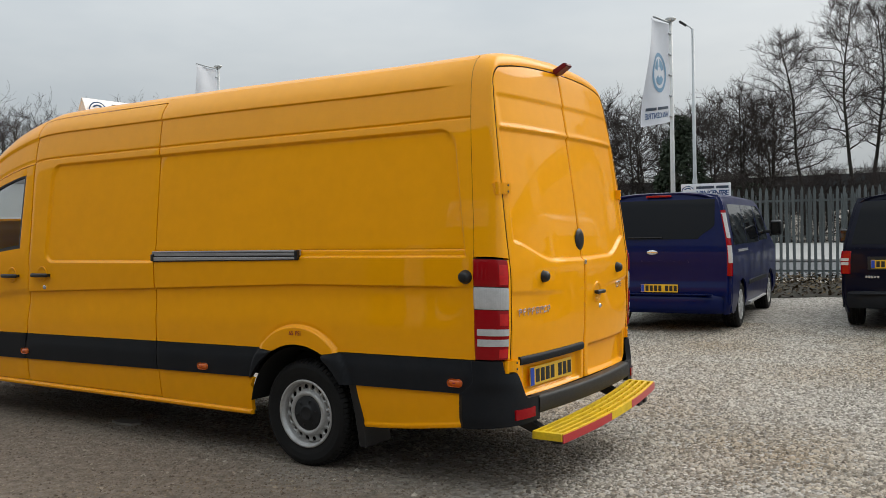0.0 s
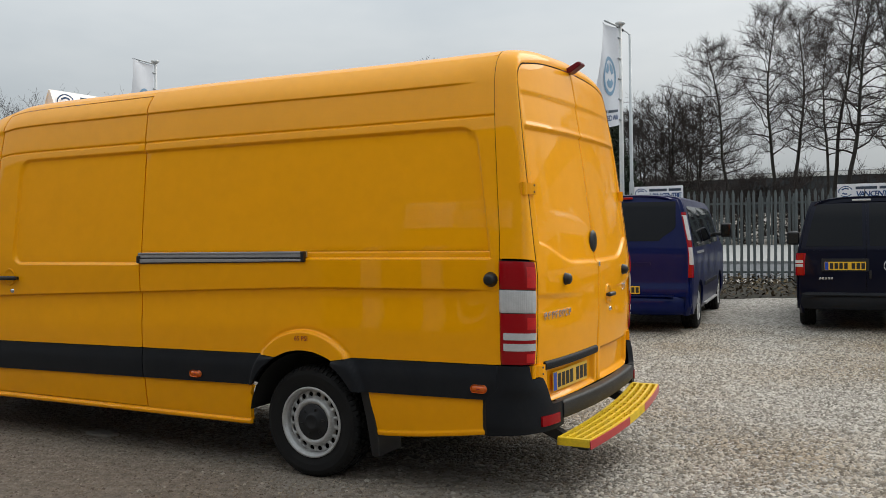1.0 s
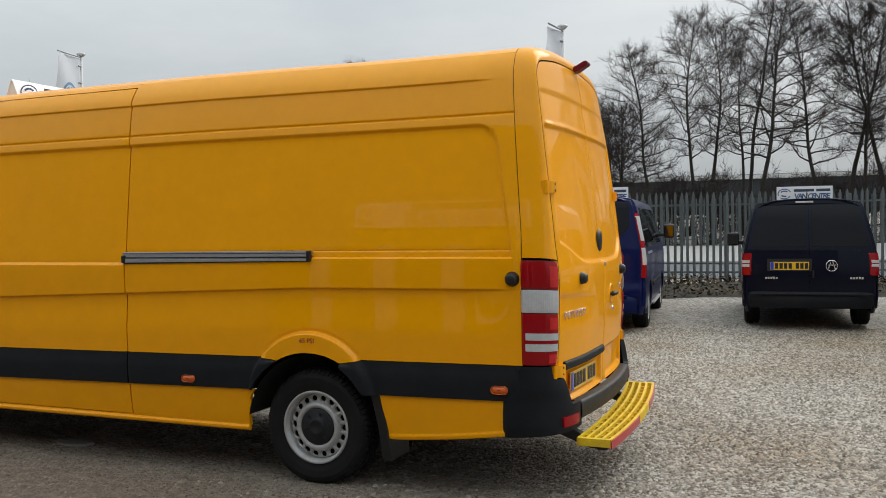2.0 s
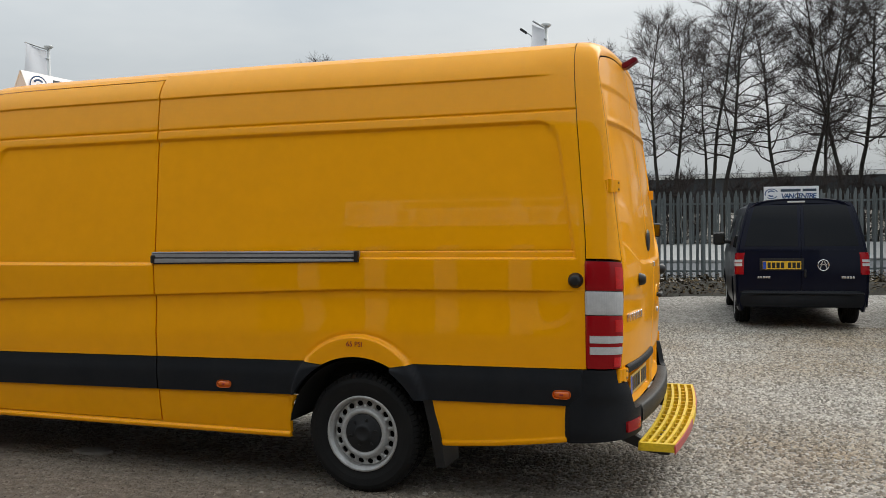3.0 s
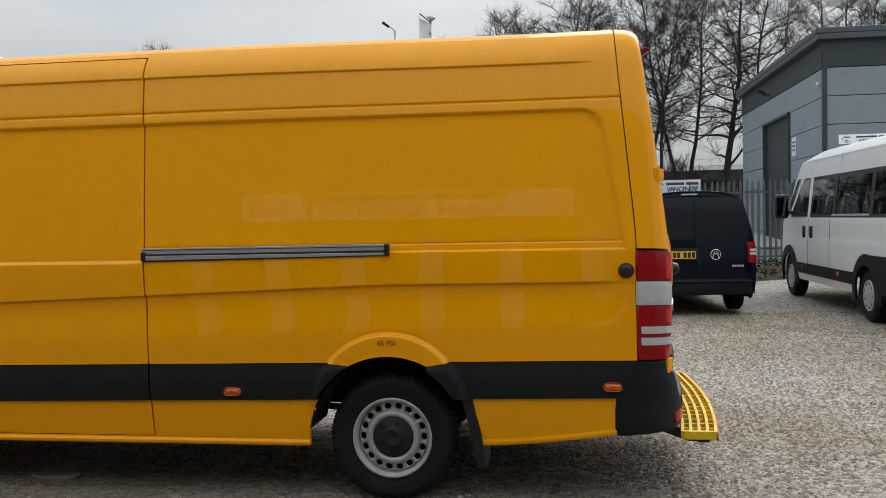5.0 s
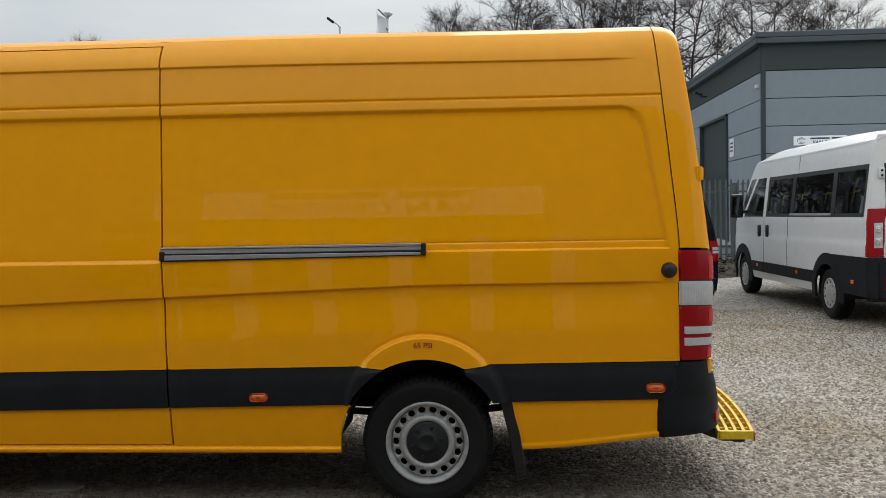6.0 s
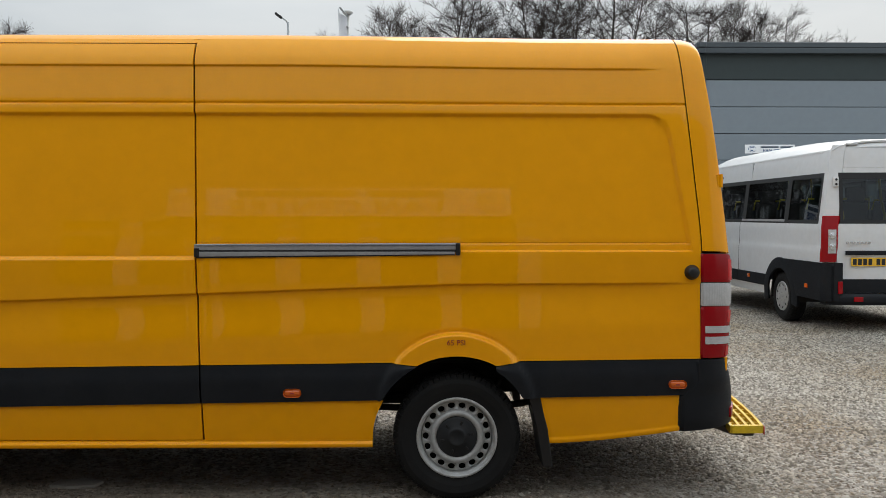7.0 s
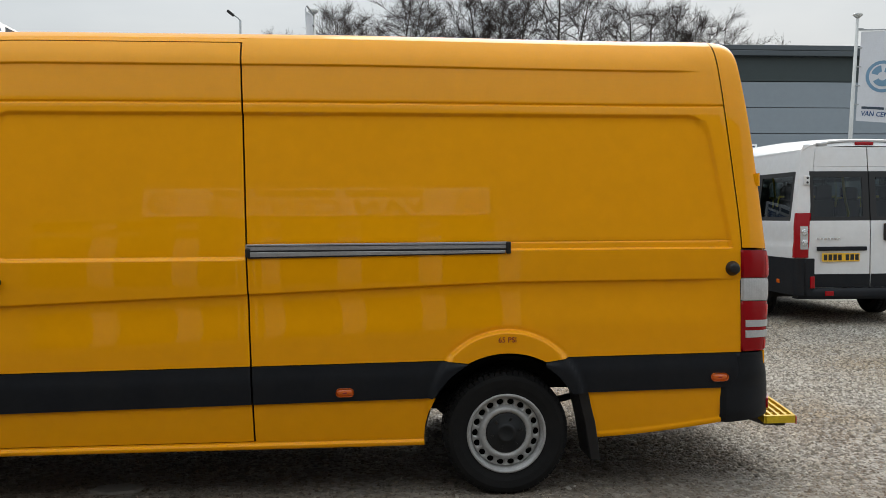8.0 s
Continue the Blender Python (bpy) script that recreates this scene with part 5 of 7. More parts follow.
def print_board(parent, w, h, at, back=False):
    """The print: a swoosh mark, a bar for the trading name, and the words below."""
    turn = pose(at[0], at[1], at[2], 90, 0, 180 if back else 0)
    s = -1 if back else 1
    # round mark: two arcs and a leaf
    k = h * 0.36
    items = []
    for r0, r1, a0, a1 in ((0.86, 1.0, 20, 200), (0.86, 1.0, 230, 330), (0.45, 0.66, 40, 150), (0.35, 0.60, 215, 300)):
        n = 14
        vs, fs = [], []
        for i in range(n + 1):
            a = math.radians(a0 + (a1 - a0) * i / n)
            vs += [(r0 * k * 1.25 * math.cos(a), r0 * k * math.sin(a), 0), (r1 * k * 1.25 * math.cos(a), r1 * k * math.sin(a), 0)]
        for i in range(n):
            fs.append((2 * i, 2 * i + 1, 2 * i + 3, 2 * i + 2))
        items.append((mesh_of(vs, fs), None))
    mk = part("round_mark", join_meshes(items), SIGN_BLUE, parent, "blue round swoosh mark")
    mk.matrix_basis = turn @ pose(-w * 0.36, 0, 0.0012)
    # the trading name stays a row of plain bars
    x0, x1 = -w * 0.19, w * 0.455
    for a, b in ((0.0, 0.56), (0.62, 1.0)):
        part("name_bar", box_mesh(((x1 - x0) * (b - a), h * 0.18, 0.001), (x0 + (x1 - x0) * (a + b) / 2, h * 0.22, 0.0012)), SIGN_DARK, parent, "plain dark bar").matrix_basis = turn
    text_part("words", "VAN CENTRE", h * 0.50, SIGN_BLUE, parent, turn @ pose(w * 0.13, -h * 0.20, 0.0015), "blue slanted capitals", 0.0006, shear=0.15, width=w / h * 0.190, bold=0.022)


wheel_small = make_wheel(0.318, 0.205, 0.205, "alloy", 5, tread=40)
wheel_mid = make_wheel(0.335, 0.215, 0.215, "alloy", 10, tread=40)
wheel_relay = make_wheel(0.345, 0.215, 0.205, "cover", 9, tread=40)


def wheels_under(parent, wheel, hw, ys, r):
    for y in ys:
        for side in (-1, 1):
            w = hw(y, r + 0.3) - 0.035
            hang_wheel(parent, wheel, pose(side * w, y, r, 0, 0, -90 if side < 0 else 90))


# the dark van with barn doors
def dark_van(m):
    v = thing("small_van", "small blue-black delivery van with barn doors on gravel", "van", m, "vehicles parked along the fence")
    L, W, H = 4.35, 1.79, 1.80
    roof = smooth_curve([(0.0, 1.74), (0.12, 1.800), (0.4, 1.82), (2.0, 1.82), (2.6, 1.75), (3.3, 1.18), (3.6, 1.06), (4.2, 0.88), (4.35, 0.70)])
    tail = smooth_curve([(0.2, 0.05), (0.5, 0.03), (0.75, 0.03), (1.0, 0.05), (1.3, 0.10), (1.65, 0.19), (1.75, 0.25), (1.85, 0.36)])
    tumble = smooth_curve([(0.2, 0.05), (0.5, 0.0), (0.9, 0.0), (1.1, 0.02), (1.4, 0.085), (1.7, 0.17), (1.85, 0.26)])
    wy = (0.92, 3.60)
    hw, low = shell(W, L, roof, tail, tumble, 0.13, wy, 0.318, 0.24)
    top = lambda y: min(1.70, roof(y) - 0.03)
    for side in (-1, 1):
        part("side_panel", flank(hw, side, lambda z: tail(z) + 0.035, const(L - 0.02), low, top, 80, 24), NAVY_PAINT, v)
        part("side_window", flank(hw, side, const(2.05), const(2.95), const(1.10), lambda y: min(1.60, roof(y) - 0.12), 14, 8, 0.004, 0.004), TINT_GLASS, v, "dark glass")
        part("rear_side_window", flank(hw, side, lambda z: 0.45 + 0.3 * (z - 1.1), const(1.15), const(1.12), const(1.58), 14, 8, 0.004, 0.004), TINT_GLASS, v, "dark glass")
        lamp = part("tail_lamp", corner_lamp(hw, tail, side, 0.755, 1.058, 0.06, 0.06), RED_LENS, v, "red tail lamp with two clear bands")
        for z0, z1 in ((0.925, 0.962), (0.872, 0.910)):
            part("clear_lens", corner_lamp(hw, tail, side, z0, z1, 0.045, 0.05, 0.019), CLEAR_LENS, lamp, "clear band")
        door = part("barn_door", tailgate(tail, (lambda z: -hw(tail(z) + 0.10, z) + 0.035) if side < 0 else const(0.004), const(-0.004) if side < 0 else (lambda z: hw(tail(z) + 0.10, z) - 0.035), 0.52, 1.735, 14, 20), NAVY_PAINT, v)
        part("door_window", tailgate(tail, (lambda z: -hw(tail(z) + 0.10, z) + 0.10) if side < 0 else const(0.045), const(-0.045) if side < 0 else (lambda z: hw(tail(z) + 0.10, z) - 0.10), 1.150, 1.715, 12, 10, 0.006, 0.004), TINT_GLASS, door, "dark tinted glass")
        part("door_crease", tailgate(tail, (lambda z: -hw(tail(z) + 0.10, z) + 0.11) if side < 0 else const(0.05), const(-0.05) if side < 0 else (lambda z: hw(tail(z) + 0.10, z) - 0.11), 1.075, 1.095, 8, 3, 0.007, 0.008), NAVY_PAINT, door)
        mirror_unit(v, side * (W / 2 + 0.13), 2.78, 1.22, side, 0.20, 0.22)
    part("tail_skin", tailgate(tail, lambda z: -hw(tail(z) + 0.10, z), lambda z: hw(tail(z) + 0.10, z), 0.34, 1.76, 20, 20, -0.02, 0.02), NAVY_PAINT, v)
    part("roof", roof_skin(hw, tail, roof, L, top, 50, 20, 0.235), NAVY_PAINT, v)
    part("tail_edge", grid(lambda u, w: ((2 * u - 1) * (0.66 - 0.01 * w), 0.245 - 0.018 * w + 0.05 * (2 * u - 1) ** 2 * 0.5, 1.806 - 0.066 * w - 0.06 * abs(2 * u - 1) ** 4), 20, 4), NAVY_PAINT, v)
    part("windscreen", grid(lambda u, w: ((2 * u - 1) * (0.56 + 0.14 * (1 - w)), 3.28 - 0.66 * w, 1.20 + 0.50 * w), 10, 6), TINT_GLASS, v, "dark glass")
    bump = part("rear_bumper", grid(lambda u, w: ((2 * u - 1) * 0.885, -0.045 + 0.16 * abs(2 * u - 1) ** 6 + 0.03 * (2 * w - 1) ** 2, 0.305 + 0.225 * w), 30, 8, rim=(0, 0.10, 0)), BLACK_TRIM, v, "black plastic bumper")
    part("bumper_ledge", box_mesh((1.62, 0.05, 0.03), (0, -0.045, 0.500), 0.012), BLACK_TRIM, bump)
    number_plate(v, pose(-0.265, tail(0.88) - 0.012, 0.885, 0, 0, 0))
    part("plate_recess", box_mesh((0.60, 0.006, 0.17), (-0.265, tail(0.88) - 0.004, 0.898), 0.002), BLACK, v)
    part("round_badge", lathe([(0.080, 0.0), (0.080, -0.010), (0.069, -0.012), (0.067, 0.0)], 28, "y"), CHROME, v, "chrome ring badge").matrix_basis = pose(0.290, tail(0.88) - 0.006, 0.885)
    part("badge_bars", join_meshes([(box_mesh((0.014, 0.004, 0.115), (-0.030, -0.009, 0), 0.001, turn=pose(0, 0, 0, 0, 18, 0)), None), (box_mesh((0.014, 0.004, 0.115), (0.030, -0.009, 0), 0.001, turn=pose(0, 0, 0, 0, -18, 0)), None), (box_mesh((0.10, 0.004, 0.012), (0, -0.009, 0.01), 0.001), None)]), CHROME, v).matrix_basis = pose(0.290, tail(0.88) - 0.006, 0.885)
    for x0, n in ((-0.56, 5), (0.56, 5)):
        part("name_badge", join_meshes([(box_mesh((0.028, 0.004, 0.030), (x0 + i * 0.036 - 0.02, tail(0.72) - 0.006, 0.718), 0.002), None) for i in range(n)]), CHROME, v, "chrome strip badge")
    part("door_handle", box_mesh((0.03, 0.03, 0.11), (0.05, tail(0.9) - 0.012, 0.77), 0.01), BLACK, v, "black handle")
    part("stop_lamp", box_mesh((0.24, 0.03, 0.025), (-0.05, 0.232, 1.766), 0.006), CLEAR_LENS, v, "pale high stop lamp")
    part("aerial", tube([(0, 0.5, 1.79), (0, 0.42, 1.93)], [0.010, 0.005], 6), BLACK, v)
    wheels_under(v, wheel_small, hw, wy, 0.318)
    part("underbody", box_mesh((1.45, 4.0, 0.24), (0, 2.15, 0.42), 0.02), UNDER, v)
    return v


# the blue people carrier
def blue_van(m):
    v = thing("people_carrier", "deep blue metallic people carrier van with dark glass on gravel", "van", m, "vehicles parked along the fence")
    L, W, H = 5.2, 1.98, 2.0
    roof = smooth_curve([(0.0, 1.88), (0.10, 1.945), (0.4, 1.985), (1.5, 2.0), (2.9, 1.975), (3.4, 1.87), (4.2, 1.30), (4.5, 1.18), (5.0, 1.0), (5.2, 0.78)])
    tail = smooth_curve([(0.2, 0.06), (0.45, 0.0), (0.62, 0.0), (0.72, 0.03), (1.05, 0.05), (1.3, 0.085), (1.75, 0.17), (1.88, 0.21), (2.0, 0.34)])
    tumble = smooth_curve([(0.2, 0.06), (0.5, 0.0), (1.0, 0.0), (1.2, 0.015), (1.5, 0.07), (1.85, 0.15), (2.0, 0.25)])
    wy = (1.02, 4.0)
    hw, low = shell(W, L, roof, tail, tumble, 0.16, wy, 0.335, 0.27, 0.6)
    top = lambda y: min(1.90, roof(y) - 0.03)
    for side in (-1, 1):
        part("side_panel", flank(hw, side, lambda z: tail(z) + 0.035, const(L - 0.02), low, top, 90, 26), BLUE_PAINT, v)
        for y0, y1 in ((0.42, 1.55), (1.60, 2.75), (2.82, 3.75)):
            part("side_window", flank(hw, side, (lambda z: 0.40 + 0.16 * (z - 1.2)) if y0 < 0.5 else const(y0), const(y1), lambda y: 1.22 + 0.02 * (y > 2.8), lambda y: min(1.80, roof(y) - 0.12), 16, 8, 0.004, 0.004), TINT_GLASS, v, "dark tinted glass")
        part("side_rail", flank(hw, side, const(0.70), const(1.55), const(1.115), const(1.150), 10, 2, 0.006, 0.01), ALU, v, "pale slide rail")
        part("side_moulding", flank(hw, side, const(1.55), const(3.4), const(0.60), const(0.66), 12, 2, 0.012, 0.01), BLACK_TRIM, v, "black side moulding")
        lamp = part("tail_lamp", corner_lamp(hw, tail, side, 0.80, 1.71, 0.016, 0.02, shape=lambda q: 1.0 - 1.6 * q), RED_LENS, v, "tall narrow red and clear tail lamp")
        part("clear_lens", corner_lamp(hw, tail, side, 1.32, 1.67, -0.012, 0.012, 0.017, shape=lambda q: 1.0), CLEAR_LENS, lamp, "clear upper lens")
        part("clear_lens", corner_lamp(hw, tail, side, 0.98, 1.22, -0.004, 0.004, 0.017), CLEAR_LENS, lamp, "clear lower lens")
        mirror_unit(v, side * (W / 2 + 0.15), 3.62, 1.43, side, 0.18, 0.25)
        part("running_board", box_mesh((0.10, 1.7, 0.03), (side * 0.96, 2.45, 0.32), 0.008), ALU, v, "aluminium running board")
        part("bumper_reflector", box_mesh((0.12, 0.012, 0.035), (side * 0.62, -0.008 + 0.02, 0.405), 0.005), RED_LENS, v, "red reflector")
    gate = part("tailgate", tailgate(tail, lambda z: -hw(tail(z) + 0.12, z) + 0.05, lambda z: hw(tail(z) + 0.12, z) - 0.05, 0.53, 1.885, 26, 30), BLUE_PAINT, v)

    def glass_half(z):
        k = sstep(1.30, 1.52, z)
        return 0.53 + 0.23 * k - 0.02 * (z - 1.5)
    part("rear_window", tailgate(tail, lambda z: -glass_half(z), glass_half, 1.315, 1.868, 24, 14, 0.006, 0.006), TINT_GLASS, gate, "dark tinted rear window")
    part("gate_crease", tailgate(tail, const(-0.42), const(0.42), 0.985, 1.010, 12, 2, 0.012, 0.012), BLUE_PAINT, gate)
    part("oval_badge", lathe([(1.0, 0.0), (1.0, -0.008), (0.86, -0.012), (0.0, -0.012)], 28, "y"), CHROME, gate, "chrome oval badge").matrix_basis = pose(-0.09, tail(1.13) - 0.004, 1.130) @ Matrix.Diagonal((0.082, 1, 0.034, 1))
    number_plate(v, pose(0.02, tail(0.62) - 0.016, 0.628))
    part("wiper", box_mesh((0.5, 0.02, 0.016), (-0.2, tail(1.33) - 0.02, 1.34), 0.006), BLACK, gate, "black wiper")
    part("stop_lamp", box_mesh((0.36, 0.03, 0.03), (-0.02, 0.200, 1.925), 0.008), RED_LENS, gate, "red high stop lamp")
    part("tail_skin", tailgate(tail, lambda z: -hw(tail(z) + 0.12, z), lambda z: hw(tail(z) + 0.12, z), 0.40, 1.90, 20, 20, -0.02, 0.02), BLUE_PAINT, v)
    part("roof", roof_skin(hw, tail, roof, L, top, 50, 20, 0.225), BLUE_PAINT, v)
    part("tail_edge", grid(lambda u, w: ((2 * u - 1) * (0.79 - 0.02 * w), 0.240 - 0.030 * w + 0.05 * (2 * u - 1) ** 2, 1.966 - 0.082 * w - 0.05 * abs(2 * u - 1) ** 4), 20, 4), BLUE_PAINT, v)
    part("windscreen", grid(lambda u, w: ((2 * u - 1) * (0.62 + 0.14 * (1 - w)), 4.2 - 0.76 * w, 1.34 + 0.48 * w), 10, 6), TINT_GLASS, v, "dark glass")
    part("rear_bumper", grid(lambda u, w: ((2 * u - 1) * 0.98, -0.05 + 0.20 * abs(2 * u - 1) ** 6 + 0.05 * (2 * w - 1) ** 4, 0.28 + 0.27 * w), 30, 8, rim=(0, 0.12, 0)), BLUE_PAINT, v)
    part("bumper_step", box_mesh((1.5, 0.06, 0.02), (0, -0.030, 0.545), 0.008), BLUE_PAINT, v)
    wheels_under(v, wheel_mid, hw, wy, 0.335)
    part("underbody", box_mesh((1.6, 4.7, 0.26), (0, 2.55, 0.46), 0.02), UNDER, v)
    return v


# the white minibus, with seats and poles behind clear glass
def white_bus(m):
    v = thing("minibus", "white high-roofed minibus with black lower trim on gravel", "minibus", m, "vehicles parked along the fence")
    L, W = 5.98, 2.05
    roof = smooth_curve([(0.0, 2.38), (0.05, 2.43), (0.25, 2.49), (2.0, 2.56), (4.1, 2.56), (4.55, 2.43), (5.1, 1.82), (5.35, 1.50), (5.8, 1.15), (5.98, 0.85)])
    tail = smooth_curve([(0.2, 0.03), (0.6, 0.0), (1.2, 0.0), (1.6, 0.03), (2.1, 0.08), (2.40, 0.12), (2.5, 0.20), (2.6, 0.3)])
    tumble = smooth_curve([(0.2, 0.06), (0.5, 0.0), (0.98, 0.0), (1.02, 0.0), (1.10, 0.012), (1.30, 0.012), (1.45, 0.03), (2.0, 0.09), (2.35, 0.14), (2.5, 0.25)])
    wy = (1.26, 5.05)
    hw, _ = shell(W, L, roof, tail, tumble, 0.10, wy, 0.345, 0.335, 0.6)
    top = lambda y: min(2.34, roof(y) - 0.04)

    def low(y):
        z = 0.52 if y < wy[0] else 0.335
        for c in wy:
            d = 0.46 ** 2 - (y - c) ** 2
            if d > 0:
                z = max(z, 0.362 + math.sqrt(d))
        return z
    Z0, Z1 = 1.385, 2.045
    YB = 0.20
    wtop = lambda y: min(Z1, roof(y) - 0.14)
    inner = lambda z: hw(tail(z) + 0.2, z) - 0.185
    for side in (-1, 1):
        part("side_panel", flank(hw, side, lambda z: tail(z) + 0.045, const(L - 0.02), low, lambda y: min(Z0, roof(y) - 0.05), 110, 26), WHITE_PAINT, v)
        part("side_header", flank(hw, side, lambda z: tail(z) + 0.045, const(2.555), lambda y: min(wtop(y), roof(y) - 0.08), top, 40, 8), WHITE_PAINT, v)
        part("side_header", flank(hw, side, lambda z: 2.570 + 0.10 * (z - 2.045), const(5.02), lambda y: min(wtop(y), roof(y) - 0.08), top, 40, 8), WHITE_PAINT, v)
        part("header_seam", flank(hw, side, const(2.545), const(2.60), const(Z1), lambda y: top(y) - 0.01, 1, 6, -0.010, 0.002), BLACK, v)
        part("drip_rail", flank(hw, side, const(0.30), const(4.4), const(2.315), const(2.335), 40, 2, 0.006, 0.01), WHITE_PAINT, v)
        part("rear_pillar", flank(hw, side, lambda z: tail(z) + 0.045, const(YB), const(Z0 - 0.004), const(Z1 + 0.004), 10, 14), WHITE_PAINT, v)
        part("cab_pillar", flank(hw, side, const(3.88), const(4.02), const(Z0 - 0.004), lambda y: wtop(y) + 0.004, 4, 12), WHITE_PAINT, v)
        part("screen_pillar", flank(hw, side, lambda z: 5.06 - 0.62 * (z - Z0) / 0.67, lambda z: 5.16 - 0.62 * (z - Z0) / 0.67, const(Z0 - 0.02), lambda y: Z1 + 0.01, 3, 10), WHITE_PAINT, v)
        for y0, y1 in ((YB, 1.16), (1.17, 2.68), (2.695, 3.88)):
            part("side_window", flank(hw, side, const(y0), const(y1), const(Z0), const(Z1), 12, 6, -0.004, 0.006), CLEAR_GLASS, v, "tinted side window")
        for y0, y1 in ((1.10, 1.23), (2.62, 2.75), (YB + 0.002, YB + 0.05)):
            part("window_divider", flank(hw, side, const(y0), const(y1), const(Z0), const(Z1), 2, 6, 0.002, 0.02), BLACK, v)
        for z0, z1 in ((Z0 + 0.002, Z0 + 0.05), (Z1 - 0.06, Z1 - 0.002)):
            part("window_border", flank(hw, side, const(YB), const(3.88), const(z0), const(z1), 30, 2, 0.0, 0.01), BLACK, v, "black window border")
        part("cab_window", flank(hw, side, const(4.02), lambda z: 5.06 - 0.62 * (z - Z0) / 0.67, const(Z0 + 0.02), lambda y: wtop(y), 10, 8, -0.004, 0.006), CLEAR_GLASS, v, "tinted cab window")
        part("slide_rail", flank(hw, side, const(1.20), const(2.75), const(1.408), const(1.440), 10, 2, 0.010, 0.012), ALU, v, "slide rail across the glass")
        for y in (3.74, 4.14):
            part("door_handle", box_mesh((0.04, 0.10, 0.20), (side * (hw(y, 1.15) + 0.012), y, 1.15), 0.018, smooth=True), BLACK, v, "black oval door handle")
        for y0, y1 in ((1.76, 2.80), (2.82, 3.90), (3.93, 4.55)):
            part("side_moulding", flank(hw, side, const(y0), const(y1), const(0.455), const(0.625), 14, 4, 0.014, 0.02), BLACK_TRIM, v, "black side moulding")
        for wyy in wy:
            def flare(u, q, wyy=wyy):
                a = math.radians(-13 + 206 * u)
                r = 0.388 + 0.150 * q
                y, z = wyy + r * math.cos(a), 0.362 + r * math.sin(a)
                return (side * (hw(y, max(0.4, z)) + 0.024 - 0.010 * q * q), y, z)
            part("wheel_flare", grid(flare, 28, 5, rim=(-side * 0.03, 0, 0), flip=side > 0), BLACK_TRIM, v, "black wheel arch flare")
        for y in (2.36, 4.2, 0.42):
            part("side_marker", box_mesh((0.014, 0.075, 0.055), (side * (hw(y, 0.56) + (0.020 if y > 1 else 0.024)), y, 0.565), 0.006), AMBER, v, "amber side marker")

        def bumper_wrap(u, q):
            z = 0.40 + (0.89 - 0.40) * q
            a = math.pi / 2 * min(1, u * 2.2)
            return (side * (hw(0.3, z) + 0.018 - 0.10 * (1 - math.sin(a))), -0.045 + 0.10 * (1 - math.cos(a)) + (wy[0] - math.sqrt(max(0.0, 0.50 ** 2 - (z - 0.385) ** 2)) - 0.055) * max(0, u - 0.4545) / 0.5455, z)
        part("bumper_corner", grid(bumper_wrap, 26, 8, rim=(-side * 0.04, 0, 0), flip=side < 0), BLACK_TRIM, v, "black bumper corner")
        part("corner_cap", grid(lambda u, q: (side * (0.795 + 0.155 * u), -0.045, 0.40 + 0.49 * q), 3, 3, rim=(0, 0.04, 0), flip=side < 0), BLACK_TRIM, v)
        lamp = part("tail_lamp", corner_lamp(hw, tail, side, 0.90, 1.49, 0.125, -0.005, 0.026, nu=28, shape=lambda q: 1.0, sharp=9.0), RED_LENS, v, "red tail lamp with clear centre")
        part("clear_lens", tailgate(tail, const(0.862 if side > 0 else -0.958), const(0.958 if side > 0 else -0.862), 1.01, 1.315, 8, 10, 0.036, 0.012), CLEAR_LENS, lamp, "clear centre lens")
        for z in (1.095, 1.235):
            part("bulb_ring", lathe([(0.044, 0.0), (0.042, -0.010), (0.026, -0.002), (0.020, -0.004), (0.0, -0.008)], 20, "y"), CHROME, lamp, "round chrome bulb ring").matrix_basis = pose(side * 0.910, tail(z) + 0.05 * 0.88 ** 2 - 0.038, z)
        # rear doors
        xa, xb = (const(0.008), inner) if side > 0 else ((lambda z: -inner(z)), const(-0.008))
        door = part("rear_door", tailgate(tail, xa, xb, 0.50, 1.388, 14, 18, 0.006), WHITE_PAINT, v)
        part("door_header", tailgate(tail, xa, xb, 2.045, 2.105, 14, 3, 0.006), WHITE_PAINT, door)
        part("door_header", tailgate(tail, xa, xb, 2.108, 2.368, 14, 8, 0.004), WHITE_PAINT, door)
        for a, b in ((0.008, 0.095), (0.755, 0.80)):
            part("window_border", tailgate(tail, const(a if side > 0 else -b), const(b if side > 0 else -a), 1.388, 2.045, 3, 8, 0.006), BLACK, door, "black window border")
        for z0, z1 in ((1.388, 1.44), (1.965, 2.045)):
            part("window_border", tailgate(tail, const(0.095 if side > 0 else -0.755), const(0.755 if side > 0 else -0.095), z0, z1, 6, 2, 0.006), BLACK, door, "black window border")
        part("door_window", tailgate(tail, const(0.09 if side > 0 else -0.76), const(0.76 if side > 0 else -0.09), 1.435, 1.970, 6, 6, 0.002, 0.004), CLEAR_GLASS, door, "tinted rear window")
        part("door_trim", tailgate(tail, const(0.010 if side > 0 else -0.775), const(0.775 if side > 0 else -0.010), 0.505, 0.680, 8, 4, 0.018, 0.02), BLACK_TRIM, door, "black lower trim")
        hg = part("hinge", box_mesh((0.075, 0.03, 0.13), (side * 0.845, tail(1.92) + 0.014, 1.925), 0.012, smooth=True), WHITE_PAINT, door)
        for z in (1.895, 1.955):
            part("bolt", lathe([(0.0, -0.006), (0.014, -0.005), (0.016, 0.0)], 10, "y"), BLACK, hg).location = (side * 0.845, tail(1.92) - 0.001, z)
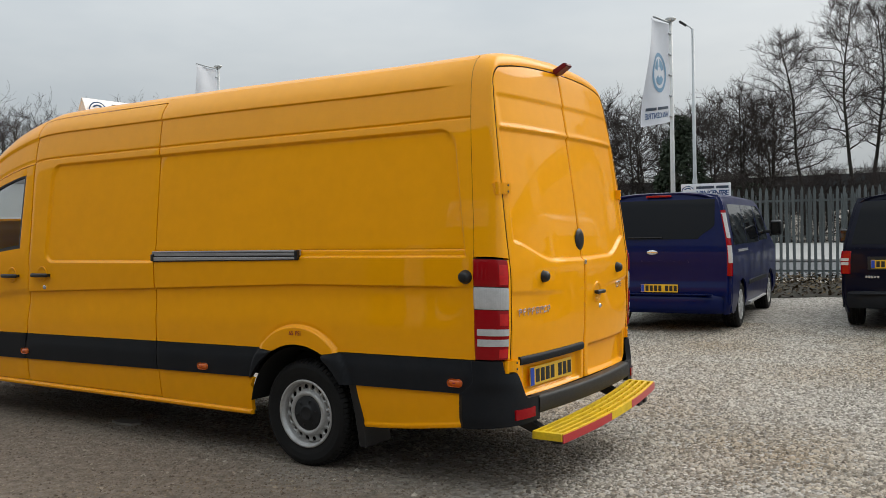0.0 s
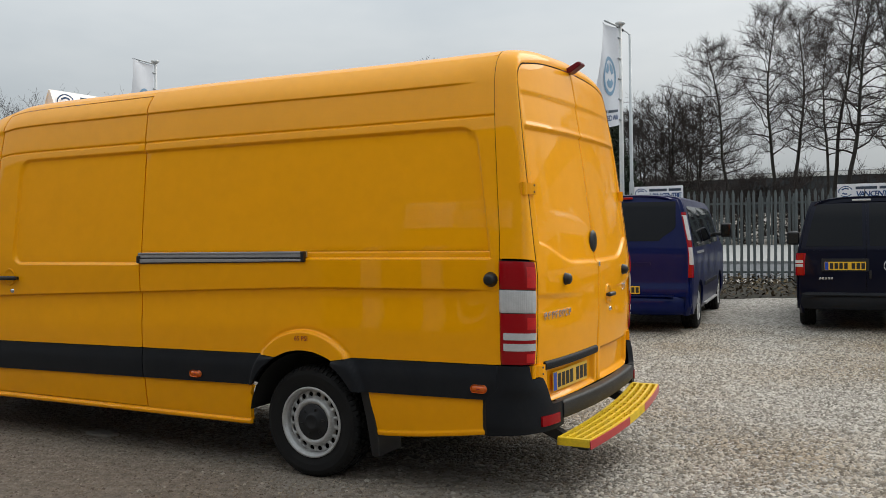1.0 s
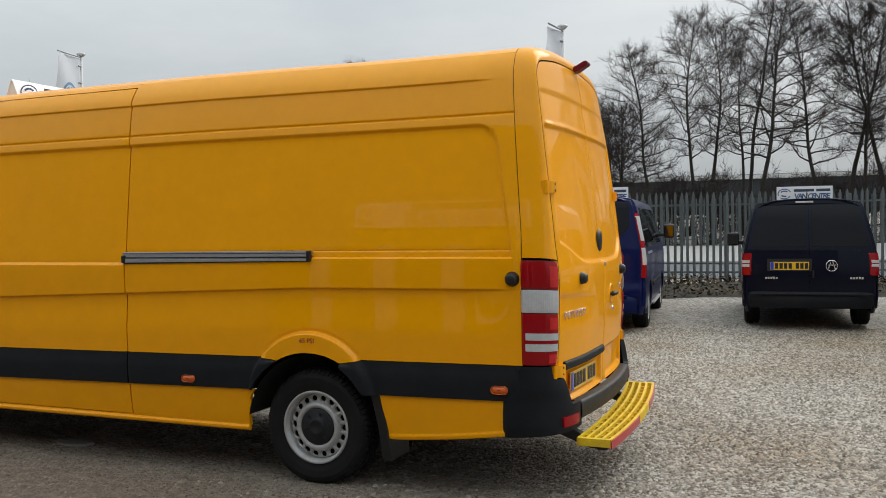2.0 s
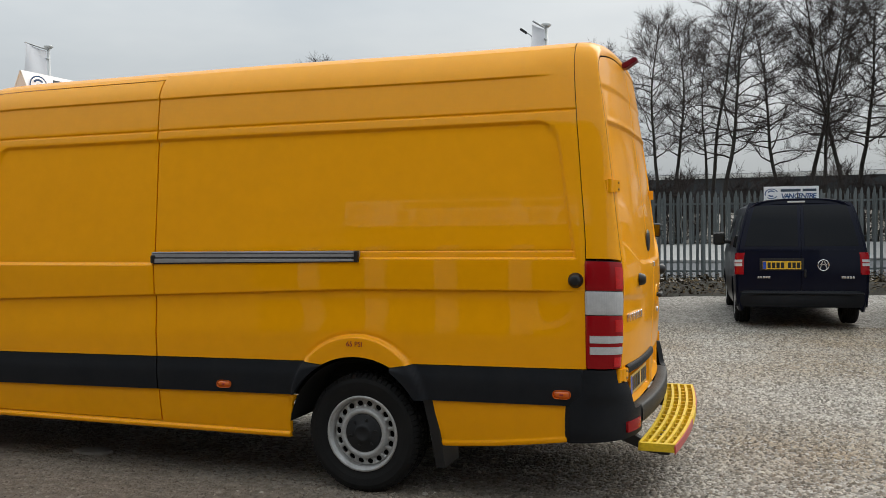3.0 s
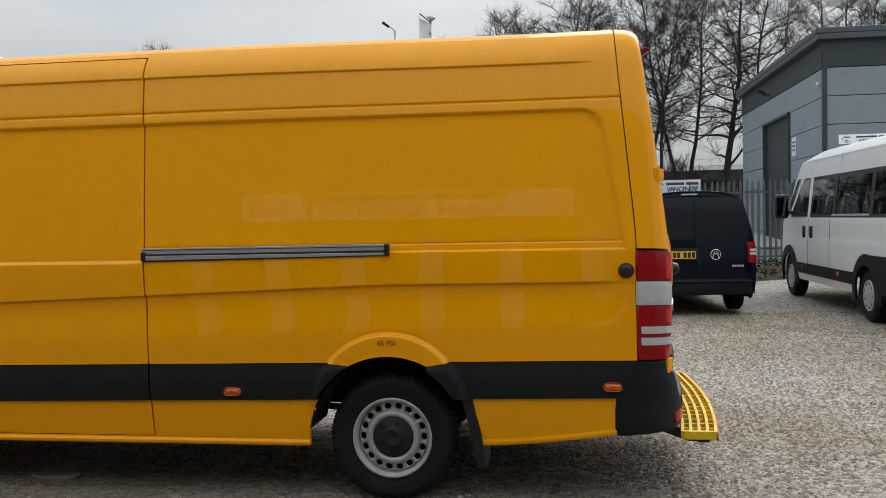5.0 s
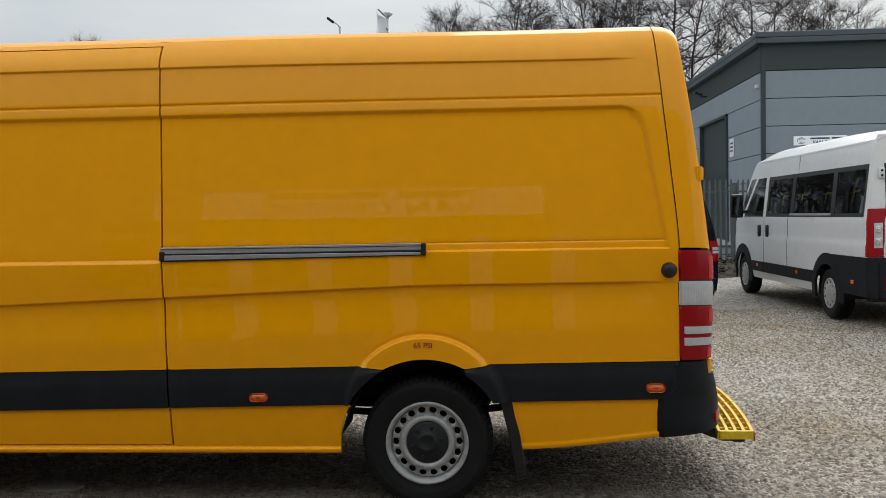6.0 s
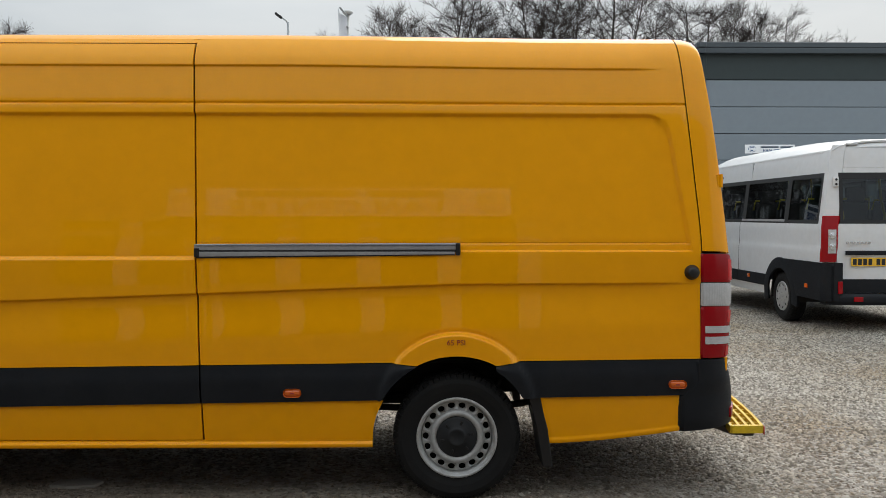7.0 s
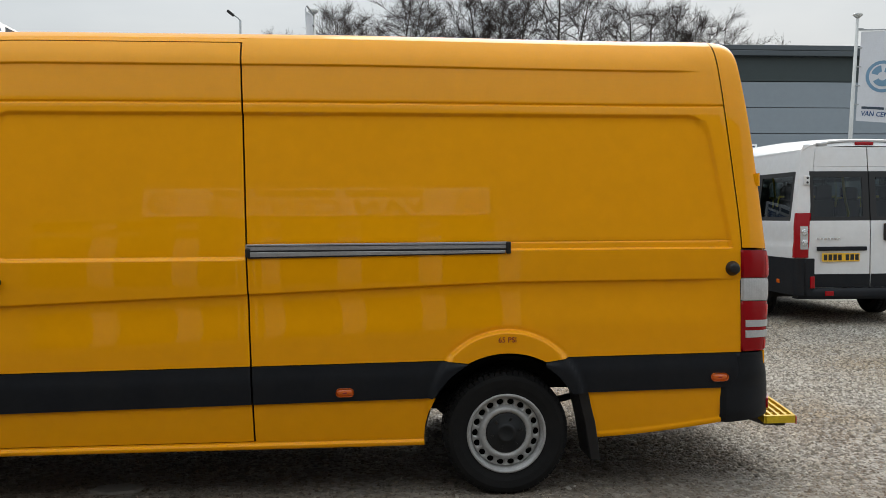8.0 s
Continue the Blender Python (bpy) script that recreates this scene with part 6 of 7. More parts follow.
        part("tail_pillar", tailgate(tail, (lambda z: inner(z) + 0.004) if side > 0 else (lambda z: -hw(tail(z) + 0.06, z)), (lambda z: hw(tail(z) + 0.06, z)) if side > 0 else (lambda z: -inner(z) - 0.004), 0.7, 2.40, 8, 24, 0.0), WHITE_PAINT, v)
        part("rear_reflector", box_mesh((0.062, 0.02, 0.16), (side * 0.825, -0.050, 0.575), 0.008), RED_LENS, v, "red reflector")
        mirror_unit(v, side * (W / 2 + 0.19), 4.80, 1.58, side, 0.22, 0.42)
    for wyy in wy:
        for side in (-1, 1):
            part("wheel_arch_liner", grid(lambda u, q: (side * (0.60 + 0.37 * q), wyy + 0.43 * math.cos(math.radians(-10 + 200 * u)), 0.375 + 0.43 * math.sin(math.radians(-10 + 200 * u))), 22, 2), UNDER, v)
            part("arch_wall", grid(lambda u, q: (side * 0.60, wyy - 0.45 + 0.90 * u, 0.34 + 0.50 * q), 2, 2), UNDER, v)
    part("door_gap", tailgate(tail, const(-0.008), const(0.008), 0.50, 2.36, 1, 20, -0.006, 0.002), BLACK, v)
    part("plate_strip", box_mesh((0.69, 0.03, 0.055), (-0.40, -0.012, 1.017), 0.008), BLACK_TRIM, v, "black strip over the plate")
    number_plate(v, pose(-0.412, -0.012, 0.902), blue=False)
    part("name_badge", join_meshes([(box_mesh((0.036, 0.005, 0.028), (-0.722 + i * 0.047, -0.008, 1.148), 0.002), None) for i in range(7)]), CHROME, v, "chrome strip badge")
    part("door_handle", box_mesh((0.06, 0.04, 0.23), (0.21, -0.02, 1.235), 0.015, smooth=True), BLACK, v, "black upright handle")
    part("rear_bumper", grid(lambda u, q: ((2 * u - 1) * 0.98, -0.085 + 0.10 * abs(2 * u - 1) ** 6 + 0.03 * (2 * q - 1) ** 4, 0.350 + 0.145 * q), 24, 6, rim=(0, 0.14, 0)), BLACK_TRIM, v, "black bumper step")
    for x in (-0.61, 0.61):
        part("bumper_reflector", box_mesh((0.12, 0.012, 0.062), (x, -0.090, 0.430), 0.005), RED_LENS, v, "red reflector")
    part("roof", roof_skin(hw, tail, roof, L, top, 60, 20, 0.14), WHITE_PAINT, v)
    part("roof_edge", grid(lambda u, q: ((2 * u - 1) * (0.80 + 0.05 * q), 0.25 - 0.145 * q + 0.05 * (2 * u - 1) ** 2, 2.485 - 0.105 * q ** 2 - 0.05 * abs(2 * u - 1) ** 4), 24, 6), WHITE_PAINT, v)
    part("stop_lamp", box_mesh((0.26, 0.03, 0.042), (-0.03, 0.118, 2.418), 0.012), RED_LENS, v, "red high stop lamp")
    part("roof_marker", box_mesh((0.16, 0.03, 0.030), (-0.615, 0.140, 2.412), 0.010), CLEAR_LENS, v, "clear roof marker")
    part("windscreen", grid(lambda u, q: ((2 * u - 1) * (0.68 + 0.2 * (1 - q)), 5.34 - 0.86 * q, 1.48 + 0.84 * q), 10, 6), CLEAR_GLASS, v, "tinted windscreen")
    for y in (3.92, 2.81):
        part("shut_line", flank(hw, -1, const(y), const(y + 0.011), const(0.62), const(1.38), 1, 12, 0.0025, 0.004), BLACK, v)
    part("floor_pan", box_mesh((1.85, 5.0, 0.12), (0, 2.6, 0.60), 0.02), UNDER, v)
    wheels_under(v, wheel_relay, hw, wy, 0.345)
    # seats and grab poles
    for y in (0.85, 1.75, 2.65, 3.45, 4.35):
        for x in (-0.70, -0.25, 0.70) if y < 4 else (-0.55, 0.55):
            st = part("passenger_seat", join_meshes([(box_mesh((0.42, 0.44, 0.12), (0, 0.18, 0.42), 0.04), None), (box_mesh((0.42, 0.10, 0.66), (0, -0.04, 0.78), 0.04, turn=pose(0, 0, 0, 8, 0, 0)), None), (box_mesh((0.26, 0.09, 0.20), (0, -0.12, 1.18), 0.03), None), (box_mesh((0.34, 0.34, 0.36), (0, 0.16, 0.18), 0.02), None)]), SEAT_CLOTH, v, "dark seat")
            st.matrix_basis = pose(x, y, 0.60)
            if y < 4:
                part("grab_rail", tube([(-0.20, -0.10, 0.98), (-0.19, -0.14, 1.12), (0.19, -0.14, 1.12), (0.20, -0.10, 0.98)], 0.016, 6), SEAT_YELLOW, st, "yellow grab rail")
    for x, y in ((-0.62, 0.40), (0.45, 1.3), (-0.40, 2.3), (0.42, 3.3)):
        part("grab_pole", tube([(x, y, 0.6), (x + 0.04, y, 1.5), (x - 0.02, y, 1.75), (x - 0.06, y, 2.1), (x - 0.08, y, 2.38)], 0.019, 8), SEAT_YELLOW, v, "yellow grab pole")
    return v


def standing(x, y, turn, near, far):
    """A pose whose height is the ground's under the axles."""
    c, q = math.cos(radians(turn)), math.sin(radians(turn))
    return pose(x, y, sum(ground_z(x - d * q, y + d * c) for d in (near, far)) / 2 - 0.006, 0, 0, turn)


small_pose, carrier_pose, bus_pose = standing(2.83, 8.90, 4, 0.92, 3.60), standing(-0.29, 7.80, 5, 1.02, 4.0), standing(5.90, 6.40, 0.5, 1.34, 5.38)
dark_van(small_pose @ Matrix.Diagonal((1, 1, 1.035, 1)))
roof_board("roof_sign", pose(2.77, 10.95, small_pose.translation.z + 1.879, 0, 0, 6), 0.85, 0.235, "roof signs")
blue_van(carrier_pose)
roof_board("roof_sign", pose(-0.52, 11.0, carrier_pose.translation.z + 1.965, 0, 0, 5), 0.84, 0.245, "roof signs")
bus = white_bus(bus_pose @ Matrix.Diagonal((1, 1.065, 1, 1)))
for c in bus.children:
    if c.name.startswith("wheel") and c.data.name.startswith("wheel") and len(c.children) > 4:
        c.matrix_basis = c.matrix_basis @ Matrix.Diagonal((1 / 1.065, 1, 1, 1))
roof_board("roof_sign", pose(5.70, 10.35, bus_pose.translation.z + 2.55, 0, 0, 0), 0.86, 0.15, "roof signs")

def box_lorry(m):
    """A white box-bodied lorry, added so the yellow van's cab glass shows pale."""
    v = thing("box_lorry", "white box-bodied lorry, stand-in for the pale thing behind the cab glass", "lorry", m)
    part("box_body", box_mesh((2.25, 4.3, 1.55), (0, 2.2, 1.65), 0.04), WHITE_PAINT, v)
    for y in (0.08, 4.32):
        part("corner_post", box_mesh((2.29, 0.09, 1.59), (0, y, 1.65), 0.012), ALU, v, "aluminium corner post")
    for z in (0.90, 2.41):
        part("edge_rail", box_mesh((2.30, 4.34, 0.07), (0, 2.2, z), 0.012), ALU, v, "aluminium edge rail")
    part("chassis", box_mesh((0.9, 6.0, 0.22), (0, 3.1, 0.68), 0.02), UNDER, v)
    part("cab", prism([(4.45, 0.55), (6.3, 0.55), (6.35, 1.15), (5.75, 1.30), (5.2, 2.25), (4.45, 2.30)], 2.0, "yz", -1.0, 0.05), WHITE_PAINT, v)
    for x in (-1.006, 1.002):
        part("cab_window", prism([(4.62, 1.42), (5.50, 1.42), (5.10, 2.08), (4.62, 2.10)], 0.004, "yz", x), TINT_GLASS, v, "dark cab window")
    for y in (1.15, 5.35):
        for side in (-1, 1):
            hang_wheel(v, wheel_relay, pose(side * 1.0, y, 0.345, 0, 0, -90 if side < 0 else 90))
    return v


box_lorry(pose(-11.4, 1.9, 0.0, 0, 0, -31))
# print on the yellow van's folded sign
print_board(tent, 0.86, 0.20, (0, -0.086, 0.095))


# ---- fence ----
FENCE_A, FENCE_B = Vector((-16.0, 14.0)), Vector((14.0, 20.0))
fdir = (FENCE_B - FENCE_A).normalized()
fang = math.degrees(math.atan2(fdir.y, fdir.x))


def pale_mesh(h=2.35, w=0.066):
    """One palisade pale: a folded strip with a pointed, split top."""
    vs, fs = [], []
    secs = ((-w / 2, 0.0), (-w / 6, -0.022), (w / 6, -0.022), (w / 2, 0.0))
    tops = (h - 0.09, h, h, h - 0.09)
    for zi in range(2):
        for k, (x, y) in enumerate(secs):
            vs.append((x, y, 0.04 if zi == 0 else tops[k]))
    for zi in range(2):
        for k, (x, y) in enumerate(secs):
            vs.append((x, y + 0.004, 0.04 if zi == 0 else tops[k]))
    for k in range(3):
        fs.append((k, k + 1, k + 5, k + 4))
        fs.append((8 + k + 1, 8 + k, 8 + k + 4, 8 + k + 5))
        fs.append((4 + k, 5 + k, 13 + k, 12 + k))
    fs.append((0, 4, 12, 8))
    fs.append((3, 11, 15, 7))
    return mesh_of(vs, fs)


def palisade(name, label, a, length, ang, pitch, h, x_from, x_to):
    f = thing(name, label, "fence", pose(a[0], a[1], 0, 0, 0, ang), kind="")
    pm = pale_mesh(h)
    pm.materials.append(GALV)
    post = box_mesh((0.10, 0.055, h - 0.06), (0, 0.06, (h - 0.06) / 2), 0.004)
    n = int(length / pitch)
    c, s = math.cos(radians(ang)), math.sin(radians(ang))
    rnd = random.Random(int(h * 100) + n)
    for i in range(n):
        d = i * pitch
        gx, gy = a[0] + c * d, a[1] + s * d
        if x_from <= gx <= x_to:
            o = new("pale", pm)
            o.parent = f
            o.matrix_basis = pose(d, 0, ground_z(gx, gy) - 0.02 + rnd.uniform(-0.012, 0.012), 0, rnd.uniform(-0.7, 0.7), 0)
    for i in range(int(length / 2.75) + 1):
        d = i * 2.75 + 0.9
        gx, gy = a[0] + c * d, a[1] + s * d
        if x_from - 1 <= gx <= x_to + 1:
            part("post", post, GALV, f).matrix_basis = pose(d, 0, ground_z(gx, gy) - 0.05)
    d0, d1 = (x_from - a[0]) / c, (x_to - a[0]) / c
    k = max(1, int((d1 - d0) / 2.75))
    for i in range(k):
        da, db = d0 + (d1 - d0) * i / k, d0 + (d1 - d0) * (i + 1) / k
        for z in (0.30, h - 0.33):
            za = ground_z(a[0] + c * da, a[1] + s * da) + z
            zb = ground_z(a[0] + c * db, a[1] + s * db) + z
            part("rail", join_meshes([(box_mesh((math.hypot(db - da, zb - za), 0.045, 0.045), (0, 0, 0)), pose((da + db) / 2, 0.028, (za + zb) / 2, 0, -math.degrees(math.atan2(zb - za, db - da)), 0))]), GALV, f)
    return f


palisade("palisade_fence", "weathered galvanised steel palisade fence with pointed pales", (FENCE_A.x, FENCE_A.y), (FENCE_B - FENCE_A).length, fang, 0.150, 2.25, -15, 14)
palisade("palisade_fence", "galvanised palisade fence beyond the concrete road", (-26, 35.2), 60, 3, 0.175, 2.15, -20, 22)


def strip(name, label, cat, y0, y1, mat, lift_by, x0=-60, x1=60, tilt=0.06):
    f = grid(lambda u, v: (x0 + (x1 - x0) * u, y0 + (y1 - y0) * v + tilt * (x0 + (x1 - x0) * u), ground_z(x0 + (x1 - x0) * u, y0 + (y1 - y0) * v + tilt * (x0 + (x1 - x0) * u)) + lift_by), 60, 8, rim=(0, 0, -0.05))
    return tagged(part(name, f, mat), label, cat, kind="structure")


strip("road", "worn grey asphalt lane behind the fence", "road", 19.6, 25.2, ASPHALT, 0.02)
strip("pavement", "pale concrete yard strip behind the fence", "pavement", 25.2, 33.5, CONCRETE, 0.10)

# low bank of leaf litter and scrub along the fence's foot
def verge_fn(u, v):
    d = 30 * u
    p = FENCE_A + fdir * d
    q = Vector((-fdir.y, fdir.x)) * (-3.6 - 0.5 * noise.noise((d * 0.5, 1.0, 0)) + 4.2 * v)
    x, y = p.x + q.x + 0.25 * noise.noise((d * 0.8, v * 2, 0)), p.y + q.y
    return (x, y, ground_z(x, y) + 0.16 * math.sin(math.pi * min(1, v * 1.1)) * (0.7 + 0.6 * noise.noise((d * 1.3, v * 3, 5))) - 0.01)


tagged(part("verge", grid(verge_fn, 220, 14), LITTER), "low verge of dead leaves and scrub along the fence", "verge", kind="structure")

def dead_leaves():
    rnd = random.Random(8)
    vs, fs = [], []
    for i in range(30000):
        d, w = rnd.uniform(3, 29), rnd.uniform(-3.6, 0.3)
        if rnd.random() < 0.5 * (-w / 3.6):
            continue
        p = FENCE_A + fdir * d + Vector((-fdir.y, fdir.x)) * w
        z = ground_z(p.x, p.y) + rnd.uniform(0.02, 0.17 + 0.10 * max(0.0, 1 + w / 1.8))
        a = Vector((rnd.uniform(-1, 1), rnd.uniform(-1, 1), rnd.uniform(-0.5, 0.5))).normalized()
        b = a.cross(Vector((rnd.uniform(-0.5, 0.5), rnd.uniform(-0.5, 0.5), 1))).normalized()
        r = rnd.uniform(0.02, 0.065)
        k = len(vs)
        q = Vector((p.x, p.y, z))
        vs += [tuple(q - a * r), tuple(q + b * r * 0.6), tuple(q + a * r), tuple(q - b * r * 0.6)]
        fs.append((k, k + 1, k + 2, k + 3))
    return mesh_of(vs, fs)


tagged(part("leaf_litter", dead_leaves(), DEAD_LEAF), "brown dead leaves along the fence", "leaf litter", kind="stuff")

# ---- grey industrial unit ----
BX, BY, B_LEN, B_DEEP, EAVE = 8.34, 22.8, 30.0, 12.8, 6.75
unit = thing("industrial_unit", "grey panel-clad industrial unit with dark slate eaves", "building", pose(BX, BY, 0))
gz = 0.15
part("wall", box_mesh((B_LEN - 0.3, 0.2, EAVE - gz), (B_LEN / 2, 0.25, (EAVE + gz) / 2)), CLAD_DARK, unit)
part("wall", box_mesh((0.2, B_DEEP - 0.3, EAVE - gz), (0.25, B_DEEP / 2, (EAVE + gz) / 2)), CLAD_DARK, unit)
part("wall", box_mesh((B_LEN - 0.3, 0.2, EAVE - gz), (B_LEN / 2, B_DEEP - 0.25, (EAVE + gz) / 2)), CLAD_DARK, unit)
part("wall", box_mesh((0.2, B_DEEP - 0.3, EAVE - gz), (B_LEN - 0.25, B_DEEP / 2, (EAVE + gz) / 2)), CLAD_DARK, unit)
part("roof", box_mesh((B_LEN + 0.1, B_DEEP + 0.1, 0.15), (B_LEN / 2, B_DEEP / 2, EAVE - 0.05)), GUTTER, unit)
PZ = [gz, 0.80, 1.64, 2.47, 3.30, 4.13, 4.97, 5.81]
for z0, z1 in zip(PZ, PZ[1:]):
    n = 3
    for i in range(n):
        w = B_LEN / n
        part("cladding_panel", box_mesh((w - 0.004 if i else w - 0.15, 0.06, z1 - z0 - 0.022), (w * (i + 0.5) + (0.07 if i == 0 else 0), 0.12, (z0 + z1) / 2), 0.006), CLAD, unit)
    # the end wall leaves the doorway open
    if z1 <= 5.0:
        for y0, y1 in ((0.22, 4.18), (8.28, B_DEEP - 0.1)):
            part("cladding_panel", box_mesh((0.06, y1 - y0, z1 - z0 - 0.022), (0.12, (y0 + y1) / 2, (z0 + z1) / 2), 0.006), CLAD, unit)
    else:
        part("cladding_panel", box_mesh((0.06, B_DEEP - 0.32, z1 - z0 - 0.022), (0.12, B_DEEP / 2 + 0.06, (z0 + z1) / 2), 0.006), CLAD, unit)
part("eaves_band", box_mesh((B_LEN, 0.07, 0.84), (B_LEN / 2, 0.105, 6.24), 0.006), CLAD_DARK, unit, "dark slate upper cladding")
part("eaves_band", box_mesh((0.07, B_DEEP - 0.2, 0.84), (0.105, B_DEEP / 2 + 0.08, 6.24), 0.006), CLAD_DARK, unit, "dark slate upper cladding")
for nm, size, at in (("gutter", (B_LEN + 0.3, 0.22, 0.17), (B_LEN / 2, -0.03, EAVE - 0.06)), ("gutter", (0.22, B_DEEP + 0.3, 0.17), (-0.03, B_DEEP / 2, EAVE - 0.06)), ("roof_edge", (B_LEN + 0.36, 0.25, 0.17), (B_LEN / 2, -0.02, EAVE + 0.115)), ("roof_edge", (0.25, B_DEEP + 0.36, 0.17), (-0.02, B_DEEP / 2, EAVE + 0.115))):
    part(nm, box_mesh(size, at, 0.02), GUTTER, unit)
part("corner_trim", box_mesh((0.13, 0.13, 6.4), (0.105, 0.105, 3.35), 0.015), CLAD_DARK, unit, "dark corner trim")
shut = part("roller_shutter", box_mesh((0.05, 4.0, 4.9), (0.34, 6.23, 2.55)), SHUTTER, unit, "dark roller shutter door")
for i in range(47):
    part("slat", box_mesh((0.03, 3.9, 0.088), (0.30, 6.23, 0.25 + i * 0.102), 0.012, 1), SHUTTER, shut)
for y in (4.23, 8.23):
    part("door_jamb", box_mesh((0.26, 0.10, 4.85), (0.14, y, 2.55), 0.01), CLAD_DARK, unit)
part("door_head", box_mesh((0.26, 4.1, 0.10), (0.14, 6.23, 4.93), 0.01), CLAD_DARK, unit)
part("wall_notice", box_mesh((0.02, 0.55, 0.62), (0.07, 3.62, 3.75), 0.004), SIGN_WHITE, unit, "white wall notice")
for z in (3.90, 3.77, 3.64):
    part("notice_bar", box_mesh((0.006, 0.38, 0.05), (0.058, 3.62, z)), SIGN_DARK, unit)
part("flood_lamp", join_meshes([(box_mesh((0.30, 0.30, 0.10), (-0.35, 0, 0.05), 0.02, turn=pose(0, 0, 0, 0, 20, 0)), None), (box_mesh((0.30, 0.05, 0.05), (-0.12, 0, -0.05), 0.01), None)]), BLACK, unit, "black flood lamp").matrix_basis = pose(0.1, 7.3, 6.05)
part("alarm_box", box_mesh((0.08, 0.20, 0.12), (0.04, 0.55, 5.4), 0.02), SIGN_WHITE, unit, "small white box")


# ---- flags and lamp post ----
def feather_flag(m, h, flip=1, lean=0.0, curl=0.3, seed=0, fw=1.0, fh=2.9, drop=0.0, taper=1.0):
    """A tall pole with a swinging arm and a long white flag; the flag hangs to local -x when flip is 1."""
    f = thing("flagpole", "tall white flagpole with a long white printed flag", "flagpole", m @ pose(0, 0, 0, 0, lean, 0), "flagpoles")
    part("pole", tube([(0, 0, 0), (0, 0, h * 0.5), (0, 0, h)], [0.055, 0.046, 0.034], 12), POLE_WHITE, f)
    part("finial", lathe([(0.0, 0.10), (0.09, 0.085), (0.11, 0.05), (0.05, 0.0), (0.0, -0.01)], 16, "z"), POLE_WHITE, f).location = (0, 0, h)
    part("arm", tube([(0, 0, h - drop - 0.02), (-flip * fw * taper * 1.02, 0, h - drop - 0.04)], 0.018, 8), POLE_GREY, f, "grey swing arm")
    for k in range(5):
        part("ring", box_mesh((0.12, 0.05, 0.03), (-flip * 0.07, 0, h - 0.25 - k * (fh - 0.3) / 4), 0.008), POLE_GREY, f)

    def cloth(u, v):
        w = fw * (taper + (1 - taper) * v)
        x = -flip * (0.09 + w * u)
        z = h - drop - 0.06 - fh * v - 0.22 * curl * u * v
        y = 0.10 * math.sin(3.2 * u + 4.0 * v + seed) * u + 0.16 * curl * math.sin(2.2 * v + seed) * u
        return (x * (1 - 0.10 * curl * v), y, z)
    part("cloth", grid(cloth, 20, 40), FABRIC, f, "white fabric flag")
    for side in (-1, 1):
        def printed(u, v, a0, b0, a1, b1):
            p = cloth(a0 + (a1 - a0) * u, b0 + (b1 - b0) * v)
            return (p[0], p[1] + side * 0.006, p[2])
        vs, fs = [], []
        for r0, r1, a0, a1 in ((0.80, 1.0, 0, 360), (0.25, 0.62, 30, 150), (0.30, 0.70, 195, 260), (0.30, 0.70, 285, 345)):
            n = 24
            b = len(vs)
            for i in range(n + 1):
                a = math.radians(a0 + (a1 - a0) * i / n)
                for r in (r0, r1):
                    vs.append(printed(0, 0, 0.48 + 0.34 * r * math.cos(a), 0.50 + 0.34 * fw / fh * r * math.sin(a), 0, 0))
            for i in range(n):
                fs.append((b + 2 * i, b + 2 * i + 1, b + 2 * i + 3, b + 2 * i + 2))
        part("round_mark", mesh_of(vs, fs, True), SIGN_CYAN, f, "light blue round mark")
        for v0, v1, u0, u1, mat, nm in ((0.835, 0.862, 0.10, 0.56, SIGN_DARK, "name_bar"), (0.835, 0.862, 0.60, 0.90, SIGN_DARK, "name_bar")):
            part(nm, grid(lambda u, v: printed(u, v, u0, v0, u1, v1), 6, 1), mat, f, "small printed bar")
        # the words follow the cloth, reading away from the pole
        words = letter_mesh("VAN CENTRE", 0.02, 0.15)
        x_lo, x_hi = min(v.co.x for v in words.vertices), max(v.co.x for v in words.vertices)
        y_lo, y_hi = min(v.co.y for v in words.vertices), max(v.co.y for v in words.vertices)
        for v in words.vertices:
            v.co = printed(0, 0, 0.10 + 0.80 * (v.co.x - x_lo) / (x_hi - x_lo), 0.940 - 0.055 * (v.co.y - y_lo) / (y_hi - y_lo), 0, 0)
        part("words", words, SIGN_BLUE, f, "blue slanted capitals")
    return f


feather_flag(pose(-1.81, 13.2, 0.1, 0, 0, 85), 5.50, 1, 0.0, 0.8, 0.4, 1.12, 1.95, 0.0, 0.72)
feather_flag(pose(-13.85, 12.36, 0.1, 0, 0, 103), 5.85, 1, 0.0, 0.3, 1.4, 0.95, 1.95)
feather_flag(pose(9.78, 14.0, 0.15, 0, 0, -25), 5.70, -1, 2.6, 0.25, 2.2, 1.0, 1.95, 0.25)


def street_lamp(m, h):
    s = thing("street_lamp", "tall grey galvanised street lamp column", "street lamp", m)
    part("column", tube([(0, 0, 0), (0, 0, h * 0.35), (0, 0, h * 0.36), (0, 0, h)], [0.085, 0.080, 0.060, 0.045], 12), POLE_GREY, s)
    part("arm", tube([(0, 0, h - 0.05), (-0.08, 0, h + 0.06), (-0.24, 0, h + 0.17)], 0.022, 8), POLE_GREY, s)
    part("lantern", join_meshes([(box_mesh((0.28, 0.15, 0.08), (0, 0, 0), 0.03), pose(-0.32, 0, h + 0.21, 0, 36, 0))]), BLACK, s, "dark lantern head")
    return s


street_lamp(pose(-4.9, 25.0, 0.3, 0, 0, 10), 7.72)


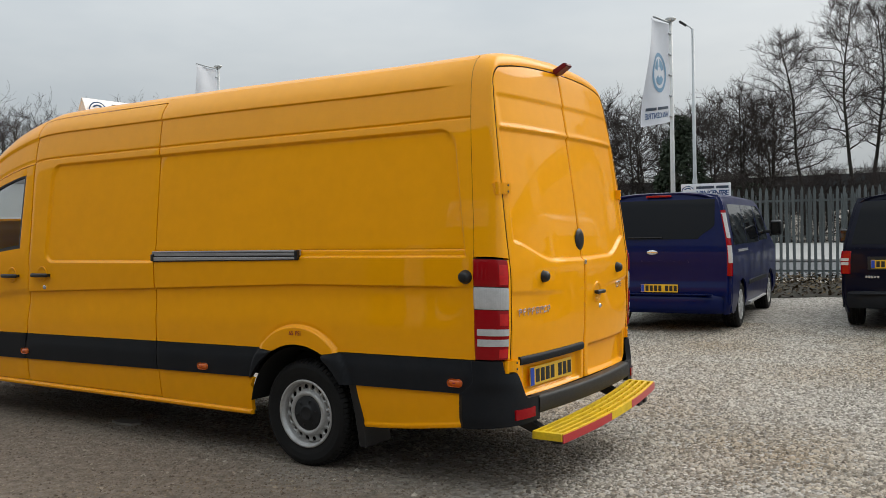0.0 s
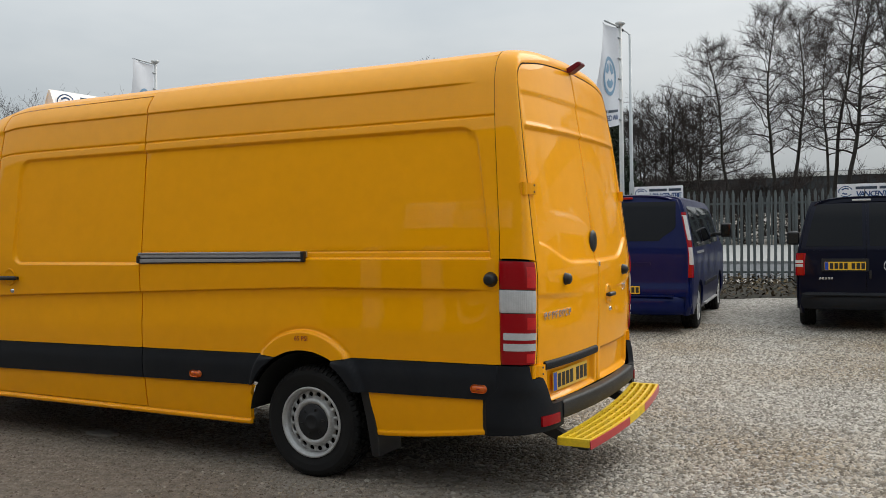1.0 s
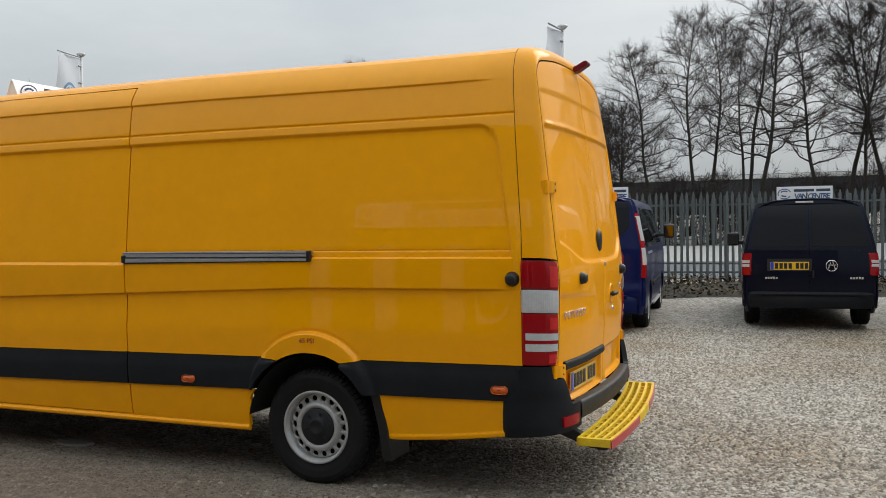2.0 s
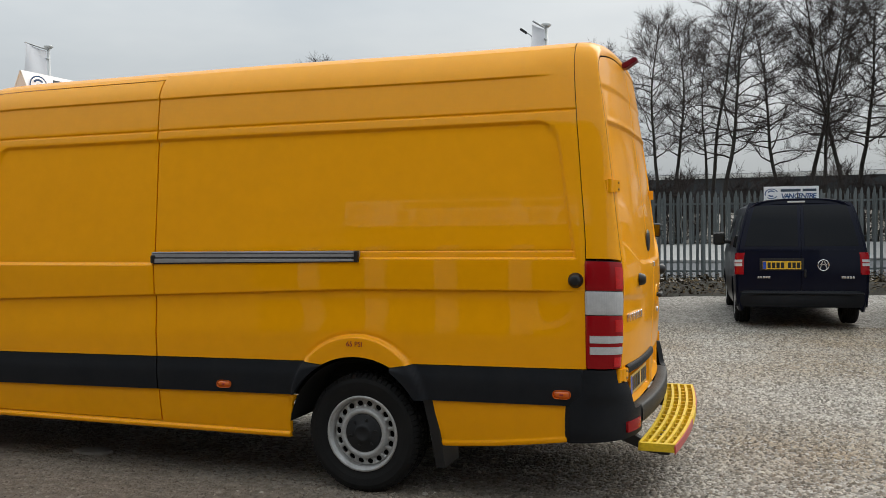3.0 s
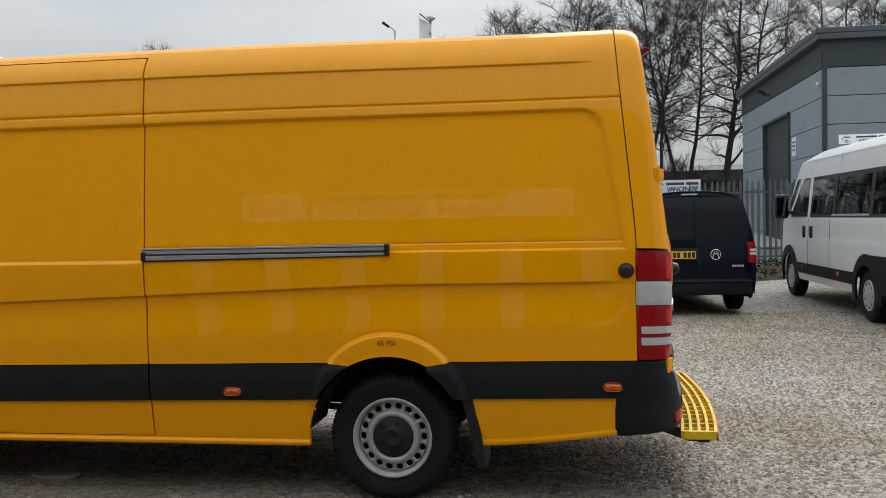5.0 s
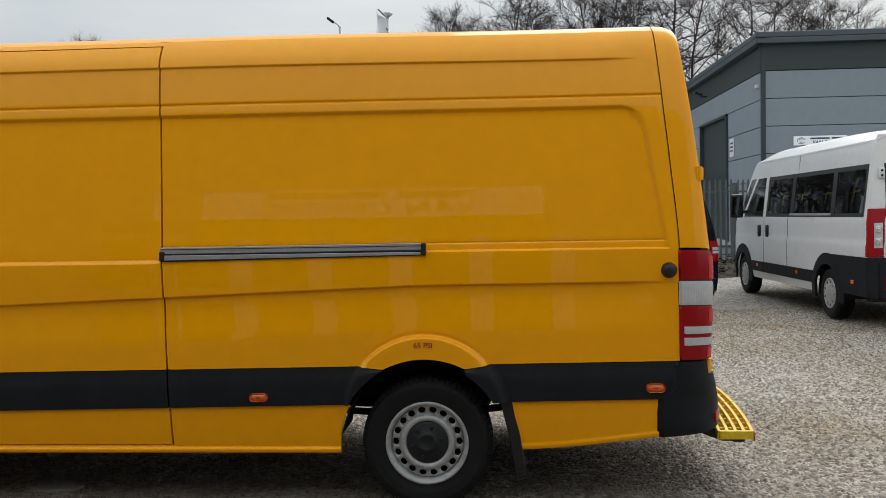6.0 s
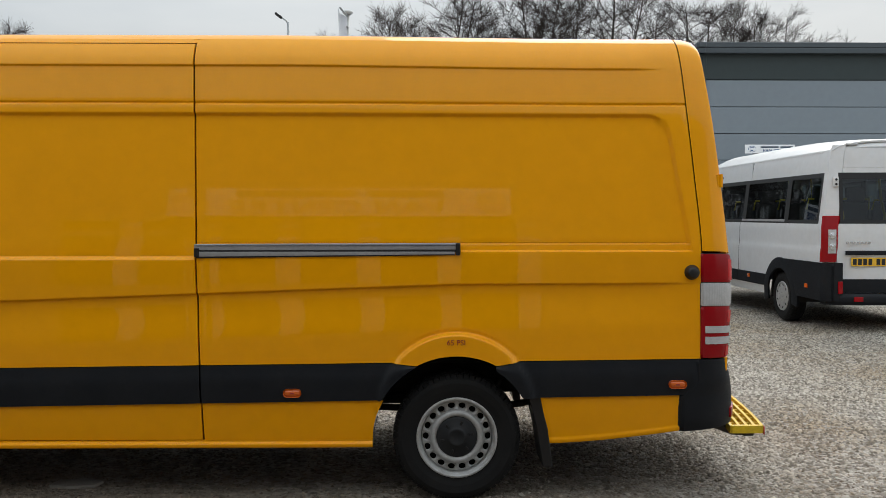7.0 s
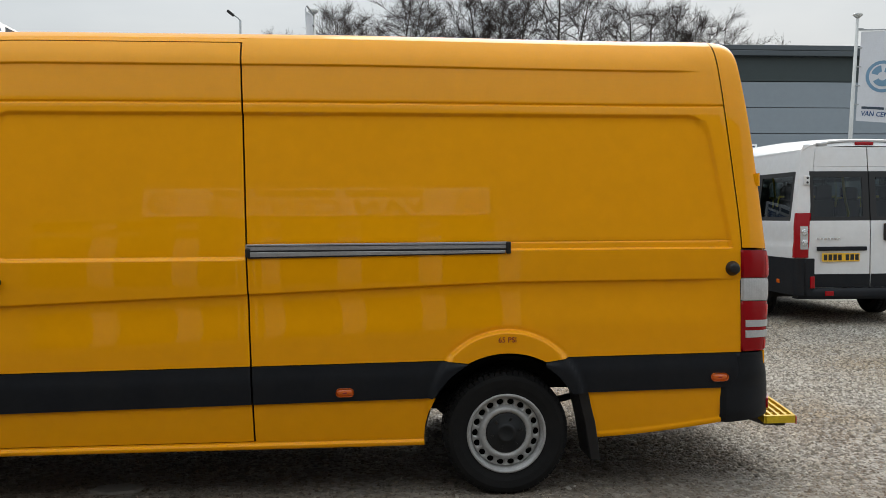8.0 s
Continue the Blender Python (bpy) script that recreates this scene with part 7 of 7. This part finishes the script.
# ---- sales office behind the camera: flat-roofed, with a long white fascia sign ----
OFFICE_Y, OFFICE_A, OFFICE_B = -7.6, -22.0, 7.5
office = thing("sales_office", "flat-roofed sales office with dark windows and a white fascia sign", "building", pose(0, OFFICE_Y, 0))
mid, span = (OFFICE_A + OFFICE_B) / 2, OFFICE_B - OFFICE_A
part("wall", box_mesh((span, 0.25, 0.62), (mid, -0.25, 0.29)), BRICK_DARK, office)
part("wall", box_mesh((span, 0.25, 2.25), (mid, -0.25, 4.525)), UPPER_WALL, office, "dark plain upper wall")
part("wall", box_mesh((span, 0.25, 5.65), (mid, -6.1, 2.82)), UPPER_WALL, office)
for x in (OFFICE_A + 0.12, OFFICE_B - 0.12):
    part("wall", box_mesh((0.24, 5.6, 5.65), (x, -3.18, 2.82)), UPPER_WALL, office)
part("roof", box_mesh((span + 0.2, 6.2, 0.12), (mid, -3.15, 5.71)), GUTTER, office)
part("office_floor", box_mesh((span - 0.5, 5.5, 0.10), (mid, -3.15, 0.15)), CONCRETE, office)
for i in range(6):
    x = 1.28 - 1.15 * i
    part("pillar", box_mesh((0.34, 0.20, 2.80), (x, -0.24, 2.0), 0.012), FACADE_GREY, office, "pale grey pillar")
    part("window_pane", box_mesh((0.80, 0.03, 2.78), (x - 0.575, -0.28, 2.0), 0.004), TINT_GLASS, office, "dark window")
part("wall", box_mesh((-5.45 - OFFICE_A, 0.25, 2.80), ((OFFICE_A - 5.45) / 2, -0.25, 2.0)), UPPER_WALL, office, "dark plain wall")
part("wall", box_mesh((OFFICE_B - 1.45, 0.25, 2.80), ((OFFICE_B + 1.45) / 2, -0.25, 2.0)), UPPER_WALL, office, "dark plain wall")
fas = part("fascia_sign", box_mesh((4.95, 0.10, 0.52), (-1.45, -0.06, 3.72), 0.012), SIGN_WHITE, office, "white fascia sign with dark words")
text_part("words", "VAN CENTRE", 0.36, SIGN_DARK, fas, pose(-1.45, -0.004, 3.615, 90, 0, 180) @ Matrix.Diagonal((1.32, 1, 1, 1)), "dark slanted capitals", 0.003, shear=0.15, width=1.12, bold=0.028)
for a, b in ((-2.95, -1.22), (-1.06, 0.05)):
    part("name_bar", box_mesh((b - a, 0.012, 0.13), ((a + b) / 2, -0.006, 3.885)), SIGN_DARK, fas, "plain dark bar")
for x in (0.75, -3.65):
    part("round_mark", join_meshes([(lathe([(0.150, 0.0), (0.150, 0.012), (0.205, 0.012), (0.205, 0.0)], 28, "y"), None), (box_mesh((0.30, 0.012, 0.05), (-0.05, 0.006, 0.02), 0.01, turn=pose(0, 0, 0, 0, 18, 0)), None), (box_mesh((0.16, 0.012, 0.05), (-0.18, 0.006, -0.10), 0.01), None)]), SIGN_BLUE, fas, "blue swoosh mark").location = (x, -0.010, 3.72)


# ---- bare trees ----
def grow(height, seed, stems=1, spread=0.30, first=0.28, limbs=40, subs=9, twigs=7, lean=0.0, thick=0.012, up=0.55, cones=1):
    """Trunk and crown of a leafless tree, as two vertex and face lists."""
    rnd = random.Random(seed)
    trunk_v, trunk_f, crown_v, crown_f = [], [], [], []

    def add(pts, radii, n, vs, fs):
        base = len(vs)
        for i, p in enumerate(pts):
            d = (pts[min(i + 1, len(pts) - 1)] - pts[max(i - 1, 0)])
            if d.length < 1e-6:
                d = Vector((0, 0, 1))
            d.normalize()
            a = d.cross(Vector((0.3, 0.9, 0.1)))
            if a.length < 1e-3:
                a = Vector((1, 0, 0))
            a.normalize()
            b = d.cross(a)
            for k in range(n):
                t = 2 * math.pi * k / n
                q = p + (a * math.cos(t) + b * math.sin(t)) * radii[i]
                vs.append((q.x, q.y, q.z))
        for i in range(len(pts) - 1):
            for k in range(n):
                k2 = (k + 1) % n
                fs.append((base + i * n + k, base + i * n + k2, base + (i + 1) * n + k2, base + (i + 1) * n + k))

    def branch(start, direction, length, r0, segs, wob, rise):
        pts, d, p = [start.copy()], direction.normalized(), start.copy()
        for i in range(segs):
            d = (d + Vector((rnd.uniform(-wob, wob), rnd.uniform(-wob, wob), rnd.uniform(-wob, wob) + rise))).normalized()
            p = p + d * (length / segs)
            pts.append(p.copy())
        return pts, [r0 * (1 - 0.82 * i / segs) for i in range(segs + 1)]

    for st in range(stems):
        h = height * (1 if st == 0 else rnd.uniform(0.75, 0.98))
        az = rnd.uniform(0, 2 * math.pi)
        tilt = lean + (rnd.uniform(0.06, 0.16) if stems > 1 else rnd.uniform(0, 0.05))
        pts, p = [], Vector((rnd.uniform(-0.3, 0.3) * (stems > 1), rnd.uniform(-0.3, 0.3) * (stems > 1), -0.3))
        n = 14
        d = Vector((math.cos(az) * tilt, math.sin(az) * tilt, 1)).normalized()
        for i in range(n + 1):
            pts.append(p.copy())
            d = (d + Vector((rnd.uniform(-0.10, 0.10), rnd.uniform(-0.10, 0.10), 0.05))).normalized()
            p = p + d * (h / n)
        r = h * thick
        add(pts, [r * (1.25 if i == 0 else 1) * (1 - 0.93 * (i / n) ** 0.9) + 0.010 for i in range(n + 1)], 7, trunk_v, trunk_f)
        for b in range(int(limbs / (1 if stems == 1 else stems * 0.7))):
            t = first + (0.985 - first) * ((b + rnd.random()) / (limbs / (1 if stems == 1 else stems * 0.7))) ** 0.85
            k = t * n
            i = min(int(k), n - 1)
            at = pts[i].lerp(pts[i + 1], k - i)
            az2 = b * 2.4 + rnd.uniform(-0.5, 0.5)
            env = math.sin(math.pi * min(1, 0.18 + 0.82 * (1 - t) / (1 - first) * 0.9)) ** 0.7 if t > first else 0.5
            ln = h * spread * (0.35 + 0.75 * env) * rnd.uniform(0.6, 1.15) * (1 - 0.62 * sstep(0.72, 1.0, t))
            el = rnd.uniform(0.15, 0.8) * up * 2 + 0.55 * t * t
            dirn = Vector((math.cos(az2), math.sin(az2), el))
            bp, br = branch(at, dirn, ln, max(0.014, r * (1 - t) * 0.42 + 0.012), 6, 0.33, 0.0)
            add(bp, br, 4, trunk_v if br[0] > 0.05 else crown_v, trunk_f if br[0] > 0.05 else crown_f)
            for s in range(subs):
                u = 0.22 + 0.78 * (s + rnd.random()) / subs
                ii = min(int(u * 6), 5)
                q = bp[ii].lerp(bp[ii + 1], u * 6 - ii)
                sd = (bp[ii + 1] - bp[ii]).normalized() + Vector((rnd.uniform(-0.9, 0.9), rnd.uniform(-0.9, 0.9), rnd.uniform(-0.2, 0.7)))
                sp, sr = branch(q, sd, ln * rnd.uniform(0.22, 0.42), 0.0105, 4, 0.34, 0.02)
                add(sp, sr, 3, crown_v, crown_f)
                for w in range(twigs):
                    u2 = 0.15 + 0.85 * (w + rnd.random()) / twigs
                    jj = min(int(u2 * 4), 3)
                    q2 = sp[jj].lerp(sp[jj + 1], u2 * 4 - jj)
                    td = (sp[jj + 1] - sp[jj]).normalized() + Vector((rnd.uniform(-1, 1), rnd.uniform(-1, 1), rnd.uniform(-0.4, 0.8)))
                    tl = rnd.uniform(0.30, 0.75) * (height / 14) ** 0.5
                    tp, tr = branch(q2, td, tl, 0.0075, 1, 0.3, 0.02)
                    add(tp, [0.0066, 0.0036], 3, crown_v, crown_f)
                    # small dark cones and catkins near the twig's end
                    for _ in range(cones if rnd.random() < 0.55 else 0):
                        c0 = tp[0].lerp(tp[1], rnd.uniform(0.45, 1.05)) + Vector((rnd.uniform(-0.05, 0.05), rnd.uniform(-0.05, 0.05), rnd.uniform(-0.06, 0.03)))
                        ca = Vector((rnd.uniform(-1, 1), rnd.uniform(-1, 1), rnd.uniform(-1, 1))).normalized() * rnd.uniform(0.014, 0.028)
                        cb = ca.cross(Vector((rnd.uniform(-1, 1), rnd.uniform(-1, 1), rnd.uniform(-1, 1)))).normalized() * 0.013
                        cn = len(crown_v)
                        crown_v.extend([tuple(c0 - ca), tuple(c0 + cb), tuple(c0 + ca), tuple(c0 - cb)])
                        crown_f.append((cn, cn + 1, cn + 2, cn + 3))
    return (trunk_v, trunk_f), (crown_v, crown_f)


def bare_tree(m, label, group, **kw):
    (tv, tf), (cv, cf) = grow(**kw)
    t = thing("bare_tree", label, "tree", m, group)
    part("trunk", mesh_of(tv, tf, True), BARK, t)
    part("crown", mesh_of(cv, cf, False), TWIG, t, "bare brown branches and fine twigs")
    return t


def at_ground(x, y, turn=0.0, k=1.0):
    return pose(x, y, ground_z(x, y) - 0.1, 0, 0, turn) @ Matrix.Diagonal((k, k, k, 1))


ROW = "row of bare trees behind the fence"
tall_a = bare_tree(at_ground(-4.5, 42), "tall slender bare winter tree with a high crown", ROW, height=10.2, seed=11, limbs=44, subs=8, twigs=7, spread=0.25, thick=0.0105, up=0.40, first=0.34)
tall_b = bare_tree(at_ground(-2.7, 42.6), "tall bare winter tree with a curved trunk", ROW, height=11.2, seed=23, limbs=44, subs=8, twigs=7, spread=0.24, lean=0.08, first=0.38, thick=0.0105, up=0.42)
tall_c = bare_tree(at_ground(0.1, 42.2), "tall bare winter tree with several stems", ROW, height=13.4, seed=37, stems=2, limbs=34, subs=7, twigs=7, spread=0.22, first=0.36, thick=0.0085, up=0.42)
tall_d = bare_tree(at_ground(8.9, 42.8), "broad bare winter tree with a thick trunk", ROW, height=13.8, seed=41, limbs=44, subs=8, twigs=7, spread=0.28, thick=0.016, first=0.24, up=0.36)
low_e = bare_tree(at_ground(-7.6, 41.5), "low spreading bare tree with dense twigs", ROW, height=7.6, seed=53, stems=2, limbs=46, subs=8, twigs=7, spread=0.38, first=0.16, up=0.38)
low_f = bare_tree(at_ground(-11.8, 42), "low bushy bare tree", ROW, height=6.0, seed=67, stems=3, limbs=46, subs=8, twigs=7, spread=0.44, first=0.12, up=0.38)


def again(src, x, y, turn, k):
    c = copy_thing(src, at_ground(x, y, turn))
    c.scale = (k, k, k)
    return c


rt = random.Random(5)
spots = [(low_e, -14.7, 42.2, 1.02), (low_f, -13.2, 43.0, 1.15), (low_f, -9.0, 43.6, 1.12), (low_e, -6.6, 43.8, 0.95), (low_e, -9.9, 42.3, 0.86), (low_f, -6.2, 41.0, 1.10), (tall_b, -1.45, 43.2, 1.06), (tall_a, 0.75, 41.2, 1.22), (tall_a, 3.55, 41.6, 1.12), (tall_b, 4.75, 43.0, 1.12), (tall_a, 5.35, 40.8, 1.10),
         (tall_b, 6.5, 42.2, 1.12), (tall_a, 7.15, 44.4, 1.32), (tall_b, 10.0, 41.8, 1.10), (tall_c, 11.3, 44.0, 0.92), (tall_d, 13.1, 43.4, 0.86), (tall_b, 14.7, 42.6, 1.05), (tall_d, 16.0, 44.6, 0.86), (tall_c, 18.4, 43.4, 0.86),
         (tall_a, 17.0, 42.2, 1.08), (low_e, 20.8, 44.0, 1.30), (low_f, 22.6, 45, 1.35), (low_f, -15.5, 41, 1.0), (low_e, -18.5, 45, 0.95), (tall_a, -22.3, 44.4, 1.06),
         (low_f, -3.6, 38.8, 0.6), (low_e, -0.6, 39.0, 0.46), (low_f, 2.6, 38.8, 0.5), (low_e, 6.3, 39, 0.5)]
for src, x, y, k in spots:
    again(src, x, y, rt.uniform(0, 360), k * rt.uniform(0.96, 1.04))
# scrub along the far fence
scrub = bare_tree(at_ground(-6.9, 37.6), "tangled leafless scrub along the far fence", "scrub along the far fence", height=2.9, seed=71, stems=6, limbs=44, spread=0.55, first=0.08, subs=6, twigs=5, up=0.5, cones=0)
for i in range(25):
    again(scrub, -20 + 1.56 * i + rt.uniform(-0.5, 0.5), 37.5 + rt.uniform(-0.3, 1.2), rt.uniform(0, 360), rt.uniform(0.75, 1.25))
# far trees beyond the other end of the yard
FAR = "far trees past the end of the yard"
far_a = bare_tree(at_ground(-54.0, 26.5), "low bare tree far past the yard", FAR, height=10.5, seed=83, stems=2, limbs=34, subs=6, twigs=5, spread=0.36, first=0.16, up=0.40, cones=2)
far_b = bare_tree(at_ground(-47.0, 42.0), "bushy bare tree far past the yard", FAR, height=9.2, seed=97, stems=3, limbs=34, subs=6, twigs=5, spread=0.42, first=0.12, up=0.40, cones=2)
for i in range(24):
    a = radians(-63 + 18 * (i + rt.uniform(-0.3, 0.3)) / 23)
    d = rt.uniform(58, 74)
    o = again((far_a, far_b, far_b, far_a, far_b)[i % 5], 3.5 + d * math.sin(a), -4.2 + d * math.cos(a), rt.uniform(0, 360), (0.98, 1.0, 0.92, 0.90, 1.06)[i % 5] * (1 - 0.003 * i) * rt.uniform(0.95, 1.1))
    tagged(o, group=FAR)


# evergreen clumps: ivy on a trunk and a dark shrub
def leaf_clump(name, label, m, blobs, count, seed, size=0.10):
    rnd = random.Random(seed)
    vs, fs = [], []
    for i in range(count):
        cx, cy, cz, rx, ry, rz = rnd.choice(blobs)
        while True:
            p = Vector((rnd.uniform(-1, 1), rnd.uniform(-1, 1), rnd.uniform(-1, 1)))
            if 0.25 < p.length < 1:
                break
        q = Vector((cx + p.x * rx, cy + p.y * ry, cz + p.z * rz))
        a = Vector((rnd.uniform(-1, 1), rnd.uniform(-1, 1), rnd.uniform(-1, 1))).normalized()
        b = a.cross(Vector((rnd.uniform(-1, 1), rnd.uniform(-1, 1), rnd.uniform(-1, 1)))).normalized()
        s = size * rnd.uniform(0.6, 1.5)
        k = len(vs)
        vs += [tuple(q - a * s), tuple(q + b * s * 0.6), tuple(q + a * s), tuple(q - b * s * 0.6)]
        fs.append((k, k + 1, k + 2, k + 3))
    t = thing(name, label, "shrub", m)
    part("trunk", tube([(0, 0, -0.2), (0.1, 0, 1.5), (0.0, 0.1, 3.4)], [0.16, 0.12, 0.05], 7), BARK, t)
    part("leaves", mesh_of(vs, fs), EVERGREEN, t, "dense dark evergreen leaves")
    return t


leaf_clump("ivy_tree", "tree wrapped in dense dark ivy", at_ground(-9.6, 38.5), [(0, 0, 1.6, 0.9, 0.8, 1.8), (0.2, 0, 3.6, 1.0, 0.9, 1.3), (-0.4, 0, 4.4, 0.7, 0.7, 1.0), (0.0, 0, 5.4, 0.6, 0.5, 1.0), (0.9, 0, 2.6, 0.8, 0.6, 0.8), (-0.8, 0, 3.0, 0.6, 0.6, 0.7)], 7000, 3)
leaf_clump("evergreen_shrub", "low dark evergreen shrub behind the fence", at_ground(-7.2, 38), [(0, 0, 1.4, 1.4, 1.0, 1.3), (1.0, 0, 1.8, 1.1, 0.9, 1.1), (-1.0, 0, 1.1, 1.0, 0.9, 0.9)], 8000, 4)

# pale strips of a long low shed on the rise far behind the trees
shed = thing("long_shed", "long low pale-roofed shed far behind the trees", "building", pose(0, 92, 0, 0, 0, 2))
part("wall", box_mesh((150, 8, 4.6), (0, 5, 4.1)), SHUTTER, shed)
part("roof_strip", box_mesh((150, 0.5, 0.42), (0, 0.7, 6.5)), PALE_STRIP, shed, "pale roof edge")
part("roof", box_mesh((150, 9, 0.3), (0, 5, 6.6)), SHUTTER, shed)


# ---- loose stones on the gravel ----
def stones(count, seed, region, sizes, keep):
    """Angular pebbles as one mesh; keep(x, y) gives the chance that a stone lies there."""
    rg = np.random.default_rng(seed)
    x0, x1, y0, y1 = region
    xs_, ys_ = rg.uniform(x0, x1, count), rg.uniform(y0, y1, count)
    ok = rg.uniform(0, 1, count) < keep(xs_, ys_)
    xs_, ys_ = xs_[ok], ys_[ok]
    n = len(xs_)
    s = rg.uniform(sizes[0], sizes[1], n) * rg.uniform(0.6, 1.3, n)
    base = np.array([(1, 0, 0), (0.2, 0.9, 0), (-0.9, 0.2, 0), (-0.1, -0.8, 0), (0.1, 0.1, 0.75)])
    faces = np.array([(0, 1, 4), (1, 2, 4), (2, 3, 4), (3, 0, 4)])
    v = np.repeat(base[None], n, 0) * (1 + rg.uniform(-0.35, 0.35, (n, 5, 3)))
    a = rg.uniform(0, 2 * np.pi, n)
    c, sn = np.cos(a)[:, None], np.sin(a)[:, None]
    tilt = rg.uniform(-0.5, 0.5, n)[:, None]
    x, y, z = v[..., 0] * c - v[..., 1] * sn, v[..., 0] * sn + v[..., 1] * c, v[..., 2]
    z = z + tilt * x
    gz_ = np.array([ground_z(float(p), float(q)) for p, q in zip(xs_, ys_)])
    out = np.stack([x * s[:, None] + xs_[:, None], y * s[:, None] + ys_[:, None], z * s[:, None] * 0.8 + gz_[:, None] + (s * 0.02)[:, None]], -1).reshape(-1, 3)
    f = (faces[None] + (np.arange(n) * 5)[:, None, None]).reshape(-1, 3)
    me = bpy.data.meshes.new("stones")
    me.vertices.add(len(out))
    me.vertices.foreach_set("co", out.astype(np.float32).ravel())
    me.loops.add(len(f) * 3)
    me.loops.foreach_set("vertex_index", f.astype(np.int32).ravel())
    me.polygons.add(len(f))
    me.polygons.foreach_set("loop_start", np.arange(0, len(f) * 3, 3, dtype=np.int32))
    me.polygons.foreach_set("loop_total", np.full(len(f), 3, dtype=np.int32))
    me.update()
    me.validate()
    return me


def stone_material(name, dark, mid, pale):
    m = bpy.data.materials.new(name)
    m.use_nodes = True
    n, l = m.node_tree.nodes, m.node_tree.links
    p = n["Principled BSDF"]
    p.inputs["Roughness"].default_value = 0.85
    g = n.new("ShaderNodeNewGeometry")
    r = n.new("ShaderNodeValToRGB")
    e = r.color_ramp.elements
    e[0].position, e[0].color = 0.0, (*dark, 1)
    e[1].position, e[1].color = 1.0, (*pale, 1)
    k = e.new(0.5)
    k.color = (*mid, 1)
    l.new(g.outputs["Random Per Island"], r.inputs[0])
    t = n.new("ShaderNodeTexNoise")
    t.inputs["Scale"].default_value = 120
    co = n.new("ShaderNodeTexCoord")
    l.new(co.outputs["Object"], t.inputs["Vector"])
    mr = n.new("ShaderNodeMapRange")
    mr.inputs["To Min"].default_value, mr.inputs["To Max"].default_value = 0.75, 1.25
    l.new(t.outputs["Fac"], mr.inputs["Value"])
    vm = n.new("ShaderNodeVectorMath")
    vm.operation = "SCALE"
    l.new(r.outputs[0], vm.inputs[0])
    l.new(mr.outputs[0], vm.inputs["Scale"])
    soil = n.new("ShaderNodeTexNoise")
    soil.inputs["Scale"].default_value = 0.42
    soil.inputs["Detail"].default_value = 5
    soil.inputs["Roughness"].default_value = 0.6
    l.new(co.outputs["Object"], soil.inputs["Vector"])
    span = n.new("ShaderNodeMapRange")
    span.inputs["From Min"].default_value, span.inputs["From Max"].default_value = 0.40, 0.64
    l.new(soil.outputs["Fac"], span.inputs["Value"])
    dust = n.new("ShaderNodeMix")
    dust.data_type, dust.blend_type = "RGBA", "MIX"
    dust.inputs[6].default_value, dust.inputs[7].default_value = (1.06, 1.06, 1.06, 1), (0.80, 0.70, 0.57, 1)
    l.new(span.outputs[0], dust.inputs[0])
    tinted = n.new("ShaderNodeVectorMath")
    tinted.operation = "MULTIPLY"
    l.new(vm.outputs[0], tinted.inputs[0])
    l.new(dust.outputs[2], tinted.inputs[1])
    l.new(tinted.outputs[0], p.inputs["Base Color"])
    return m


STONE = stone_material("limestone_chips", (0.100, 0.086, 0.069), (0.270, 0.243, 0.204), (0.51, 0.472, 0.412))
DIRTY_STONE = stone_material("soil_covered_chips", (0.095, 0.071, 0.050), (0.185, 0.149, 0.112), (0.34, 0.29, 0.232))


def gravel_chance(x, y):
    """Few stones on the near side's trodden dirt and under the van, many elsewhere."""
    w = 0.35 * np.sin(x * 1.7 + 0.6) + 0.2 * np.sin(x * 4.1)
    return np.clip((y + 0.25 + w - 1.1 * np.clip((1.7 - x) / 0.9, 0, 1)) / 1.4, 0.03, 1.0)


def track_chance(x, y):
    return np.full(len(x), 0.55)


tagged(part("gravel", stones(235000, 2, (-0.8, 9.0, -1.2, 9.5), (0.0095, 0.0215), gravel_chance), STONE), "loose pale angular gravel stones", "gravel", kind="stuff")
tagged(part("gravel", stones(42000, 3, (-5.5, 2.6, -1.7, 1.6), (0.004, 0.014), track_chance), DIRTY_STONE), "scattered small stones on brown dirt", "gravel", kind="stuff")
slab = thing("flat_stone", "flat grey stone slab sunk into the dirt", "stone", pose(-2.2, 0.35, -0.012))
part("slab", prism([(-0.13, -0.05), (-0.02, -0.09), (0.13, -0.06), (0.16, 0.02), (0.05, 0.08), (-0.11, 0.05)], 0.03, "xy", 0.0, 0.006), material("worn_slab", (0.22, 0.20, 0.175), 0.9, vary=0.2, scale=12, bump=0.2, bump_scale=60), slab)
